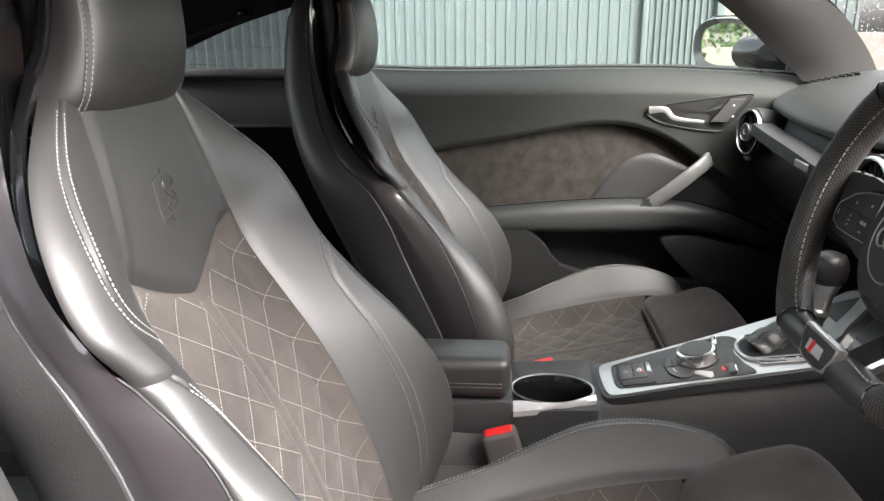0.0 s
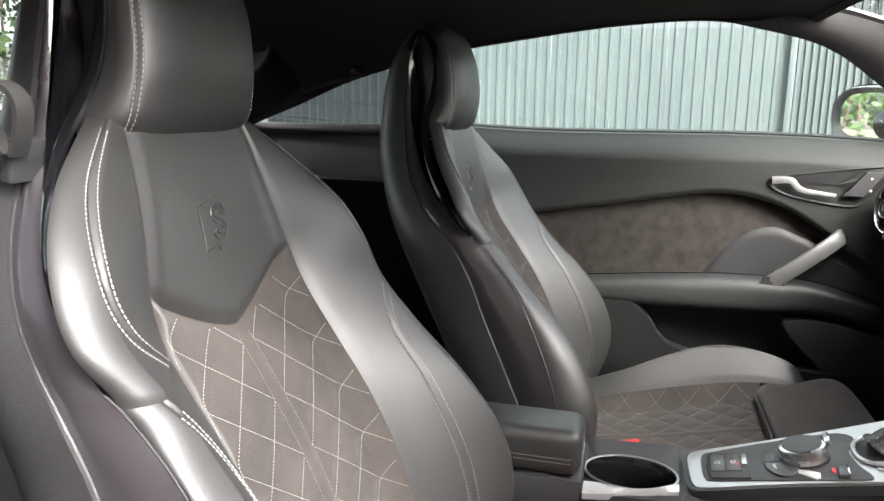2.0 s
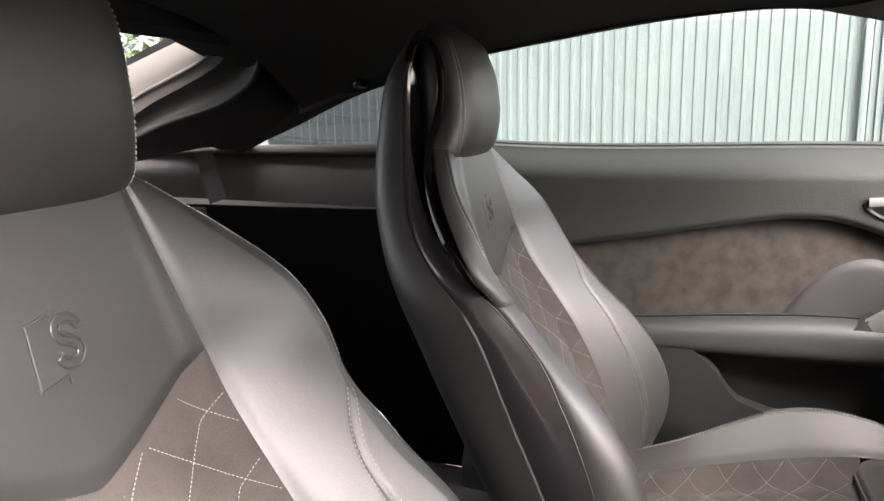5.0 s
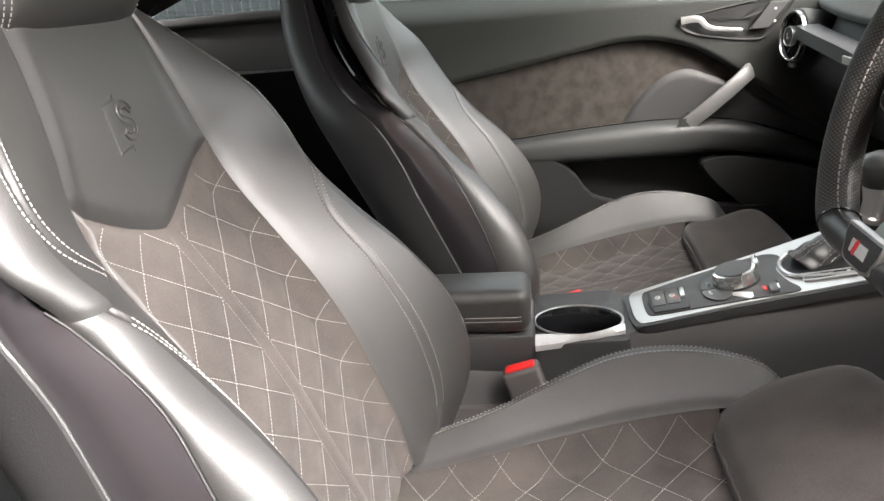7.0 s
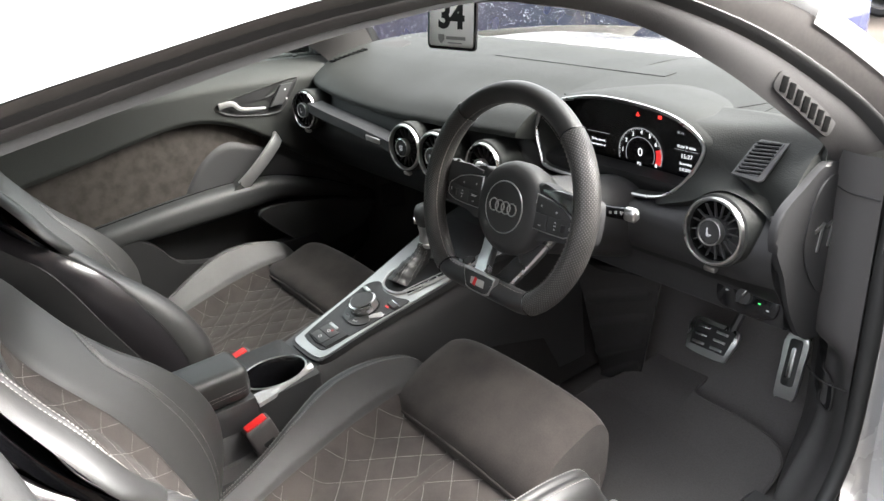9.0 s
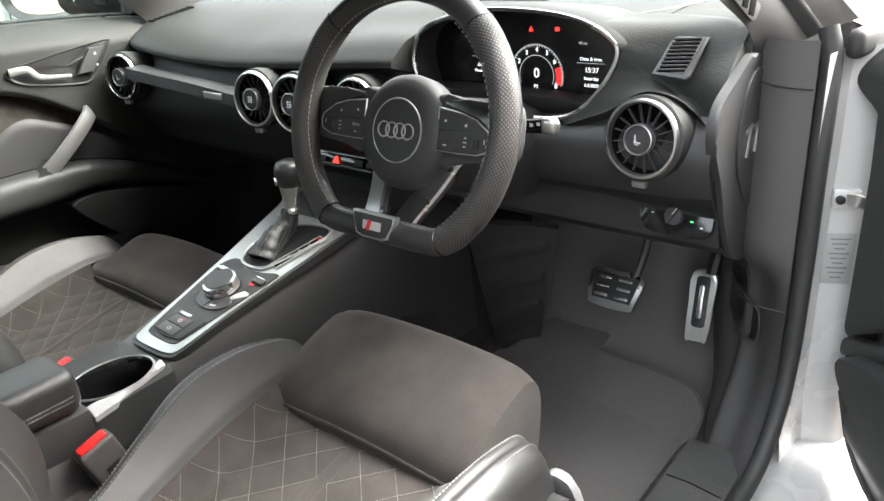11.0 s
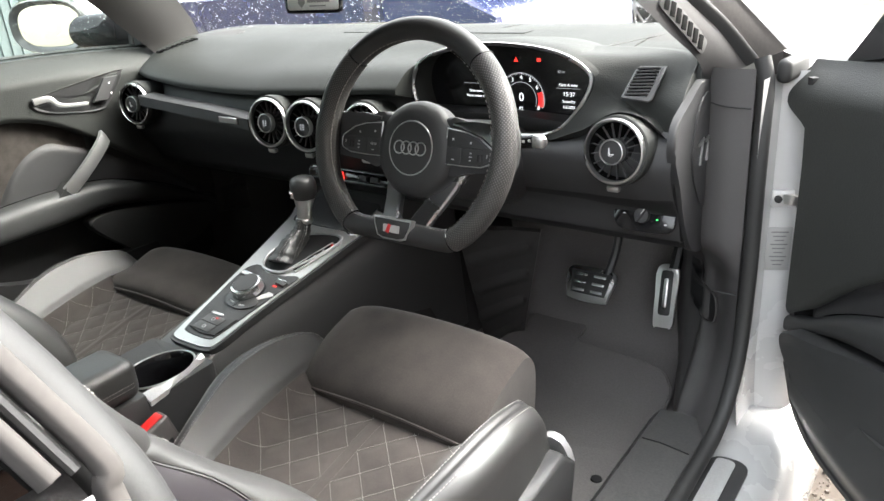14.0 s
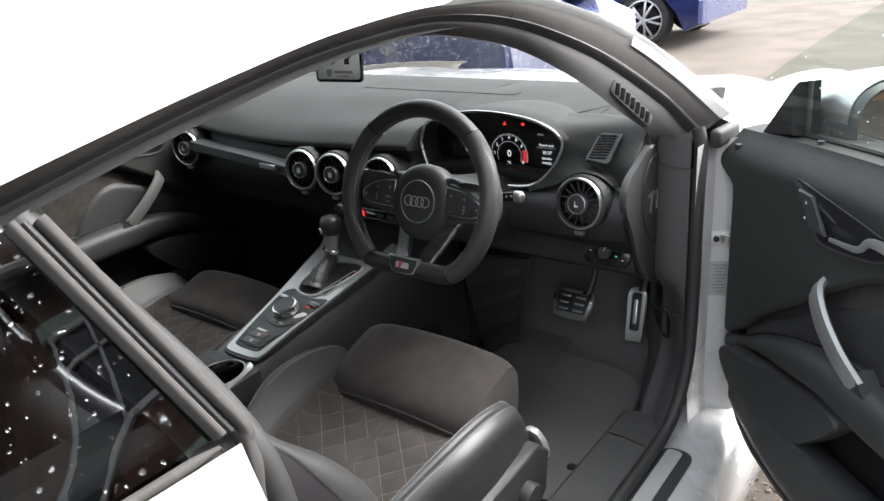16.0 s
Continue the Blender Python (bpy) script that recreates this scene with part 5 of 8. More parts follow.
cap = spline([(0.640, 0.900), (0.690, 0.925), (0.745, 0.945), (0.800, 0.930), (0.815, 0.90), (0.812, 0.72), (0.80, 0.66), (0.735, 0.675), (0.690, 0.735), (0.662, 0.80), (0.630, 0.86)], 60, True)
for sx in (1, -1):
    part("end_cap", plate([(y * sx, z) for y, z in cap], axes((sx * 0.686, 0, 0), (0, sx, 0), (sx, 0, 0)), 0.012, 0.005, 3), HARD, dash, "dark dash end cap")
ec = [(0.735, 0.918), (0.785, 0.912), (0.800, 0.80), (0.770, 0.74), (0.715, 0.80), (0.705, 0.86)]
part("fuse_cover", plate(spline(ec, 40, True), axes((0.698, 0, 0), (0, 1, 0), (1, 0, 0)), 0.0025, 0.001), HARD, dash, "fuse box cover with silver lettering shape")
for y0 in (0.738, 0.768):
    part("letter_shape", box((0.7015, y0, 0.853), (0.002, 0.024, 0.005), (14, 0, 0), 0), ALU_SATIN, dash, smooth=False)
    part("letter_shape", box((0.7015, y0 + 0.003, 0.834), (0.002, 0.005, 0.036), (-12, 0, 0), 0), ALU_SATIN, dash, smooth=False)
# light switch
LM = axes((0.636, 0.680, 0.744), (1, 0, 0), (0, -0.92, 0.30))
lsw = part("light_switch", plate(spline([(-0.045, 0.020), (0.0, 0.024), (0.046, 0.016), (0.048, -0.020), (0.0, -0.026), (-0.040, -0.020)], 40, True), LM, 0.004, 0.0015), BLACKGLOSS, dash, "light switch panel with lit symbols")
part("switch_dial", lathe([(0.0125, 0.0), (0.0115, 0.007), (0.001, 0.008)], LM @ pose(0, 0, 0.004), 28), HARD, lsw)
part("dial_grip", place(box((0, 0, 0.014), (0.0045, 0.024, 0.007), (0, 0, -30), 0.002), LM), HARD, lsw)
part("dial_line", place(box((0.004, 0.007, 0.0178), (0.0012, 0.010, 0.0006), (0, 0, -30), 0), LM), SYMBOL, lsw, smooth=False)
for (a, b), mt in (((0.012, 0.018), LAMP_AMBER), ((0.022, 0.008), LAMP_GREEN), ((0.024, -0.004), LAMP_GREEN), ((-0.002, 0.021), WHITE_PRINT), ((-0.030, 0.012), WHITE_PRINT), ((-0.030, 0.000), WHITE_PRINT), ((0.038, -0.010), WHITE_PRINT)):
    part("symbol", place(box((a, b, 0.0046), (0.0040, 0.0020, 0.0006), (0, 0, 0), 0), LM), mt, lsw, smooth=False)
# switch row in the middle stack
bar = part("switch_row", plate(rounded(0.22, 0.022, 0.010), axes((0.020, 0.672, 0.738), (1, 0, 0), (0, -0.9, 0.4)), 0.008, 0.003), BLACKGLOSS, dash, "row of switches with a red hazard button")
part("row_outline", tube([axes((0.020, 0.672, 0.738), (1, 0, 0), (0, -0.9, 0.4)) @ Vector((x, y, 0.006)) for x, y in rounded(0.224, 0.026, 0.012)], 0.0010, 6, closed=True), HARD, bar)
tri_m = axes((0.008, 0.662, 0.741), (1, 0, 0), (0, -0.9, 0.4))
part("hazard_mark", plate([(-0.008, -0.006), (0.008, -0.006), (0.0, 0.008)], tri_m, 0.003, 0.0), LAMP_RED, bar, smooth=False)
for k in (-0.062, -0.036, 0.058, 0.088):
    part("switch", place(box((k, 0, 0.003), (0.020, 0.010, 0.003), (0, 0, 0), 0.001), tri_m), HARD, bar)

# instrument binnacle
CL = [(0.203, 0.955), (0.197, 0.925), (0.210, 0.885), (0.230, 0.862), (0.323, 0.858), (0.413, 0.855), (0.480, 0.864), (0.522, 0.900), (0.545, 0.945), (0.533, 0.968), (0.486, 0.989), (0.42, 0.999), (0.34, 1.001), (0.27, 0.990), (0.222, 0.974)]
cl = spline(CL, 90, True)
cx, czz = 0.372, 0.930


def cring(k, y, lift=0.0):
    return [Vector((cx + (x - cx) * k, y + 0.10 * (z - czz), czz + (z - czz) * k + lift)) for x, z in cl]


part("binnacle_rim", tube(cring(1.0, 0.682), 0.0035, 6, closed=True), ALU, dash, "satin aluminium display rim")
hood = [cring(0.99, 0.74), cring(0.985, 0.690), cring(1.02, 0.680), cring(1.06, 0.690), cring(1.09, 0.72, -0.002), cring(1.11, 0.80, -0.012), cring(1.10, 0.93, -0.03), cring(1.0, 1.02, -0.06)]
part("binnacle_hood", loft(hood, cap=False), SOFT, dash, "grained dark hood over the instruments", angle=60)
rim_side = spline([(x, 0.680 + 0.10 * (z - czz), z) for x, z in ((0.470, 0.861), (0.495, 0.872), (0.516, 0.893), (0.530, 0.915), (0.543, 0.938), (0.547, 0.950), (0.540, 0.963), (0.522, 0.976), (0.490, 0.990), (0.455, 0.997))], 48)
pad_edge = spline([(0.478, 0.668, 0.853), (0.515, 0.656, 0.868), (0.553, 0.649, 0.884), (0.586, 0.643, 0.906), (0.612, 0.641, 0.914), (0.642, 0.646, 0.907), (0.663, 0.656, 0.888), (0.684, 0.668, 0.864), (0.687, 0.676, 0.912), (0.684, 0.720, 0.948), (0.680, 0.765, 0.968), (0.655, 0.80, 0.978), (0.59, 0.82, 0.980), (0.50, 0.80, 0.985)], 48)
rows = []
for k in range(13):
    f = k / 12
    rows.append([a.lerp(b, f) + Vector((0, 0.026 * smooth01((a.z - 0.89) / 0.05) * smooth01((0.99 - a.z) / 0.03), -0.004)) * math.sin(math.pi * f) for a, b in zip(rim_side, pad_edge)])
rows.append([p + Vector((0, 0.012, -0.010)) for p in pad_edge])
rows.append([p + Vector((0, 0.05, -0.012)) for p in pad_edge])
part("instrument_pad", loft(rows, closed=False), SOFT, dash, "grained pad flowing from the display to the side vent", angle=60)
display = part("display", loft([cring(1.0, 0.735), cring(1.0, 0.742)]), SCREEN, dash, "digital instrument display, lit", angle=30)
DM = lambda x, z, lift=0.0012: Matrix.Translation((x, 0.735 + 0.10 * (z - czz) - lift, z)) @ pose(0, 0, 0, 90)
GC = (0.392, 0.903)
def arc(r, a0, a1, n, w, mat, name="gauge_arc"):
    pts = []
    for i in range(n + 1):
        a = radians(a0 + (a1 - a0) * i / n)
        pts.append((math.cos(a), math.sin(a)))
    bm = bmesh.new()
    loft([[DM(GC[0], GC[1]) @ Vector((c * rr, q * rr, 0)) for c, q in pts] for rr in (r - w, r)], closed=False, bm=bm)
    return part(name, bm, mat, display, smooth=False)
arc(0.0455, 205, -30, 60, 0.0012, DISPLAY_GREY)
arc(0.0440, 20, -35, 24, 0.0110, DISPLAY_RED)
arc(0.0300, 0, 360, 48, 0.0012, DISPLAY_GREY)
for k in range(41):
    a = radians(205 - 235 * k / 40)
    part("gauge_tick", place(box((0.0430 * math.cos(a), 0.0430 * math.sin(a), 0), (0.0030 if k % 5 == 0 else 0.0016, 0.0006, 0.0004), (0, 0, math.degrees(a)), 0), DM(*GC)), DISPLAY_WHITE, display, smooth=False)
for k in range(1, 9):
    a = radians(205 - 235 * k / 8.3)
    text(str(k), 0.0100, DM(GC[0] + 0.0365 * math.cos(a), GC[1] + 0.0365 * math.sin(a)), DISPLAY_WHITE, display)
text("0", 0.020, DM(GC[0], GC[1] + 0.003), DISPLAY_WHITE, display)
text("P2", 0.0075, DM(GC[0], GC[1] - 0.016), DISPLAY_WHITE, display)
text("Date & time", 0.0068, DM(0.480, 0.930), DISPLAY_WHITE, display)
text("15:37", 0.0100, DM(0.482, 0.915), DISPLAY_WHITE, display)
text("Saturday", 0.0066, DM(0.482, 0.9035), DISPLAY_WHITE, display)
text("5.8.2023", 0.0066, DM(0.483, 0.894), DISPLAY_WHITE, display)
text("40 mi", 0.0058, DM(0.466, 0.951), DISPLAY_GREY, display)
text("+16.5°c", 0.0060, DM(0.416, 0.8655), DISPLAY_WHITE, display)
text("BOOST", 0.0052, DM(0.474, 0.866), DISPLAY_WHITE, display)
text("Drive system", 0.0058, DM(0.300, 0.913), DISPLAY_WHITE, display)
text("Please switch of", 0.0058, DM(0.298, 0.9045), DISPLAY_WHITE, display)
for x0, z0, w0 in ((0.298, 0.926, 0.050), (0.480, 0.9245, 0.044), (0.300, 0.872, 0.040)):
    part("display_line", place(box((0, 0, 0), (w0, 0.0006, 0.0004), (0, 0, 0), 0), DM(x0, z0)), DISPLAY_GREY, display, smooth=False)
for x0, w0 in ((0.268, 0.012), (0.318, 0.016)):
    part("display_bar", place(box((0, 0, 0), (w0, 0.004, 0.0004), (0, 0, 0), 0), DM(x0, 0.868)), DISPLAY_GREY, display, smooth=False)
part("warning_lamp", plate([(-0.0055, -0.004), (0.0055, -0.004), (0.0, 0.0060)], DM(0.380, 0.968) @ Matrix.Scale(0.75, 4), 0.0006, 0.0), LAMP_RED, display, "red warning triangle", smooth=False)
part("warning_lamp", place(box((0, 0, 0), (0.007, 0.0055, 0.0008), (0, 0, 0), 0.0), DM(0.424, 0.969)), LAMP_RED, display, "red handbrake lamp", smooth=False)

# steering wheel
WC, WU = Vector((0.375, 0.437, 0.899)), Vector((0, 0.293, 0.956)).normalized()
WN = Vector((1, 0, 0)).cross(WU).normalized()
WM = Matrix(((1, 0, 0, 0), (0, WU.y, WN.y, 0), (0, WU.z, WN.z, 0), (0, 0, 0, 1)))
WM = Matrix.Translation(WC) @ WM
ALU_POLISHED = material("polished_aluminium", (0.42, 0.42, 0.42), 0.27, 1.0, rough_var=0.05)
wheel = thing("steering_wheel", tuple(WC), "flat-bottomed black leather steering wheel with aluminium spokes", "steering wheel")


def W(a, b, c=0.0):
    return WM @ Vector((a, b, c))


rim = []
for i in range(160):
    a = 2 * math.pi * i / 160
    x, y = 0.163 * math.sin(a), 0.161 * math.cos(a)
    rim.append((x, max(y, -0.132) if abs(x) < 0.10 else y))
for _ in range(8):
    rim = [((rim[i - 1][0] + 2 * rim[i][0] + rim[(i + 1) % 160][0]) / 4, (rim[i - 1][1] + 2 * rim[i][1] + rim[(i + 1) % 160][1]) / 4) for i in range(160)]
rim3 = [W(x, y) for x, y in rim]


def rim_piece(name, i0, i1, mat, fat, label):
    pts = [rim3[i % 160] for i in range(i0, i1 + 1)]
    prof = [(0.0165 * fat * math.cos(t * math.pi / 8), 0.0185 * fat * math.sin(t * math.pi / 8)) for t in range(16)]
    fs = frames(pts, up=tuple(WN))
    return uv_part(name, [[p + s * a + u * b for a, b in prof] for p, t, s, u in fs], mat, wheel, label)


rim_piece("rim_top", -19, 19, LEATHER_SMOOTH, 1.0, "smooth leather rim top")
rim_piece("rim_side", 19, 64, LEATHER_WHEEL, 1.05, "perforated leather rim side")
rim_piece("rim_bottom", 64, 96, LEATHER_SMOOTH, 1.0, "smooth leather flat rim bottom")
rim_piece("rim_side", 96, 141, LEATHER_WHEEL, 1.05, "perforated leather rim side")
for i in (19, 64, 96, 141):
    c, t = rim3[i], (rim3[(i + 1) % 160] - rim3[i - 1]).normalized()
    side = t.cross(WN)
    part("rim_joint", tube([c + side * (0.0172 * math.cos(k * math.pi / 9)) + WN * (0.0192 * math.sin(k * math.pi / 9)) for k in range(18)], 0.0010, 5, closed=True), BLACKGLOSS, wheel)
inner = []
for i in range(160):
    t = (rim3[(i + 1) % 160] - rim3[i - 1]).normalized()
    inward = (WM @ Vector((0, 0, 0)) - rim3[i]).normalized()
    inner.append(rim3[i] + inward * 0.0160 + WN * 0.0085)
part("rim_stitching", dashes([inner], lambda p: (WM @ Vector((0, 0, 0.03)) - p).normalized(), 0.0050, 0.0022, 0.0007, 0.0006), THREAD_DARK, wheel, kind="stuff")
HM = WM @ pose(0.001, -0.010, -0.027)
part("airbag_cover", lathe([(0.058, -0.045), (0.069, -0.020), (0.0715, 0.0), (0.070, 0.009), (0.064, 0.017), (0.054, 0.0215), (0.042, 0.0235), (0.001, 0.0240)], HM, 64), WHEEL_HUB, wheel, "round black airbag cover", angle=70)
EM = WM @ pose(0.002, -0.008, -0.027)
part("emblem_disc", lathe([(0.0385, 0.018), (0.0385, 0.0246), (0.001, 0.0250)], EM, 56), WHEEL_HUB, wheel)
part("emblem_ring", tube([EM @ Vector((0.0388 * math.cos(k * math.pi / 36), 0.0388 * math.sin(k * math.pi / 36), 0.0240)) for k in range(72)], 0.0012, 6, closed=True), ALU_SATIN, wheel, "thin chrome ring")
for k in range(4):
    c = EM @ Vector((-0.0195 + 0.013 * k, 0.0, 0.0262))
    part("emblem_loop", tube([c + (WM.to_3x3() @ Vector((0.0092 * math.cos(2 * math.pi * i / 32), 0.0092 * math.sin(2 * math.pi * i / 32), 0))) for i in range(32)], 0.0011, 6, closed=True), ALU_SATIN, wheel, "satin chrome loop")
for k in range(6):
    part("cover_print", place(box((-0.012 + 0.005 * k, -0.056, 0.0215), (0.0032, 0.0040, 0.0006), (18, 0, 0), 0), HM), HARD, wheel, smooth=False)
for sx in (-1, 1):
    # arm between the hub and the rim, with a bright top face on which the switches stand
    arm = [(0.045, 0.036), (0.090, 0.037), (0.130, 0.032), (0.160, 0.034), (0.164, -0.020), (0.140, -0.030), (0.100, -0.034), (0.045, -0.040)]
    part("spoke", plate(spline([(a * sx, b) for a, b in arm], 48, True), WM @ pose(0, 0, -0.036), 0.020, 0.007, 3), HARD, wheel, "black wheel spoke")
    top = [(0.066, 0.034), (0.100, 0.038), (0.134, 0.036), (0.156, 0.034), (0.149, 0.016), (0.143, -0.002), (0.118, 0.019), (0.066, 0.029)]
    part("spoke_trim", plate([(a * sx, b) for a, b in top], WM @ pose(0, 0, -0.018), 0.006, 0.0015), ALU_POLISHED if sx == 1 else HARD, wheel, "satin aluminium spoke face")
    pod = [(0.060, 0.0255), (0.092, 0.0215), (0.114, 0.0155), (0.136, 0.0015), (0.1385, -0.004), (0.1385, -0.013), (0.1355, -0.018), (0.120, -0.0235), (0.090, -0.0245), (0.060, -0.0245)]
    p = part("switch_pod", plate([(a * sx, b) for a, b in pod], WM @ pose(0, 0, -0.016), 0.0065, 0.0012), HARD, wheel, "black switch panel with white symbols")
    part("switch_surround", tube([W(a * sx, b, -0.0105) for a, b in pod], 0.0013, 6, closed=True), ALU_SATIN, p, "thin aluminium line round the switches")
    part("rocker", plate([(a * sx, b) for a, b in ((0.062, 0.0235), (0.090, 0.0198), (0.112, 0.0138), (0.130, 0.0022), (0.130, 0.0008), (0.062, 0.0008))], WM @ pose(0, 0, -0.0100), 0.0016, 0.0006), WHEEL_HUB, p)
    part("rocker", plate([(a * sx, b) for a, b in ((0.062, -0.0005), (0.0865, -0.0005), (0.0865, -0.0228), (0.062, -0.0228))], WM @ pose(0, 0, -0.0100), 0.0016, 0.0006), WHEEL_HUB, p)
    part("rocker", plate([(a * sx, b) for a, b in ((0.0878, -0.0005), (0.1350, -0.0005), (0.1365, -0.012), (0.119, -0.0215), (0.0878, -0.0228))], WM @ pose(0, 0, -0.0100), 0.0012, 0.0006), WHEEL_HUB, p)
    part("thumb_wheel", place(tube([(0.118 * sx, -0.016, -0.0105), (0.118 * sx, -0.006, -0.0105)], 0.0050, 14), WM), DARK, p)
    for a, b, w, h in ((0.072, 0.011, 0.003, 0.003), (0.102, 0.008, 0.003, 0.003), (0.074, -0.017, 0.005, 0.0016), (0.103, -0.006, 0.003, 0.002), (0.103, -0.011, 0.005, 0.0016), (0.103, -0.016, 0.003, 0.002), (0.130, -0.008, 0.0016, 0.005)):
        part("symbol", place(box((a * sx, b, -0.0083), (w, h, 0.0004), (0, 0, 0), 0), WM), SYMBOL, p, smooth=False)
    if sx == -1:
        text("VIEW", 0.0056, WM @ pose(-0.074, -0.008, -0.0082), SYMBOL, p)
    # lower spoke: a bright bar that dives from the badge to the hub
    rings = []
    for a, b, c, w in spline4([(0.022, -0.128, -0.002, 0.017), (0.031, -0.104, -0.014, 0.0165), (0.041, -0.078, -0.030, 0.0165), (0.051, -0.050, -0.042, 0.018), (0.060, -0.026, -0.046, 0.022)], 16):
        rings.append([W((a + 0.90 * e * w) * sx, b - 0.35 * e * w, c + h) for e, h in ((-1.0, -0.008), (-1.0, 0.001), (-0.8, 0.004), (0.8, 0.004), (1.0, 0.001), (1.0, -0.008))])
    part("lower_spoke", loft(rings), ALU_POLISHED, wheel, "polished aluminium lower spoke")
bo = [(-0.038, -0.110), (0.034, -0.110), (0.033, -0.120), (0.025, -0.139), (0.014, -0.1425), (-0.018, -0.1425), (-0.029, -0.139), (-0.037, -0.120)]
part("badge_frame", plate(bo, WM @ pose(0, 0, 0.010), 0.009, 0.002), ALU_SATIN, wheel, "bright badge frame")
part("badge_plate", plate([(-0.002 + (x + 0.002) * 0.91, -0.1262 + (y + 0.1262) * 0.84) for x, y in bo], WM @ pose(0, 0, 0.0175), 0.002, 0.0008), HARD, wheel)
part("badge_mark", place(box((-0.002, -0.126, 0.0198), (0.030, 0.011, 0.001), (0, 0, 0), 0), WM), SYMBOL, wheel, smooth=False)
part("badge_mark", place(box((-0.007, -0.126, 0.0203), (0.006, 0.013, 0.001), (0, 0, -18), 0), WM), RED, wheel, smooth=False)
part("column_shroud", lathe([(0.050, 0.0), (0.060, 0.04), (0.068, 0.16), (0.075, 0.30), (0.02, 0.31)], axes(W(0, -0.02, -0.045), (1, 0, 0), -WN), 28), HARD, wheel, "black steering column shroud")
def stalk(xs, z0, tip, h0, label):
    """Flat paddle-shaped stalk behind the wheel; xs run outwards."""
    sec = lambda x, k, h, dz: [Vector((x, 0.540 + 0.0075 * k * math.cos(t * math.pi / 12), z0 + dz + h * k * math.copysign(abs(math.sin(t * math.pi / 12)) ** 0.6, math.sin(t * math.pi / 12)))) for t in range(24)]
    n = len(xs) - 1
    st = part("stalk", loft([sec(x, 0.8 + 0.2 * i / n, h0, 0.004 * i) for i, x in enumerate(xs)]), BLACKGLOSS, wheel, label, angle=60)
    sg = math.copysign(1.0, xs[-1] - xs[0])
    part("stalk_tip", loft([sec(xs[-1] + sg * a, k, h0, 0.004 * n) for a, k in ((-0.004, 1.03), (0.0, 1.08), (tip * 0.7, 1.02), (tip, 0.55))]), ALU_SATIN, st, "flattened satin silver tip", angle=60)
    for k in range(4):
        part("symbol", box((xs[1] + 0.010 * k * sg, 0.5320, z0 + 0.006 + 0.002 * k), (0.0045, 0.0006, 0.0040), (0, 0, 0), 0), SYMBOL, st, smooth=False)


stalk([0.44, 0.500, 0.528], 0.880, 0.015, 0.0100, "black wiper stalk with flat silver tip")
stalk([0.31, 0.245, 0.205], 0.878, 0.014, 0.0135, "black indicator stalk with flat silver tip")

# centre console
cons = thing("centre_console", (0.01, 0.4, 0.40), "black centre console with aluminium frame and cup holder", "centre console")
ctop = table([-0.25, 0.09, 0.20, 0.25, 0.50, 0.72, 0.85], [0.545, 0.545, 0.552, 0.566, 0.632, 0.690, 0.70])
cl_x = table([-0.25, 0.09, 0.25, 0.45, 0.60, 0.80], [-0.085, -0.075, -0.060, -0.075, -0.095, -0.12])
cr_x = table([-0.25, 0.09, 0.25, 0.45, 0.60, 0.80], [0.105, 0.095, 0.080, 0.095, 0.115, 0.14])
def console_piece(y0, y1, n):
    rings = []
    for y in np.linspace(y0, y1, n):
        y = float(y)
        t, a, b = ctop(y), cl_x(y), cr_x(y)
        rings.append([Vector(p) for p in ((a - 0.03, y, 0.36), (a - 0.012, y, t - 0.06), (a, y, t - 0.008), (a + 0.008, y, t), (b - 0.008, y, t), (b, y, t - 0.008), (b + 0.012, y, t - 0.06), (b + 0.03, y, 0.36))])
    part("console_body", loft(rings), CONSOLE, cons, "black plastic console body")


console_piece(-0.25, 0.098, 10)
console_piece(0.226, 0.84, 26)
CS = math.atan2(0.124, 0.47)
CM = Matrix.Translation((0.010, 0.245, 0.566)) @ pose(0, 0, 0, math.degrees(CS))   # x across, y up the slope, z out of the panel
fo = spline([(-0.042, 0.012), (-0.032, -0.004), (0.010, -0.006), (0.052, -0.002), (0.064, 0.014), (0.072, 0.10), (0.086, 0.20), (0.108, 0.35), (0.114, 0.42), (-0.100, 0.42), (-0.090, 0.345), (-0.066, 0.20), (-0.052, 0.10)], 110, True)
part("console_surround", plate([(0.006 + (x - 0.006) * 1.07, 0.19 + (y - 0.19) * 1.035) for x, y in fo], CM @ pose(0, 0, -0.008), 0.013, 0.004, 3), HARD, cons, "dark rim round the aluminium frame")
part("console_frame", plate(fo, CM @ pose(0, 0, 0.000), 0.007, 0.0025, 3), ALU_BRIGHT, cons, "brushed aluminium console frame")
fi = spline([(-0.030, 0.024), (-0.020, 0.013), (0.010, 0.011), (0.040, 0.013), (0.050, 0.024), (0.060, 0.075), (0.071, 0.135), (0.081, 0.185), (0.078, 0.200), (0.045, 0.192), (0.005, 0.190), (-0.030, 0.204), (-0.050, 0.182), (-0.043, 0.10)], 110, True)
part("control_panel", plate(fi, CM @ pose(0, 0, 0.003), 0.0055, 0.001), HARD, cons, "dark control panel")
blk = part("button_block", plate([(-0.0235, 0.0241), (-0.0215, 0.0705), (0.0560, 0.0675), (0.0467, 0.0217), (0.012, 0.0175)], CM @ pose(0, 0, 0.0075), 0.0035, 0.001), HARD, cons, "raised dark button block")
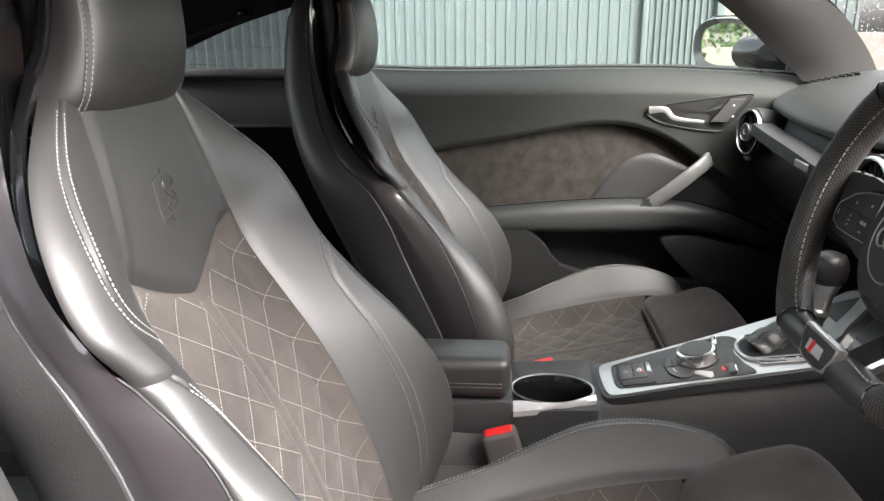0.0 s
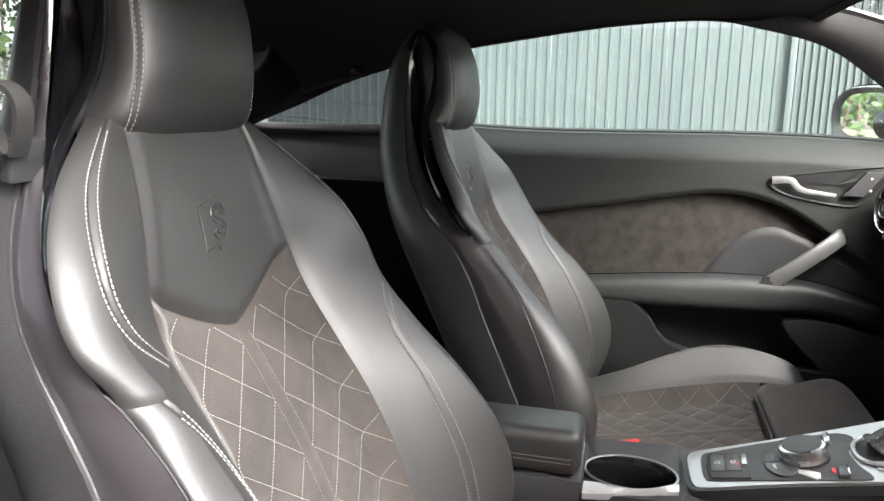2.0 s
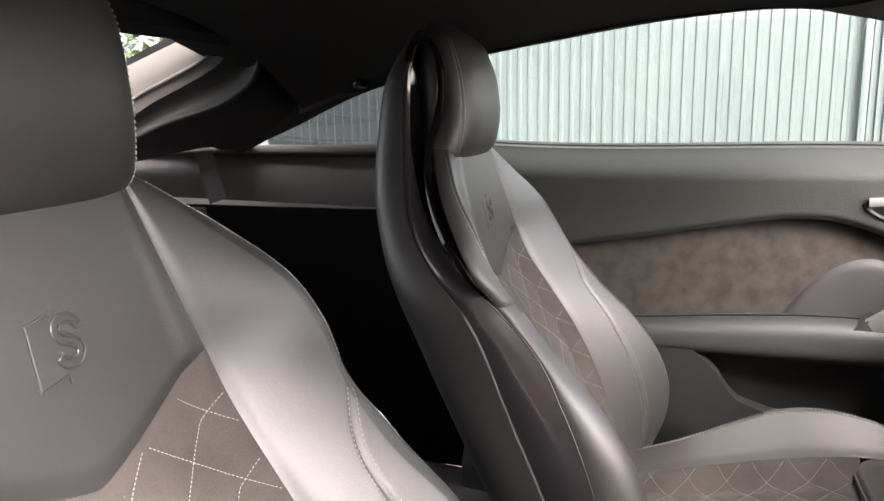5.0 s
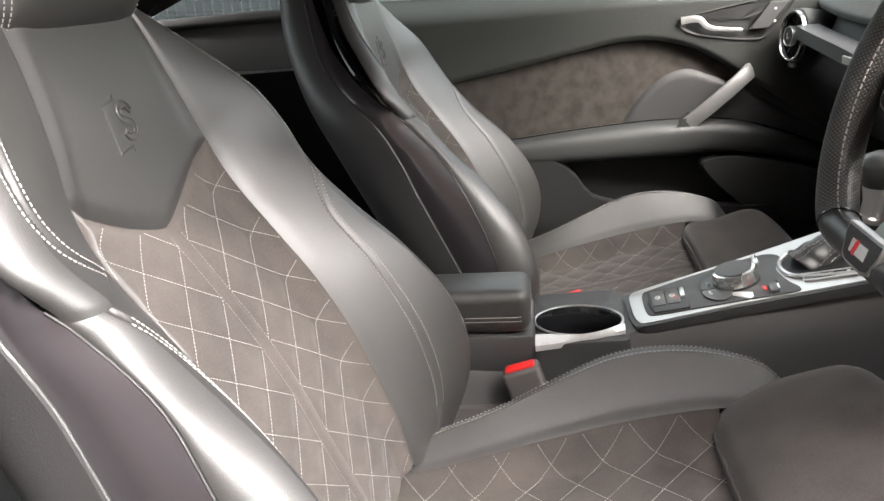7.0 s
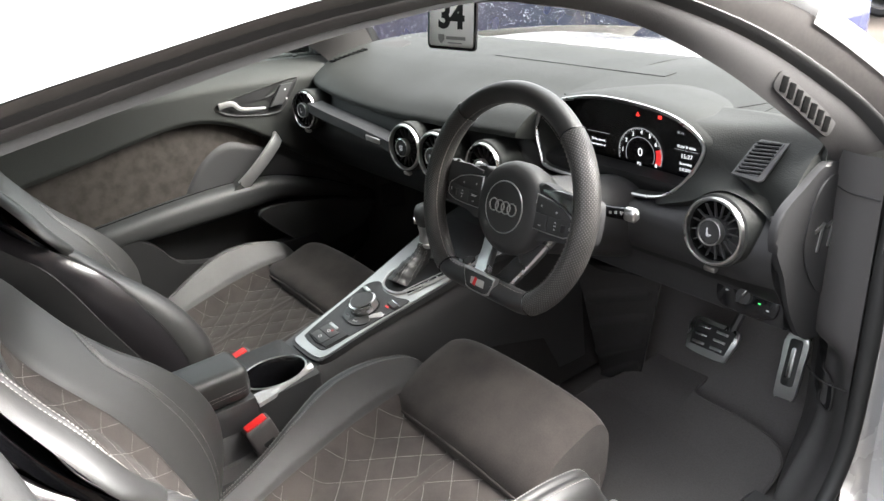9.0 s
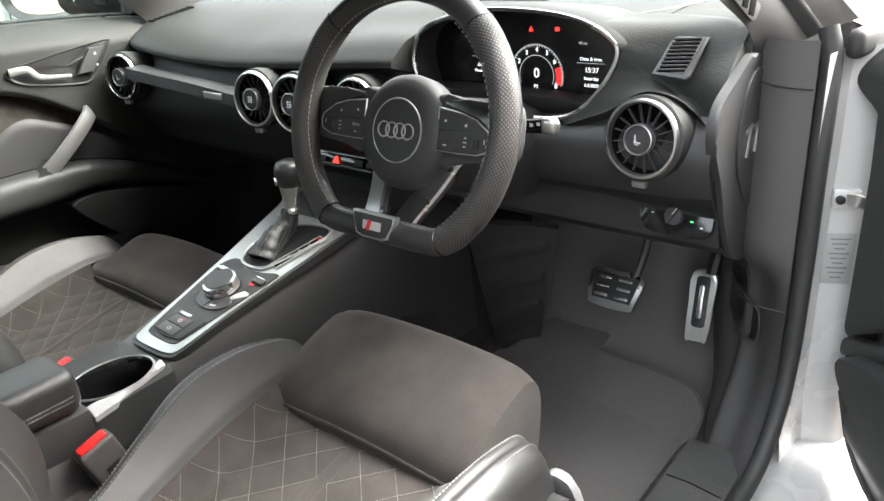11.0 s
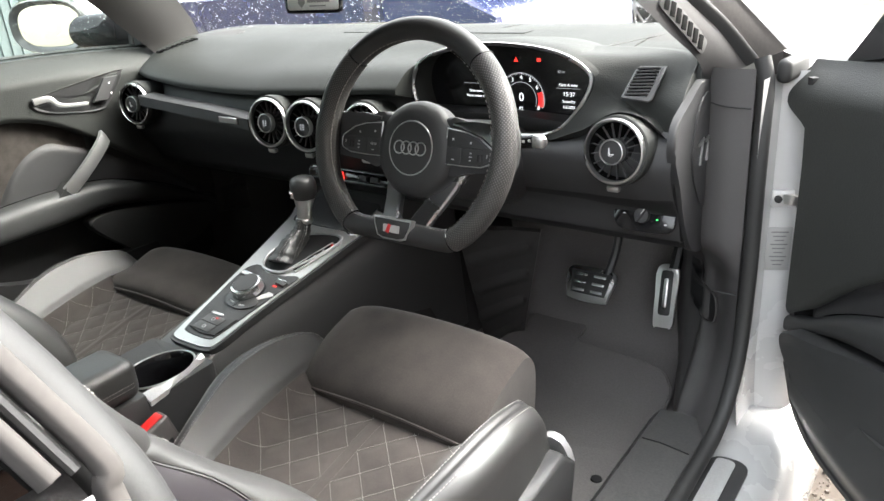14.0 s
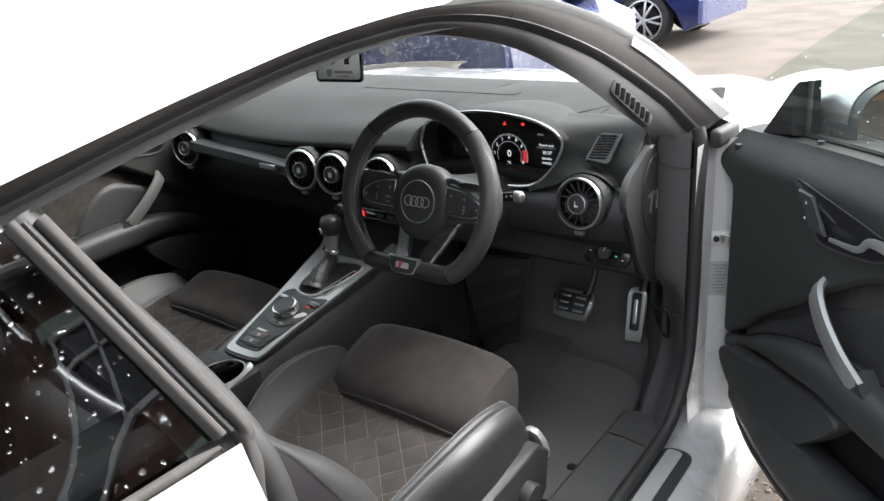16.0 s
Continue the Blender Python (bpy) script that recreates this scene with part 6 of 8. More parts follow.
for k, quad in enumerate((((-0.015, 0.0235), (0.031, 0.0215), (0.034, 0.0395), (-0.012, 0.0415)), ((-0.012, 0.0430), (0.034, 0.0410), (0.038, 0.0590), (-0.009, 0.0610)))):
    bt = part("console_button", plate(quad, CM @ pose(0, 0, 0.0105), 0.0018, 0.0007), CONSOLE, blk, "flat dark console button")
    mx, my = sum(q[0] for q in quad) / 4, sum(q[1] for q in quad) / 4
    part("symbol", tube([CM @ Vector((mx + 0.0036 * math.cos(i * math.pi / 8), my + 0.0030 * math.sin(i * math.pi / 8), 0.0124)) for i in range(16)], 0.0005, 5, closed=True), WHITE_PRINT, bt)
    if k:
        part("button_lamp", place(box((mx + 0.006, my + 0.004, 0.0124), (0.005, 0.0022, 0.0006), (0, 0, 0), 0), CM), LAMP_RED, bt, smooth=False)
part("button_tab", plate([(-0.008, 0.0625), (0.022, 0.0610), (0.023, 0.0672), (-0.007, 0.0688)], CM @ pose(0, 0, 0.0105), 0.0025, 0.0008), ALU_SATIN, blk, "small chrome tab")
KX, KY = 0.014, 0.136
mp = part("menu_pad", plate(spline([(-0.020, 0.122), (-0.012, 0.101), (0.008, 0.091), (0.036, 0.090), (0.056, 0.101), (0.060, 0.114), (0.046, 0.124), (0.010, 0.130)], 50, True), CM @ pose(0, 0, 0.006), 0.0050, 0.0015), CONSOLE, cons, "menu button block round the rotary control")
part("pad_gap", place(box((0.0205, 0.098, 0.0112), (0.0010, 0.017, 0.0006), (0, 0, -8), 0), CM), SHADE_BLACK, mp, smooth=False)
text("MENU", 0.0048, CM @ pose(0.006, 0.1005, 0.0112, 0, 0, -8), WHITE_PRINT, mp)
text("BACK", 0.0048, CM @ pose(0.034, 0.0985, 0.0112, 0, 0, 8), WHITE_PRINT, mp)
knob = part("rotary_knob", lathe([(0.0285, 0.0), (0.0285, 0.016), (0.0275, 0.0215), (0.0245, 0.0225), (0.001, 0.0222)], CM @ pose(KX, KY, 0.006), 56), ALU, cons, "ribbed aluminium rotary control")
part("knob_pad", lathe([(0.0240, 0.0), (0.0238, 0.0236), (0.001, 0.0240)], CM @ pose(KX, KY, 0.006), 48), HARD, knob, "black touch pad")
part("knob_step", lathe([(0.031, 0.0), (0.030, 0.006), (0.001, 0.007)], CM @ pose(KX, KY, 0.005), 48), DARK, knob)
for a, b, w, h, mt in ((-0.029, 0.171, 0.028, 0.006, ALU_SATIN), (0.064, 0.1715, 0.026, 0.011, CONSOLE)):
    tg = part("toggle", place(box((a, b, 0.0115), (w, h, 0.005), (0, 0, -6), 0.0015), CM), mt, cons, "small console toggle")
    part("toggle_edge", place(box((a, b + h / 2, 0.0135), (w * 0.96, 0.0022, 0.0030), (0, 0, -6), 0.0005), CM), CHROME, tg, "chrome edge")
part("palm_rest", plate([(0.040, 0.121), (0.052, 0.123), (0.0724, 0.1400), (0.0690, 0.1450), (0.0562, 0.1469), (0.046, 0.134)], CM @ pose(0, 0, 0.006), 0.0030, 0.001), SILVER, cons, "bright wedge beside the rotary control")
part("toggle_lamp", place(box((0.054, 0.1625, 0.0092), (0.009, 0.0030, 0.001), (0, 0, 0), 0), CM), LAMP_RED, cons, smooth=False)
gs = spline([(-0.032, 0.225), (-0.012, 0.200), (0.026, 0.196), (0.052, 0.215), (0.082, 0.285), (0.086, 0.315), (0.066, 0.328), (0.020, 0.322), (-0.020, 0.300), (-0.034, 0.262)], 64, True)
part("gear_surround", tube([CM @ Vector((x, y, 0.009)) for x, y in gs], 0.0032, 8, closed=True), ALU_BRIGHT, cons, "chrome gear lever surround")
part("gear_well", plate(gs, CM @ pose(0, 0, 0.0035), 0.0045, 0.0), DARK, cons, "dark well round the gear lever")
sp = part("shift_strip", plate([(0.046, 0.214), (0.060, 0.212), (0.086, 0.298), (0.074, 0.302)], CM @ pose(0, 0, 0.007), 0.003, 0.0008), BLACKGLOSS, cons, "shift position strip")
for k, ch in enumerate("SDNRP"):
    text(ch, 0.0068, CM @ pose(0.0560 + 0.0058 * k, 0.222 + 0.0185 * k, 0.0104, 0, 0, -18), LAMP_RED if ch == "P" else WHITE_PRINT, sp)
part("strip_frame", tube([CM @ Vector((x, y, 0.009)) for x, y in ((0.044, 0.211), (0.062, 0.209), (0.089, 0.299), (0.073, 0.305))], 0.0016, 6, closed=True), ALU_BRIGHT, sp)
part("console_button", lathe([(0.011, 0.0), (0.011, 0.004), (0.001, 0.0045)], CM @ pose(0.088, 0.350, 0.006), 28), HARD, cons, "round start button")
part("button_ring", tube([CM @ Vector((0.088 + 0.0125 * math.cos(k * math.pi / 16), 0.350 + 0.0125 * math.sin(k * math.pi / 16), 0.0085)) for k in range(32)], 0.0014, 6, closed=True), CHROME, cons)
part("front_tray", plate(rounded(0.17, 0.10, 0.015), CM @ pose(0.004, 0.395, 0.0035), 0.005, 0.001), HARD, cons, "dark tray before the gear lever")
gear = thing("gear_lever", (0.016, 0.476, 0.62), "black leather gear lever with aluminium collar and stitched gaiter", "gear lever")
gl = spline([(0.016, 0.476, 0.616), (0.014, 0.492, 0.636), (0.012, 0.514, 0.652), (0.011, 0.530, 0.668), (0.012, 0.539, 0.688)], 20)
rings = []
for i, (p0, t, sd, u) in enumerate(frames(gl)):
    r = 0.0150 + 0.024 * (1 - i / 20) ** 1.8
    rings.append([p0 + (sd * math.cos(k * math.pi / 14) * 0.85 + u * math.sin(k * math.pi / 14) * 1.15) * (r * (1 + 0.035 * math.sin(k * 2.2) * math.sin(i * 0.9) + 0.05 * math.sin(i * 2.1))) for k in range(28)])
gaiter = part("gaiter", loft(rings), LEATHER_SMOOTH, gear, "creased black leather gaiter", angle=70)
toward = max(range(28), key=lambda k: (rings[4][k] - gl[4]).normalized().dot(Vector((0.62, -0.78, 0.1))))
part("gaiter_stitching", dashes([[r[(toward + k) % 28] for r in rings] for k in (-3, -2, 1, 2)], lambda p: Vector((0.4, -0.8, 0.3)).normalized(), 0.0040, 0.0022, 0.0006, 0.0006), THREAD, gaiter, kind="stuff")
part("collar", lathe([(0.0140, 0.0), (0.0165, 0.003), (0.0165, 0.008), (0.0140, 0.011), (0.0145, 0.028), (0.0185, 0.044), (0.0215, 0.054)], axes((0.012, 0.539, 0.682), (1, 0, 0), (0.08, 0.10, 1)), 28), ALU_SATIN, gear, "aluminium collar")
part("knob", lathe([(0.0215, -0.001), (0.0245, 0.006), (0.0255, 0.018), (0.0250, 0.027), (0.0215, 0.036), (0.012, 0.041), (0.001, 0.0425)], axes((0.017, 0.545, 0.734), (1, 0, 0), (0.05, -0.05, 1)), 32), LEATHER_SMOOTH, gear, "rounded black gear knob", angle=60)
part("knob_button", box((0.002, 0.5265, 0.742), (0.024, 0.010, 0.014), (0, 0, -32), 0.003), CHROME, gear, "chrome release button")

arm = part("armrest", box((0.060, -0.020, 0.606), (0.086, 0.240, 0.062), (0, 0, 0), 0.016, 4), LEATHER, cons, "black leather armrest with white stitching")
row = [Vector((x, 0.1002, 0.602)) for x in np.linspace(0.030, 0.090, 12)] + [Vector((0.1034, y, 0.602)) for y in np.linspace(0.085, -0.13, 30)]
row2 = [p + Vector((0, 0, -0.006)) for p in row]
part("armrest_stitching", dashes([row, row2], lambda p: Vector((0.8, 0.6, 0)), 0.0034, 0.0014, 0.0006, 0.0004), THREAD, arm, kind="stuff")
part("armrest_box", box((0.040, -0.020, 0.546), (0.124, 0.246, 0.056), (0, 0, 0), 0.006), HARD, cons, "dark box under the armrest")
CUP = Matrix.Translation((0.040, 0.163, 0.549))
cup_ring = lambda r, h: [CUP @ Vector((r * 0.98 * math.cos(t * math.pi / 32), r * 1.26 * math.sin(t * math.pi / 32), h)) for t in range(64)]
part("cup_holder", loft([cup_ring(r, h) for r, h in ((0.0475, 0.014), (0.0465, 0.017), (0.0445, 0.014), (0.042, -0.030), (0.038, -0.058), (0.001, -0.060))], cap=False), BLACKGLOSS, cons, "deep black cup holder")
part("cup_ring", tube(cup_ring(0.0480, 0.0165), 0.0018, 8, closed=True), ALU_SATIN, cons, "aluminium cup holder ring")
deck_o = []
for t in range(64):
    c, q = math.cos(t * math.pi / 32), math.sin(t * math.pi / 32)
    k = min(0.074 / max(1e-6, abs(c)), 0.0655 / max(1e-6, abs(q)))
    deck_o.append(Vector((min(0.100, max(-0.072, 0.016 + (c * k) * 1.22)), 0.162 + q * k, 0.556 + 0.004 * q)))
part("cup_deck", loft([[p + Vector((0, 0, -0.08)) for p in deck_o], deck_o, [p.lerp(r, 0.06) + Vector((0, 0, 0.004)) for p, r in zip(deck_o, cup_ring(0.0475, 0.012))], cup_ring(0.0475, 0.013)], cap=False), HARD, cons, "dark deck round the cup holder", angle=50)
strip = []
for t in range(25):
    f = t / 24
    y = 0.104 + 0.119 * f
    e = 1 - ((y - 0.163) / 0.0625) ** 2
    xi = max(0.078 + 0.004 * f, 0.040 + 0.0475 * math.sqrt(max(0.0, e)) + 0.002) - 0.014 * smooth01((f - 0.75) / 0.25)
    xo = max(xi + 0.004, 0.106 - 0.008 * abs(f - 0.25) - 0.020 * f)
    z = 0.5575 + 0.009 * f
    strip.append([Vector((xi, y, z)), Vector((xi, y, z + 0.006)), Vector(((xi + xo) / 2, y, z + 0.0075)), Vector((xo, y, z + 0.002)), Vector((xo, y, z - 0.006))])
part("deck_strip", loft(strip, closed=True), SILVER, cons, "aluminium blade beside the cup holder")

# seat belt buckles
def buckle(c, lean, label, yaw):
    m = pose(*c, lean, 0, yaw)
    b = thing("belt_buckle", c, label, "seat belt buckle", "belt buckles")
    part("buckle_body", place(box((0, 0, 0), (0.028, 0.050, 0.080), (0, 0, 0), 0.006, 3), m), BUCKLE, b)
    part("release_button", place(box((0, 0, 0.036), (0.018, 0.040, 0.014), (0, 0, 0), 0.003), m), RED, b, "red release button")
    part("buckle_label", place(box((0.0143, 0.002, -0.006), (0.0008, 0.020, 0.018), (0, 0, 0), 0), m), DARK, b, smooth=False)
    part("buckle_stalk", place(box((0, 0, -0.085), (0.012, 0.028, 0.10), (0, 0, 0), 0.003), m), DARK, b)


buckle((0.124, 0.094, 0.502), 16, "black seat belt buckle with red button, by the console", 0)
buckle((-0.128, 0.165, 0.490), 14, "black seat belt buckle with red button, by the passenger seat", 0)

# pedals and footwell
pedals = thing("foot_pedals", (0.46, 0.98, 0.40), "brushed steel foot pedals with black rubber inserts", "pedals")
BM = axes((0.424, 0.938, 0.466), (1, 0, 0), (0.05, -0.80, 0.60))
bp = part("brake_pedal", plate(spline([(-0.052, 0.030), (0.0, 0.036), (0.052, 0.030), (0.046, -0.026), (0.040, -0.034), (0.0, -0.037), (-0.036, -0.034), (-0.044, -0.026)], 50, True), BM, 0.008, 0.003), ALU, pedals, "steel brake pedal")
part("pedal_rubber", plate([(-0.045, 0.028), (0.045, 0.028), (0.039, -0.022), (-0.037, -0.022)], BM @ pose(0, 0, 0.0075), 0.0025, 0.001), RUBBER, bp)
for k in range(3):
    for sx in (-1, 1):
        part("pedal_stud", place(box((sx * 0.020, 0.019 - 0.017 * k, 0.011), (0.026, 0.0055, 0.004), (0, 0, 0), 0.001), BM), ALU, bp)
part("pedal_arm", tube(spline([(0.455, 0.955, 0.485), (0.465, 0.985, 0.56), (0.470, 0.99, 0.70)], 10), 0.009, 8), HARD, pedals)
AM = axes((0.579, 0.968, 0.461), (1, 0.02, 0.06), (0.03, -0.93, 0.37))
ap = part("accelerator", plate(spline([(-0.020, 0.060), (0.020, 0.060), (0.0215, 0.0), (0.019, -0.058), (0.012, -0.063), (-0.014, -0.063), (-0.020, -0.058), (-0.0215, 0.0)], 50, True), AM, 0.008, 0.003), ALU, pedals, "steel accelerator pedal")
part("pedal_rubber", plate(rounded(0.024, 0.092, 0.006), AM @ pose(0, 0.008, 0.0075), 0.0025, 0.001), RUBBER, ap)
part("pedal_stud", plate(rounded(0.0085, 0.060, 0.004), AM @ pose(0, 0.008, 0.0095), 0.003, 0.001), ALU, ap)
part("pedal_arm", tube([(0.585, 0.99, 0.515), (0.590, 1.03, 0.60), (0.59, 1.04, 0.70)], 0.012, 8), DARK, pedals)
FOOT_EDGE = material("pale_grey_edge", (0.12, 0.115, 0.11), 0.5)
fr = thing("footrest", (0.27, 0.90, 0.30), "black ribbed rubber footrest panel beside the tunnel", "footrest")
fq = [Vector((0.185, 0.800, 0.620)), Vector((0.345, 0.872, 0.605)), Vector((0.262, 0.925, 0.310)), Vector((0.185, 0.885, 0.300))]
def frs(u, v):
    p = fq[0].lerp(fq[1], v).lerp(fq[3].lerp(fq[2], v), u)
    return p + Vector((0.3, -0.95, 0)) * (0.006 * max(0.0, math.sin(26 * u + 5 * v)) ** 2 * (1 if 0.06 < v < 0.88 else 0))
part("footrest_pad", grid(frs, 80, 24, -0.012), PILLAR, fr)
# edge line, paler than the pad
part("footrest_edge", tube([frs(i / 20, 1.0) for i in range(21)], 0.0018, 6), FOOT_EDGE, fr)
mat_o = spline([(0.20, 0.46), (0.205, 0.80), (0.235, 0.865), (0.258, 0.93), (0.262, 0.99), (0.285, 1.015), (0.350, 1.010), (0.390, 0.985), (0.398, 0.932), (0.430, 0.921), (0.52, 0.917), (0.585, 0.908), (0.622, 0.880), (0.640, 0.82), (0.635, 0.56), (0.60, 0.46)], 120, True)
fm = thing("floor_mat", (0.42, 0.7, 0.283), "charcoal carpet floor mat with sewn edge", "floor mat")
def floor_z(y):
    return 0.284 + 0.045 * smooth01((y - 0.74) / 0.22)
bm = bmesh.new()
loft([[Vector((0.42 + (x - 0.42) * k, 0.70 + (y - 0.70) * k, floor_z(0.70 + (y - 0.70) * k) + h)) for x, y in mat_o] for k, h in ((1.0, 0.000), (1.0, 0.005), (0.985, 0.008), (0.9, 0.007), (0.6, 0.007), (0.3, 0.007), (0.05, 0.007))], bm=bm)
part("mat_carpet", bm, CARPET, fm)
part("mat_edge", tube([Vector((x, y, floor_z(y) + 0.006)) for x, y in mat_o], 0.0024, 8, closed=True), CARPET, fm)
part("mat_pin", lathe([(0.010, 0.0), (0.009, 0.003), (0.001, 0.0035)], Matrix.Translation((0.608, 0.575, 0.291)), 20), DARK, fm)


# ---- doors ----
RIDGE = [0.05, 0.116, 0.216, 0.315, 0.411, 0.491, 0.559, 0.663, 0.782, 0.932, 1.15]
arch = table(RIDGE, [0.600, 0.652, 0.717, 0.785, 0.842, 0.866, 0.869, 0.854, 0.833, 0.808, 0.770])
arm_top = table([0.0, 0.05, 0.13, 0.227, 0.33, 0.445, 0.65, 0.79, 1.15], [0.545, 0.565, 0.610, 0.653, 0.685, 0.693, 0.684, 0.671, 0.655])
arm_low = table([0.0, 0.03, 0.128, 0.235, 0.357, 0.416, 0.59, 0.79, 1.15], [0.515, 0.530, 0.570, 0.600, 0.620, 0.615, 0.613, 0.613, 0.610])
hump = table([0.06, 0.12, 0.22, 0.32, 0.374, 0.43, 0.485, 0.528, 0.566], [0.596, 0.642, 0.702, 0.762, 0.786, 0.804, 0.786, 0.747, 0.688])
bin_lip = table([0.05, 0.248, 0.45, 0.597, 0.645, 0.675, 0.70, 1.15], [0.500, 0.498, 0.506, 0.522, 0.545, 0.590, 0.612, 0.612])
belt = table([-0.05, 0.3, 1.05, 1.2], [0.958, 0.985, 0.992, 1.0])
door_low = table([0.0, 0.03, 0.08, 0.16, 0.26, 0.40, 0.6, 1.15], [0.440, 0.378, 0.335, 0.312, 0.300, 0.292, 0.285, 0.285])
RECESS = [(0.451, 0.902), (0.418, 0.872), (0.303, 0.853), (0.267, 0.866), (0.222, 0.925), (0.236, 0.936), (0.383, 0.918)]
LOCKS = [(0.311, 0.874), (0.272, 0.925), (0.236, 0.926), (0.274, 0.874)]
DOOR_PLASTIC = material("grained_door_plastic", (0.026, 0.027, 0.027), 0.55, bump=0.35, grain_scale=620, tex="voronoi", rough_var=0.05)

# darker copy of the door plastic, painting shade into the passenger's pocket
DOOR_SHADED = material("shaded_pocket_plastic", (0.010, 0.010, 0.0105), 0.55, bump=0.35, grain_scale=620, tex="voronoi", rough_var=0.05)


def car_door(at, name, label):
    """at(s, d, z): s back from the hinge, d into the cabin, z height."""
    root = thing(name, tuple(at(0.5, 0, 0.30)), label, "car door", kind="structure")
    inward = at(0, 1, 0) - at(0, 0, 0)

    def upper_d(s, z):
        b = belt(s)
        f = (b - z)
        return 0.040 * smooth01(f / 0.055) ** 0.7 - 0.004 * smooth01((f - 0.05) / 0.08)

    def upper(u, v):
        s = -0.03 + 1.17 * v
        front = lambda z: s + (0.048 * (1 - smooth01((z - 0.865) / 0.035))) * (1 - v) ** 6    # the cap overhangs the face
        lo = arch(max(0.05, s)) if s > 0.05 else 0.60 - (0.05 - s) * 0.5
        if u < 0.12:     # edge that turns back under the ridge
            k = u / 0.12
            return at(front(lo), 0.004 + (upper_d(s, lo) - 0.010) * k ** 0.5, lo + 0.004 * (1 - k) - 0.003 * math.sin(math.pi * k))
        k = (u - 0.12) / 0.88
        z = lo + (belt(s) - lo) * k
        return at(front(z), upper_d(s, z) - 0.006 * math.exp(-((z - lo) / 0.006) ** 2), z)

    part("upper_panel", grid(upper, 60, 70), SOFT, root, "grained dark grey upper door panel", angle=60)
    part("door_cap", grid(lambda u, v: at(-0.03 + 1.17 * v, -0.105 * u, belt(-0.03 + 1.17 * v) + 0.004 * math.sin(math.pi * u)), 8, 30), SOFT, root, "grained shoulder along the window")
    part("window_seal", tube([at(0.12 + 1.0 * i / 20, -0.028, belt(0.12 + 1.0 * i / 20) + 0.005) for i in range(21)], 0.005, 6), RUBBER, root)

    def insert(u, v, s0=0.335, s1=1.14):
        s = s0 + (s1 - s0) * v
        lo, hi = arm_top(s) - 0.012, arch(s) + 0.010
        return at(s, 0.004 + 0.004 * math.sin(math.pi * u), lo + (hi - lo) * u)

    part("door_insert", grid(insert, 24, 60), SUEDE_DOOR, root, "mottled grey suede door insert")

    part("insert_front", grid(lambda u, v: insert(u, v, 0.07, 0.336), 12, 16), HARD, root)

    def hump_panel(u, v):
        s = 0.062 + 0.504 * v
        lo, hi = arm_top(s) - 0.010, hump(s)
        e = min((1 - u) * max(0.004, hi - lo), (0.566 - s))
        return at(s, 0.006 + 0.008 * (1 - math.exp(-(e / 0.012) ** 2)), lo + (hi - lo) * u)

    part("speaker_hump", grid(hump_panel, 20, 40), HARD, root, "smooth dark plastic hump before the suede")

    def armrest(u, v):
        s = 0.0 + 1.14 * v
        t, b = arm_top(s), arm_low(s)
        amp = 0.020 + 0.042 * smooth01((s - 0.03) / 0.30)
        a = radians(-90 + 180 * u)
        d = 0.004 + amp * max(0.0, math.cos(a)) ** 0.45
        z = (t + b) / 2 + (t - b) / 2 * math.copysign(abs(math.sin(a)) ** 0.7, math.sin(a))
        return at(s, d, z)

    part("armrest", grid(armrest, 26, 60), DOOR_PLASTIC, root, "padded dark armrest")
    part("armrest_seam", tube([at(s, 0.012 + 0.012 * smooth01((s - 0.03) / 0.3), arm_top(s) + 0.0015) for s in np.linspace(0.06, 1.1, 40)], 0.0012, 5), BLACKGLOSS, root)
    # near-black backing sheets close gaps and paint the shade inside the pocket
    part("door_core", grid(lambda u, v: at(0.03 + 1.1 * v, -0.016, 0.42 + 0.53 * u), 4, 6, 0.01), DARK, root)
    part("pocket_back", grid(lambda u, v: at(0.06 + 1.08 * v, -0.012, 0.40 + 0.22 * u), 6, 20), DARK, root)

    def bin_panel(u, v):
        s = 0.055 + 1.085 * v
        lip, low = bin_lip(s), door_low(s) + 0.012
        if u > 0.90:
            k = (u - 0.90) / 0.10
            return at(s, 0.062 - 0.055 * k, lip - 0.008 * k * k + 0.004 * math.sin(math.pi * k))
        k = u / 0.90
        return at(s, 0.010 + 0.052 * smooth01(k / 0.55) * (0.55 + 0.45 * smooth01((s - 0.05) / 0.25)), low + (lip - low) * k)

    # passenger's pocket has its shade in the colour, the driver's has plain plastic
    part("door_bin", grid(bin_panel, 40, 60), DOOR_SHADED if name == "door_1" else DOOR_PLASTIC, root, "dark door pocket", angle=60)
    sp = spline([(0.040, 0.540), (0.050, 0.500), (0.120, 0.462), (0.255, 0.462), (0.395, 0.585), (0.350, 0.612), (0.235, 0.594), (0.128, 0.564)], 60, True)
    cxs, czs = 0.20, 0.54
    rings = [[at(cxs + (s - cxs) * k, d, czs + (z - czs) * k) for s, z in sp] for k, d in ((1.0, 0.020), (1.0, 0.050), (0.975, 0.055), (0.7, 0.058), (0.35, 0.060), (0.02, 0.060))]
    part("speaker_cover", loft(rings), DOOR_PLASTIC, root, "speaker cover at the foot of the door")
    # grab handle
    h = spline([(0.298, 0.014, 0.792), (0.308, 0.048, 0.787), (0.345, 0.062, 0.758), (0.390, 0.062, 0.720), (0.428, 0.054, 0.688)], 30)
    part("grab_handle", sweep([at(p[0], p[1], p[2]) for p in h], [(-0.016, -0.003), (-0.011, -0.008), (0.011, -0.008), (0.016, -0.003), (0.0145, 0.004), (0.0, 0.0065), (-0.0145, 0.004)], up=tuple(inward)), ALU_BRIGHT, root, "satin aluminium grab handle")
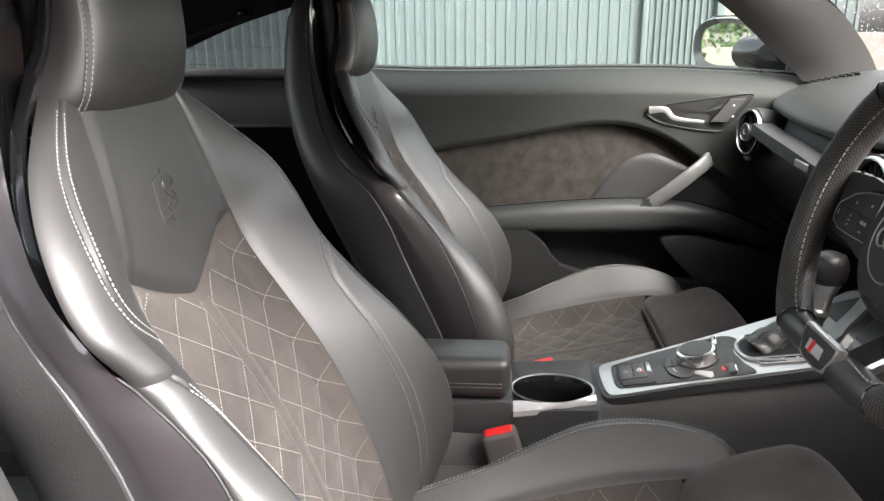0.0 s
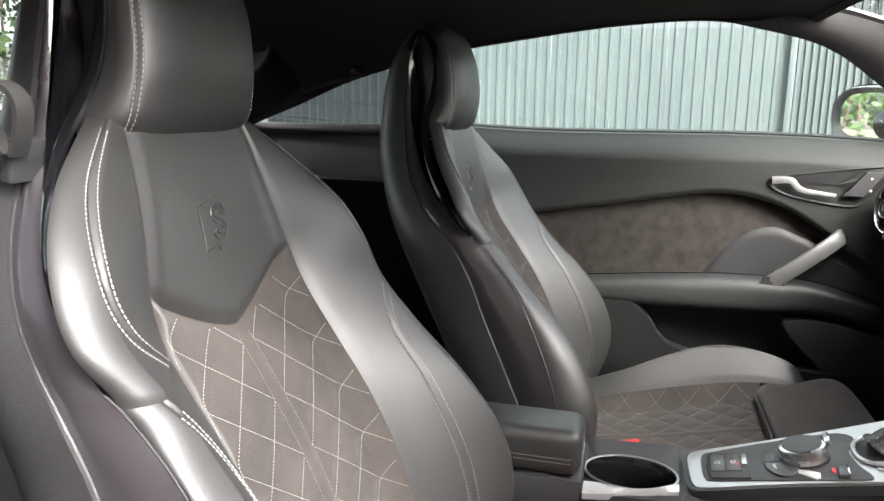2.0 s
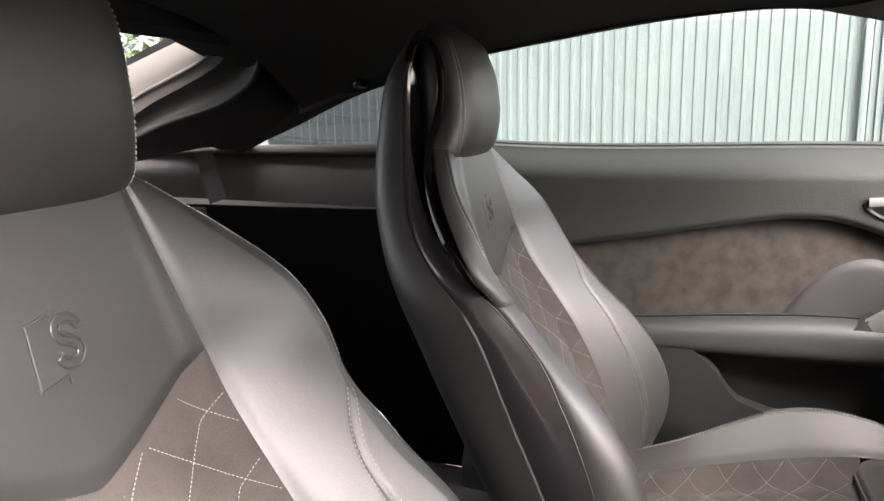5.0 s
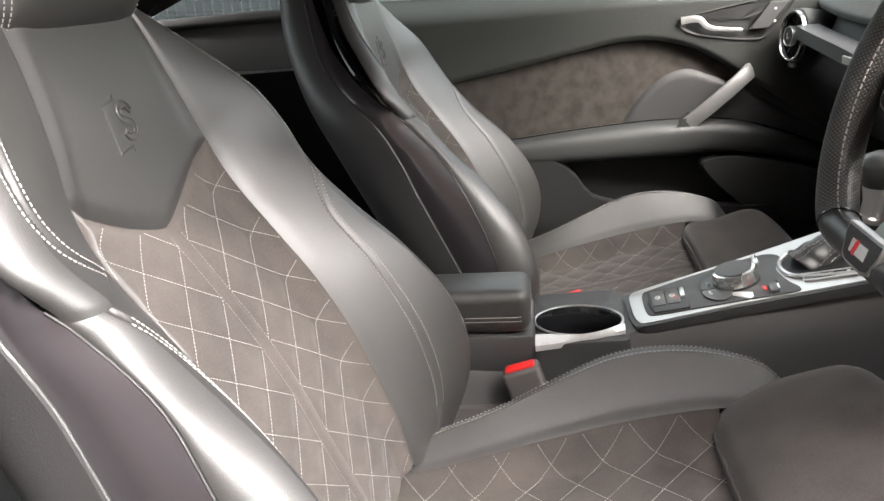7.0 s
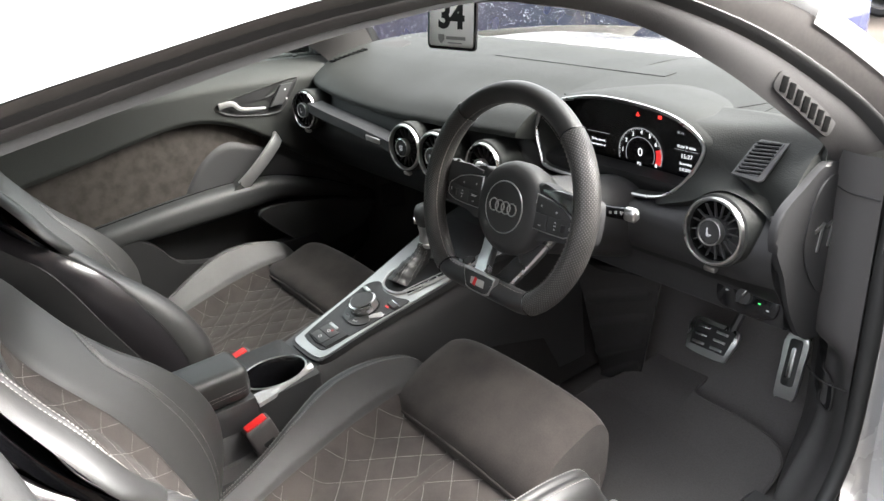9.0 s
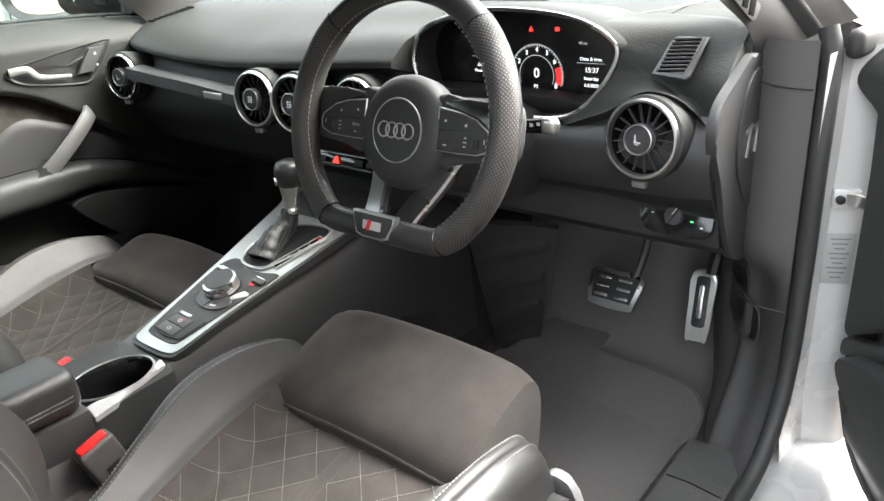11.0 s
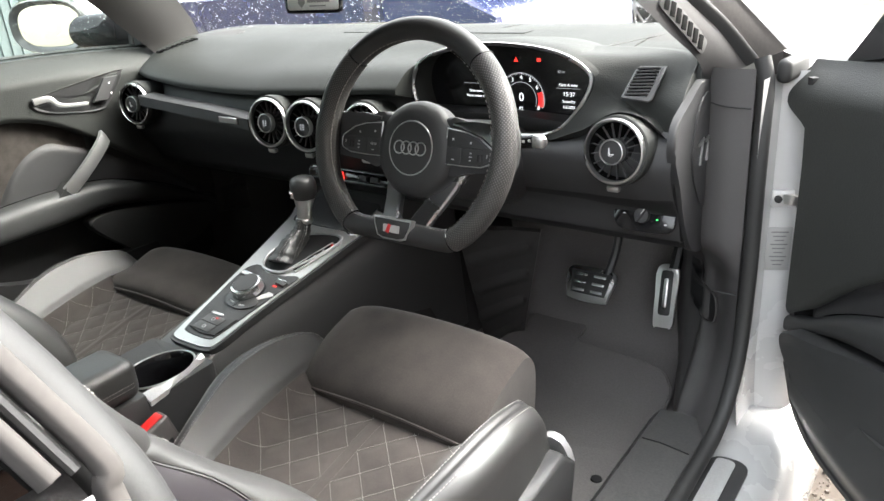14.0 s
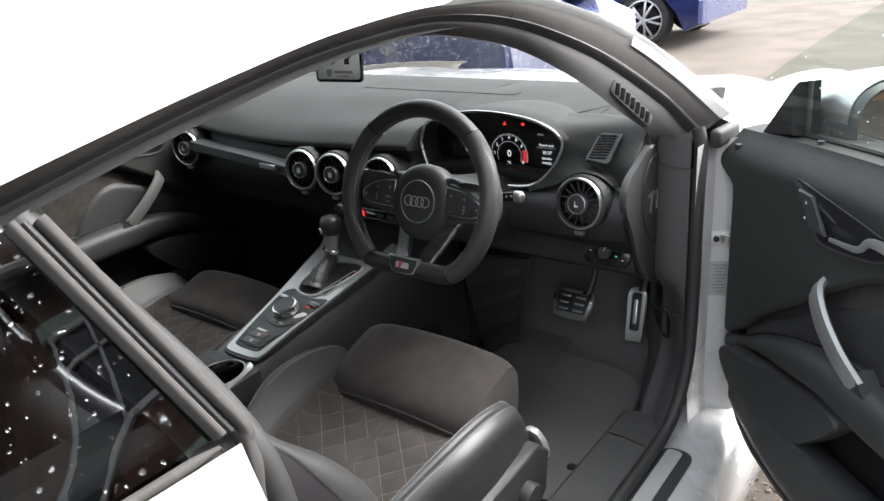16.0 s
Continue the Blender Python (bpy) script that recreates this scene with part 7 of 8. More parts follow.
    part("handle_foot", sweep([at(s, 0.056, z) for s, z in ((0.412, 0.696), (0.446, 0.668))], [(-0.018, -0.030), (0.018, -0.030), (0.018, 0.003), (-0.018, 0.003)], up=tuple(inward)), DOOR_PLASTIC, root)
    # release recess: floor, light frame, handle, lock switches
    ro = spline(RECESS, 70, True)
    cr = (0.33, 0.895)
    k_in = lambda k, d: [at(cr[0] + (s - cr[0]) * k, upper_d(s, z) + d, cr[1] + (z - cr[1]) * k) for s, z in ro]
    rc = part("handle_recess", loft([k_in(1.0, 0.001), k_in(0.99, 0.004), k_in(0.95, 0.003), k_in(0.93, 0.0015), k_in(0.6, 0.001), k_in(0.05, 0.001)], cap=False), DARK, root, "black release recess with light edge")
    part("recess_frame", tube(k_in(1.0, 0.003), 0.0009, 6, closed=True), PILLAR, rc)
    rh = [(0.446, 0.044, 0.902), (0.412, 0.050, 0.903), (0.388, 0.050, 0.884), (0.324, 0.048, 0.875)]
    part("release_handle", sweep([at(*p) for p in spline(rh, 24)], [(-0.006, -0.003), (0.006, -0.003), (0.007, 0.002), (0.0, 0.004), (-0.007, 0.002)], up=tuple(inward), scale=lambda t: 1.15 - 0.7 * t), ALU_BRIGHT, rc, "chrome door release")
    lk = part("lock_switch", loft([[at(0.273 + (s - 0.273) * k, 0.043 + d, 0.90 + (z - 0.90) * k) for s, z in LOCKS] for k, d in ((1, 0), (1, 0.004), (0.94, 0.006), (0.05, 0.006))]), HARD, rc, "central locking switches")
    for z in (0.912, 0.888):
        part("symbol", loft([[at(0.262 + a, 0.0495, z + b - (z - 0.9) * 0.0) for a, b in ((-0.0016, -0.002), (0.002, -0.002), (0.0016, 0.002), (-0.002, 0.002))], [at(0.262 + a, 0.0500, z + b) for a, b in ((-0.0016, -0.002), (0.002, -0.002), (0.0016, 0.002), (-0.002, 0.002))]]), WHITE_PRINT, lk, smooth=False)
    part("lock_pin", loft([[at(0.19 + 0.006 * math.cos(i * math.pi / 8), -0.012 + 0.006 * math.sin(i * math.pi / 8), belt(0.19) + h) for i in range(16)] for h in (0.0, 0.006, 0.007)]), HARD, root)
    # outer skin with its lower edge, and the rubber-edged front
    def skin(u, v):
        s = -0.01 + 1.16 * v
        lo = door_low(max(0, s))
        z = lo + (belt(s) - lo) * u
        return at(s, -0.100 - 0.075 * math.sin(math.pi * (0.15 + 0.80 * u)) ** 1.2 + (0.115 - 0.25 * min(s, 0.30)) * smooth01(1 - u / 0.5) * smooth01((0.46 - s) / 0.3), z)
    part("door_skin", grid(skin, 20, 40), PAINT, root, "white door skin")
    part("door_underside", grid(lambda u, v: at(0.0 + 1.14 * v, 0.012 - (0.03 + 0.12 * smooth01(v / 0.4)) * (1 - u), door_low(1.14 * v) + 0.012 * u), 4, 40), PAINT, root)
    part("bottom_seal", tube([at(1.14 * i / 40, 0.006, door_low(1.14 * i / 40) + 0.014) for i in range(41)], 0.009, 7), RUBBER, root, "black rubber door seal")
    edge = [at(0.0, d, z) for d, z in ((0.03, 0.94), (-0.10, 0.94), (-0.16, 0.75), (-0.10, 0.57), (-0.02, 0.45), (0.012, 0.45), (0.02, 0.72))]
    part("door_edge", loft([edge, [p + (at(0.012, 0, 0) - at(0, 0, 0)) for p in edge]]), RUBBER, root)
    # mirror sail
    tri_s = [(0.020, 0.955), (0.118, 1.066), (0.126, 0.978)]
    sail = [[at(s, d, z) for s, z in tri_s] for d in (-0.050, -0.010)]
    sail.append([at(0.092 + (s - 0.092) * 0.86, -0.004, 0.998 + (z - 0.998) * 0.86) for s, z in tri_s])
    part("mirror_sail", loft(sail), DARK, root, "black triangular mirror foot")
    part("sail_edge", tube([at(0.127, -0.030, 0.975), at(0.120, -0.030, 1.067)], 0.004, 10), RUBBER_GREY, root)
    return root


SHELL = material("wet_grey_mirror_shell", (0.075, 0.075, 0.074), 0.32, rough_var=0.08, spot=0.3, spot_scale=20, alt=(0.055, 0.055, 0.054))


def wing_mirror(root, c, normal, label):
    """Door mirror: rounded housing behind a real glass that faces along normal."""
    m = axes(c, Vector((0, 0, 1)).cross(Vector(normal)), normal)
    ring = lambda w, h, d, n=40: [m @ Vector((1.12 * w / 2 * math.copysign(abs(math.cos(2 * math.pi * i / n)) ** 0.7, math.cos(2 * math.pi * i / n)), h / 2 * math.copysign(abs(math.sin(2 * math.pi * i / n)) ** 0.75, math.sin(2 * math.pi * i / n)), d * 1.5)) for i in range(n)]
    hs = part("mirror_housing", loft([ring(0.166, 0.104, -0.010), ring(0.172, 0.110, -0.001), ring(0.196, 0.130, 0.006), ring(0.208, 0.138, 0.001), ring(0.210, 0.138, -0.03), ring(0.196, 0.122, -0.07), ring(0.150, 0.094, -0.10), ring(0.06, 0.04, -0.115)]), SHELL, root, label)
    part("mirror_glass", loft([ring(0.168, 0.106, -0.008), ring(0.168, 0.106, -0.003)]), MIRROR, hs, "real mirror glass with rain drops")
    cap = [[p + Vector((0, 0, 0.003)) for p in r[:21]] for r in (ring(0.209, 0.139, -0.004), ring(0.212, 0.140, -0.03), ring(0.208, 0.137, -0.042), ring(0.198, 0.124, -0.072), ring(0.152, 0.096, -0.102), ring(0.06, 0.042, -0.117))]
    part("mirror_cap", loft(cap, closed=False), ALU_SATIN, hs, "satin silver mirror cap")


P_AT = lambda s, d, z: Vector((-0.715 + d, 0.86 - s, z))
passenger_door = car_door(P_AT, "door_1", "closed dark car door with suede insert and aluminium handle")
wing_mirror(passenger_door, (-0.99, 0.655, 1.036), (0.42, -0.90, 0.0), "dark door mirror housing, wet with rain")
part("mirror_arm", loft([[Vector((-0.80 - 0.07 * k + a, 0.735 - 0.045 * k + 0.055 * math.cos(q) * w, 1.018 + 0.046 * math.sin(q) * w)) for q in np.linspace(0, 2 * math.pi, 24, endpoint=False)] for k, a, w in ((0, 0.006, 0.8), (0, 0.0, 1.0), (1, 0.0, 0.9))]), BLACKGLOSS, passenger_door, "gloss black mirror arm")
D_DIR, D_IN = Vector((0.70, -0.714, 0)), Vector((-0.714, -0.70, 0))
D_AT = lambda s, d, z: Vector((0.845, 0.845, z)) + D_DIR * s + D_IN * d
driver_door = car_door(D_AT, "door_2", "open dark car door with aluminium grab handle and white skin")
wing_mirror(driver_door, tuple(D_AT(0.175, -0.175, 1.000)), tuple(D_DIR * 0.985 - D_IN * 0.12), "dark door mirror housing, wet with rain")
part("mirror_arm", tube([D_AT(0.09, -0.04, 0.965), D_AT(0.11, -0.12, 0.985)], 0.018, 8), BLACKGLOSS, driver_door)
pane = part("side_glass", grid(lambda u, v: Vector((-0.745 + 0.155 * u, 0.745 - 1.0 * v - 0.10 * u * (1 - v), 0.965 + 0.235 * u)), 6, 10), GLASS_TINT, passenger_door, "side window with rain drops")
pane.visible_shadow = True
pane = part("side_glass", grid(lambda u, v: D_AT(0.128 + 1.0 * v, -0.032 + 0.12 * u, 0.975 + (0.085 + 0.24 * math.sin(min(1.0, v * 1.5) * 1.57)) * u), 6, 16), GLASS_TINT, driver_door, "raised greenish door window with rain drops")
pane.visible_shadow = False
raindrops("rain_drops", lambda u, v: Vector((-0.745 + 0.155 * u, 0.745 - 1.0 * v - 0.10 * u * (1 - v), 0.965 + 0.235 * u)), 2600, 0.0005, 0.0016, passenger_door, (-1, 0, 0), 11)
raindrops("rain_drops", lambda u, v: D_AT(0.128 + 1.0 * v, -0.033 + 0.12 * u, 0.975 + (0.085 + 0.24 * math.sin(min(1.0, v * 1.5) * 1.57)) * u), 160, 0.0008, 0.0024, driver_door, (1, 0.7, 0), 12)


# ---- yard and neighbours ----
BRICK = bpy.data.materials.new("brown_brick")
BRICK.use_nodes = True
bn_, bl_ = BRICK.node_tree.nodes, BRICK.node_tree.links
bt = bn_.new("ShaderNodeTexBrick")
bt.inputs["Color1"].default_value, bt.inputs["Color2"].default_value, bt.inputs["Mortar"].default_value = (0.16, 0.085, 0.055, 1), (0.11, 0.062, 0.045, 1), (0.20, 0.18, 0.16, 1)
bt.inputs["Scale"].default_value, bt.inputs["Mortar Size"].default_value = 4.4, 0.012
bc, bm_ = bn_.new("ShaderNodeTexCoord"), bn_.new("ShaderNodeMapping")
bm_.inputs["Rotation"].default_value = (radians(90), 0, radians(90))
bl_.new(bc.outputs["Object"], bm_.inputs["Vector"])
bl_.new(bm_.outputs[0], bt.inputs["Vector"])
bl_.new(bt.outputs[0], bn_["Principled BSDF"].inputs["Base Color"])
bn_["Principled BSDF"].inputs["Roughness"].default_value = 0.9
TILES = material("brown_roof_tiles", (0.085, 0.060, 0.050), 0.85, spot=0.6, spot_scale=3, grain=0.4, grain_scale=30, bump=1.0)
CREAM = material("cream_render", (0.42, 0.36, 0.22), 0.9, spot=0.5, spot_scale=2, grain=0.3, grain_scale=60, bump=0.4, alt=(0.50, 0.44, 0.29))
STONE_WALL = material("weathered_garden_wall", (0.17, 0.155, 0.125), 0.9, spot=0.5, spot_scale=2, grain=0.3, grain_scale=60, bump=0.4, alt=(0.23, 0.21, 0.17))
GREEN_FRAME = material("pale_green_paint", (0.32, 0.40, 0.34), 0.5, spot=0.3)
WINDOW_DARK = material("dark_window_glass", (0.02, 0.022, 0.025), 0.08)
LEAF = material("hedge_leaf", (0.030, 0.060, 0.016), 0.55, spot=0.9, spot_scale=0.8, alt=(0.060, 0.10, 0.028))
house = thing("brick_house", (7.9, 3.0, 0.03), "brown brick house with pale window frames and a tiled roof", "house")
part("wall", box((7.9, -0.5, 3.55), (4.0, 11.0, 7.1), (0, 0, 0), 0.0), BRICK, house, smooth=False)
part("roof", loft([[Vector((x, y, z)) for x, z in ((5.55, 6.95), (7.9, 9.0), (10.25, 6.95), (10.25, 6.8), (7.9, 8.8), (5.55, 6.8))] for y in (-6.2, 5.2)]), TILES, house, "brown tiled roof", smooth=False)
part("gutter", tube([(5.56, -6.2, 6.88), (5.56, 5.2, 6.88)], 0.06, 8), WHITE_PRINT, house)
part("chimney", box((7.9, 2.2, 9.2), (0.7, 0.9, 1.5), (0, 0, 0), 0.03), BRICK, house)
for yg in (-1.2,):      # gables towards the yard
    part("gable", loft([[Vector((x, yg + a, z)) for a, z in ((-1.5, 6.7), (0.0, 8.3), (1.5, 6.7))] for x in (5.8, 7.9)]), BRICK, house, smooth=False)
    for sg in (1, -1):
        part("gable_roof", loft([[Vector((x, yg + sg * a, z)) for a, z in ((1.75, 6.6), (0.0, 8.45), (0.0, 8.57), (1.75, 6.72))] for x in (5.65, 7.9)]), TILES, house, smooth=False)
for y0 in (-3.6, -1.2, 2.0):
    for z0 in (1.5, 3.7, 5.7):
        w = part("window", box((5.885, y0, z0), (0.05, 1.25, 1.15), (0, 0, 0), 0.01), WINDOW_DARK, house)
        for dy, dz, sy, sz in ((0, 0.57, 1.31, 0.07), (0, -0.57, 1.31, 0.07), (0.62, 0, 0.07, 1.1), (-0.62, 0, 0.07, 1.1), (0, 0, 0.05, 1.1), (0, 0.22, 1.2, 0.05)):
            part("window_frame", box((5.855, y0 + dy, z0 + dz), (0.05, sy, sz), (0, 0, 0), 0.005), WHITE_PRINT, w)
        part("lintel", box((5.88, y0, z0 + 0.70), (0.06, 1.6, 0.16), (0, 0, 0), 0.01), GREEN_FRAME, w)
cream = thing("cream_wall", (-3.55, 1.75, 0.03), "cream rendered wall beside the steel fence", "wall", kind="structure")
part("pier", box((-3.55, 1.402, 1.05), (0.30, 0.17, 2.05), (0, 0, 0), 0.015), CREAM, cream)
part("garden_wall", box((-2.0, -7.4, 0.42), (7.0, 0.2, 0.8), (0, 0, 0), 0.015), STONE_WALL, cream)
rng = random.Random(8)
verts, faces = [], []
for _ in range(9000):
    y = rng.uniform(-12.0, -3.2)
    x = -5.4 + 0.35 * (y + 3.2) * 0.3 + rng.gauss(0, 0.55)
    z = 0.1 + 3.0 * rng.random() ** 0.8 + 0.25 * math.sin(y * 2.1) * 0.6
    c, r = Vector((x, y, z)), rng.uniform(0.035, 0.085)
    a = Vector((rng.gauss(0, 1), rng.gauss(0, 1), rng.gauss(0, 1))).normalized() * r
    b = a.cross(Vector((rng.gauss(0, 1), rng.gauss(0, 1), rng.gauss(0, 1)))).normalized() * r * 0.5
    k = len(verts)
    verts += [c - a, c + b, c + a, c - b]
    faces.append((k, k + 1, k + 2, k + 3))
hedge_bm = bmesh.new()
hv = [hedge_bm.verts.new(v) for v in verts]
for f in faces:
    hedge_bm.faces.new([hv[i] for i in f])
hedge = thing("hedge", (-5.6, -7.0, 0.03), "tall green leafy hedge behind the yard", "hedge", kind="stuff")
part("leaves", hedge_bm, LEAF, hedge, smooth=False, kind="stuff")
for k in range(12):
    part("stem", tube(spline([(-5.5 + 0.2 * math.sin(k), -3.6 - 0.7 * k, 0.03), (-5.6 + 0.3 * math.cos(k * 2), -3.7 - 0.7 * k, 1.2), (-5.5, -3.5 - 0.7 * k, 2.6)], 8), 0.03, 6, scale=lambda t: 1 - 0.7 * t), TILES, hedge)

BLUE = material("dark_blue_car_paint", (0.012, 0.020, 0.085), 0.25, 0.2, rough_var=0.05, coat=0.9)
TYRE = material("tyre_rubber", (0.02, 0.02, 0.02), 0.8, bump=0.4, grain_scale=120)
ALLOY = material("silver_alloy", (0.50, 0.50, 0.50), 0.32, 0.85, rough_var=0.06)


def road_car(x_end, y0, label, lamp=True):
    """A hatchback parked along x, its end at x_end, its near side at y0."""
    L, Wd = 4.25, 1.78
    c = thing("parked_car", (x_end - L / 2, y0 + Wd / 2, 0.03), label, "car", "parked blue cars")
    side = [(0.0, 0.30), (0.02, 0.55), (0.06, 0.78), (0.30, 0.93), (0.75, 0.98), (1.50, 0.98), (2.9, 0.95), (3.7, 0.90), (4.15, 0.72), (4.24, 0.45), (4.20, 0.24)]
    low = [(3.95, 0.20), (3.82, 0.42), (3.62, 0.62), (3.40, 0.68), (3.18, 0.62), (3.00, 0.42), (2.90, 0.20), (1.22, 0.20), (1.12, 0.42), (0.92, 0.62), (0.70, 0.68), (0.48, 0.62), (0.30, 0.42), (0.20, 0.22)]
    prof = side + low
    rings = []
    for k, inset in ((0.0, 0.05), (0.03, 0.02), (0.10, 0.0), (0.90, 0.0), (0.97, 0.02), (1.0, 0.05)):
        rings.append([Vector((x_end - min(L - inset, max(inset, a)), y0 + Wd * k, h - inset * (1 if h > 0.9 else 0))) for a, h in prof])
    part("body", loft(rings), BLUE, c, "dark blue metallic body", smooth=False)
    roof_p = [(0.15, 0.95), (0.55, 1.38), (1.1, 1.46), (2.0, 1.45), (2.6, 1.30), (3.2, 0.95)]
    part("cabin", loft([[Vector((x_end - a, y0 + Wd * k, h)) for a, h in roof_p] for k in (0.09, 0.13, 0.5, 0.87, 0.91)]), BLUE, c)
    for k in (0.105, 0.895):
        part("side_window", loft([[Vector((x_end - a, y0 + Wd * (k + dk), h)) for a, h in ((0.55, 0.99), (0.80, 1.36), (1.2, 1.41), (2.0, 1.39), (2.5, 1.26), (2.95, 0.99))] for dk in (-0.012, 0.012)]), WINDOW_DARK, c, smooth=False)
    if lamp:
        part("lamp", box((x_end - 0.035, y0 + 0.22, 0.76), (0.05, 0.34, 0.12), (0, 0, 0), 0.02), RED, c, "red tail lamp")
    for xw in (0.70, 3.40):
        for yw, sg in ((y0 + 0.10, -1), (y0 + Wd - 0.10, 1)):
            m = axes((x_end - xw, yw, 0.345), (1, 0, 0), (0, sg, 0))
            w = part("wheel", lathe([(0.225, -0.10), (0.225, 0.085), (0.24, 0.10), (0.285, 0.10), (0.312, 0.075), (0.316, 0.0), (0.310, -0.09), (0.28, -0.11)], m, 36), TYRE, c, "black tyre")
            part("rim", loft([[m @ Vector((r * math.cos(t * math.pi / 20), r * math.sin(t * math.pi / 20), h)) for t in range(40)] for r, h in ((0.232, 0.06), (0.236, 0.098), (0.222, 0.100), (0.212, 0.07), (0.20, 0.0), (0.19, -0.08))], cap=False), ALLOY, w)
            for j in range(5):
                for da in (-11, 11):
                    part("spoke", place(box((0.120, 0, 0.07), (0.205, 0.026, 0.024), (0, 6, da * 0.4), 0.006), m @ pose(0, 0, 0, 0, 0, 72 * j + da)), ALLOY, w)
            part("hub", lathe([(0.05, 0.04), (0.045, 0.085), (0.001, 0.09)], m, 20), ALLOY, w)
            part("brake_disc", lathe([(0.15, -0.02), (0.15, 0.0), (0.001, 0.0)], m, 24), DARK, w)
    return c


road_car(-1.70, 8.02, "dark blue parked hatchback with silver alloy wheels")
road_car(-1.05, 3.05, "dark blue parked hatchback in front of the bonnet", False)

# gravel on the broken tarmac by the sill
verts, faces = [], []
STONE = material("tarmac_stones", (0.10, 0.080, 0.066), 0.9, spot=0.9, spot_scale=60, alt=(0.24, 0.21, 0.185), bump=0.6, grain_scale=300)
for _ in range(2600):
    x, y = rng.uniform(0.85, 1.75), rng.uniform(0.25, 1.45)
    r = 0.004 + 0.010 * rng.random() ** 3
    k, ph = len(verts), rng.random() * 6
    for i in range(6):
        a = ph + i * math.pi / 3
        q = r * rng.uniform(0.7, 1.2)
        verts.append(Vector((x + q * math.cos(a), y + q * math.sin(a), 0.028)))
    verts += [Vector((x + rng.uniform(-0.3, 0.3) * r, y + rng.uniform(-0.3, 0.3) * r, 0.03 + r * rng.uniform(0.3, 0.8)))]
    faces += [(k + i, k + (i + 1) % 6, k + 6) for i in range(6)]
gbm = bmesh.new()
gv = [gbm.verts.new(v) for v in verts]
for f in faces:
    gbm.faces.new([gv[i] for i in f])
solo("gravel", gbm, STONE, (1.3, 0.8, 0.03), "loose brown stones on broken tarmac", "gravel", kind="stuff", smooth=False)

# ---- small things in the cabin ----
BELT_GREY = material("grey_webbing", (0.022, 0.022, 0.022), 0.8, bump=0.8, grain_scale=900)

def plaque():
    p = thing("number_plaque", (0.004, 0.650, 1.06), "white plaque with black border and bold number, hung at the windscreen", "plaque")
    m = axes((0.004, 0.652, 1.112), (0.128, 0.013, 0), (0.10, -0.98, 0.12))
    b = part("border", plate(rounded(0.132, 0.108, 0.010), m @ pose(0, 0, -0.004), 0.005, 0.0015), BLACKGLOSS, p, "black plastic border")
    f = part("face", plate(rounded(0.120, 0.096, 0.006), m, 0.0016, 0.0005), WHITE_CARD, p, "white printed face")
    t = text("34", 0.062, m @ pose(0, 0.006, 0.0018) @ Matrix.Diagonal((1.15, 1, 1, 1)), DARK, f, "numeral", bold=0.0028)
    part("shield", plate([(-0.008, 0.008), (0.008, 0.008), (0.008, -0.002), (0.0, -0.010), (-0.008, -0.002)], m @ pose(-0.026, -0.034, 0.0016), 0.0006, 0.0), PLATE_GREY, f, smooth=False)
    part("printed_bar", place(box((0.014, -0.032, 0.0020), (0.052, 0.006, 0.0006), (0, 0, 0), 0), m), PLATE_GREY, f, smooth=False)
    part("printed_bar", place(box((0.012, -0.041, 0.0020), (0.038, 0.0025, 0.0006), (0, 0, 0), 0), m), PLATE_GREY, f, smooth=False)
    part("printed_bar", place(box((0.0, 0.039, 0.0020), (0.07, 0.006, 0.0006), (0, 0, 0), 0), m), PLATE_GREY, f, smooth=False)
    part("cord", tube([m @ Vector((-0.02, 0.054, 0)), Vector((0.0, 0.60, 1.245)), m @ Vector((0.02, 0.054, 0))], 0.0012, 5), DARK, p)


WHITE_CARD = material("white_card", (0.72, 0.72, 0.70), 0.4)
plaque()
# passenger's belt where it leaves the rear side panel
belt_t = thing("seat_belt", (-0.63, -0.84, 0.90), "grey-black seat belt webbing at the rear side panel", "seat belt")
web = spline([(-0.625, -0.868, 0.985), (-0.628, -0.860, 0.950), (-0.622, -0.848, 0.92), (-0.620, -0.835, 0.88)], 12)
part("webbing", sweep(web, [(-0.023, -0.001), (0.023, -0.001), (0.023, 0.001), (-0.023, 0.001)], up=(1, 0, 0)), BELT_GREY, belt_t)
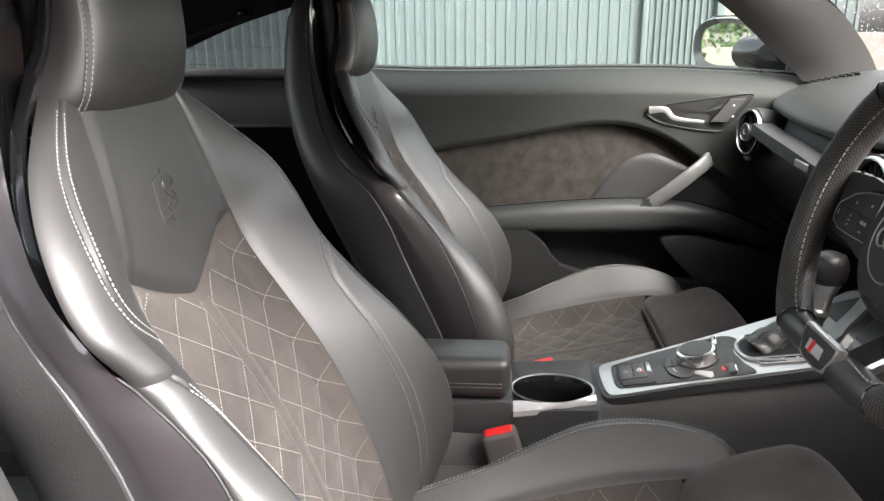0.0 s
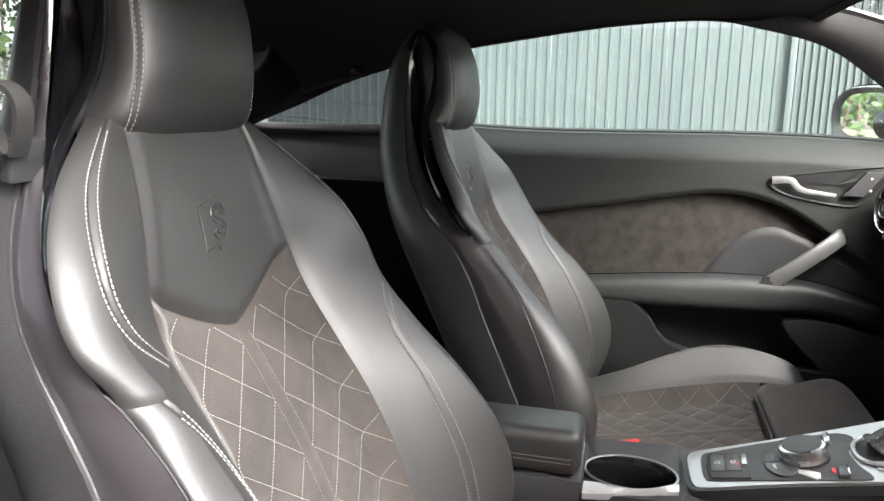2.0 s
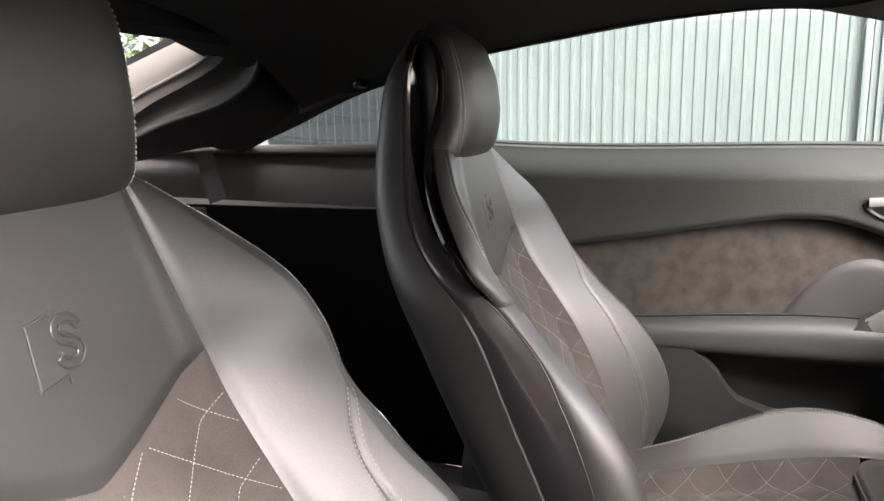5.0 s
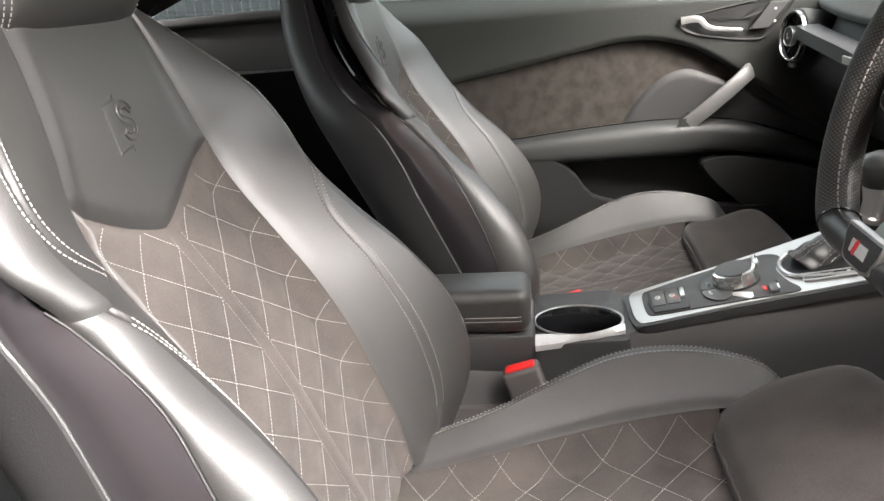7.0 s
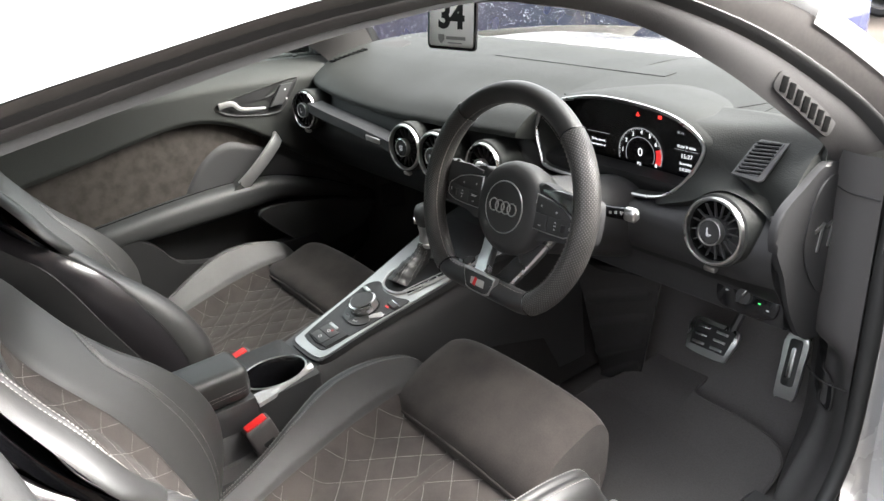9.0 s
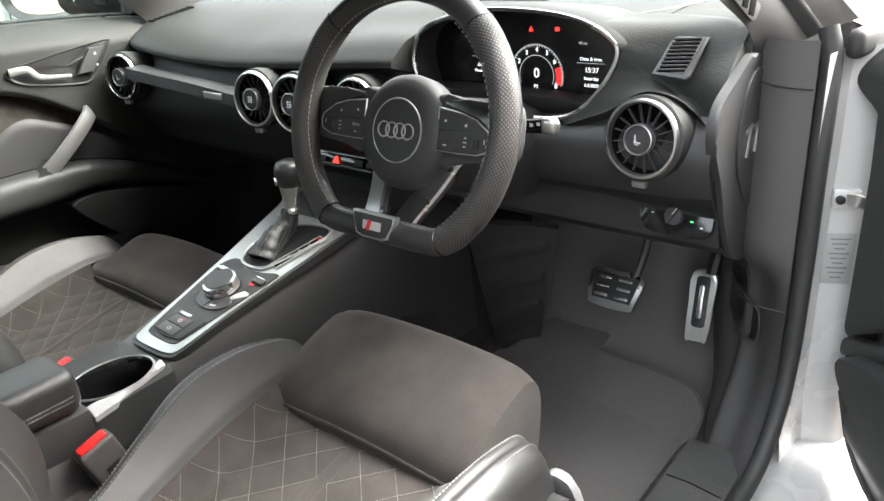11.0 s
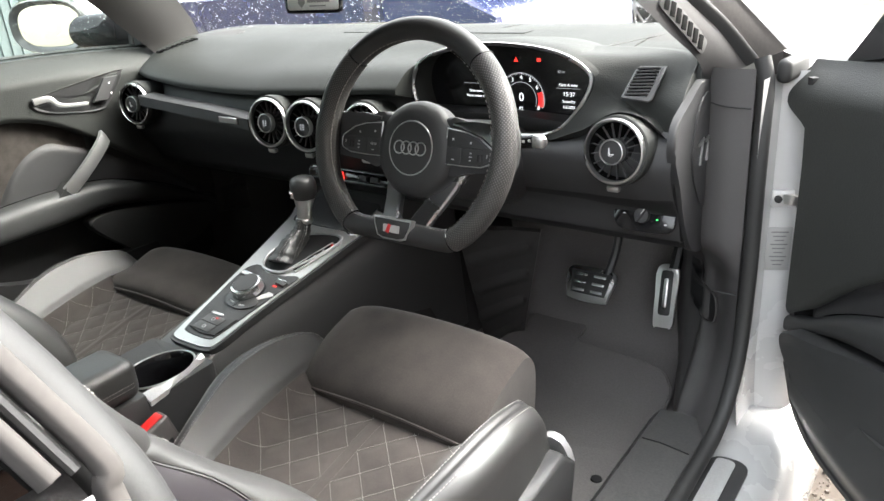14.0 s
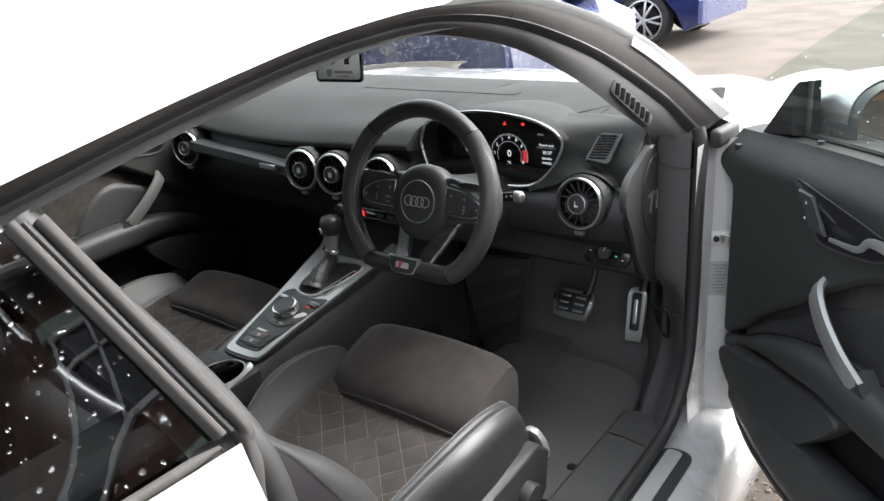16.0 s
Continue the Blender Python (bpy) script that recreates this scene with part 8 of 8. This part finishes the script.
# slotted vent in the driver's pillar trim
m = axes((0.6775, 0.6995, 1.0325), (0.035, 0.083, -0.078), (0.231, -0.066, 0.034))
g = part("pillar_vent", plate(rounded(0.124, 0.027, 0.008), m @ pose(0, 0, -0.0015), 0.003, 0.001), PILLAR, body, "slotted demister vent in the pillar trim")
for k in range(7):
    # each opening is a block whose near-black colour paints its shade
    part("slot", place(box((-0.047 + 0.0157 * k, 0, 0.0014), (0.0110, 0.0205, 0.002), (0, 0, 20), 0.0008), m), SHADE_BLACK, g)

# outer ends of the coupe: nose, tail and wheels
for sx in (1, -1):
    part("nose_side", loft([[Vector((sx * x, y, z)) for x, z in ((0.905, 0.545), (0.92, 0.42), (0.90, 0.24))] for y in (0.93, 1.02)], closed=False), PAINT, body)
    part("nose_side", loft([[Vector((sx * x, y, z)) for x, z in ((0.905, 0.52), (0.90, 0.42), (0.86, 0.24))] for y in (1.70, 2.18)], closed=False), PAINT, body)
    for yw in (1.36, -1.12):
        mw = axes((sx * 0.80, yw, 0.345), (0, 1, 0), (sx, 0, 0))
        w = part("wheel", lathe([(0.225, -0.10), (0.225, 0.085), (0.24, 0.10), (0.285, 0.10), (0.312, 0.075), (0.316, 0.0), (0.310, -0.09), (0.28, -0.11)], mw, 36), TYRE, body, "black tyre")
        part("rim", lathe([(0.236, 0.05), (0.230, 0.085), (0.18, 0.06), (0.05, 0.075), (0.001, 0.08)], mw, 30), ALLOY, w)
bump = spline([(-0.86, 2.14), (-0.60, 2.27), (0.0, 2.33), (0.60, 2.27), (0.86, 2.14)], 24)
part("front_bumper", loft([[Vector((p[0], p[1] + dy, z)) for p in bump] for z, dy in ((0.78, -0.09), (0.70, 0.0), (0.50, 0.03), (0.30, 0.0), (0.20, -0.08))], closed=False), PAINT, body)
tail = spline([(-0.88, -1.44), (-0.60, -1.60), (0.0, -1.66), (0.60, -1.60), (0.88, -1.44)], 24)
part("rear_bumper", loft([[Vector((p[0] * k, p[1] + dy, z)) for p in tail] for z, dy, k in ((0.96, 0.16, 0.80), (0.88, 0.02, 0.94), (0.60, 0.0, 1.0), (0.35, 0.02, 1.0), (0.22, 0.08, 0.98))], closed=False), PAINT, body)
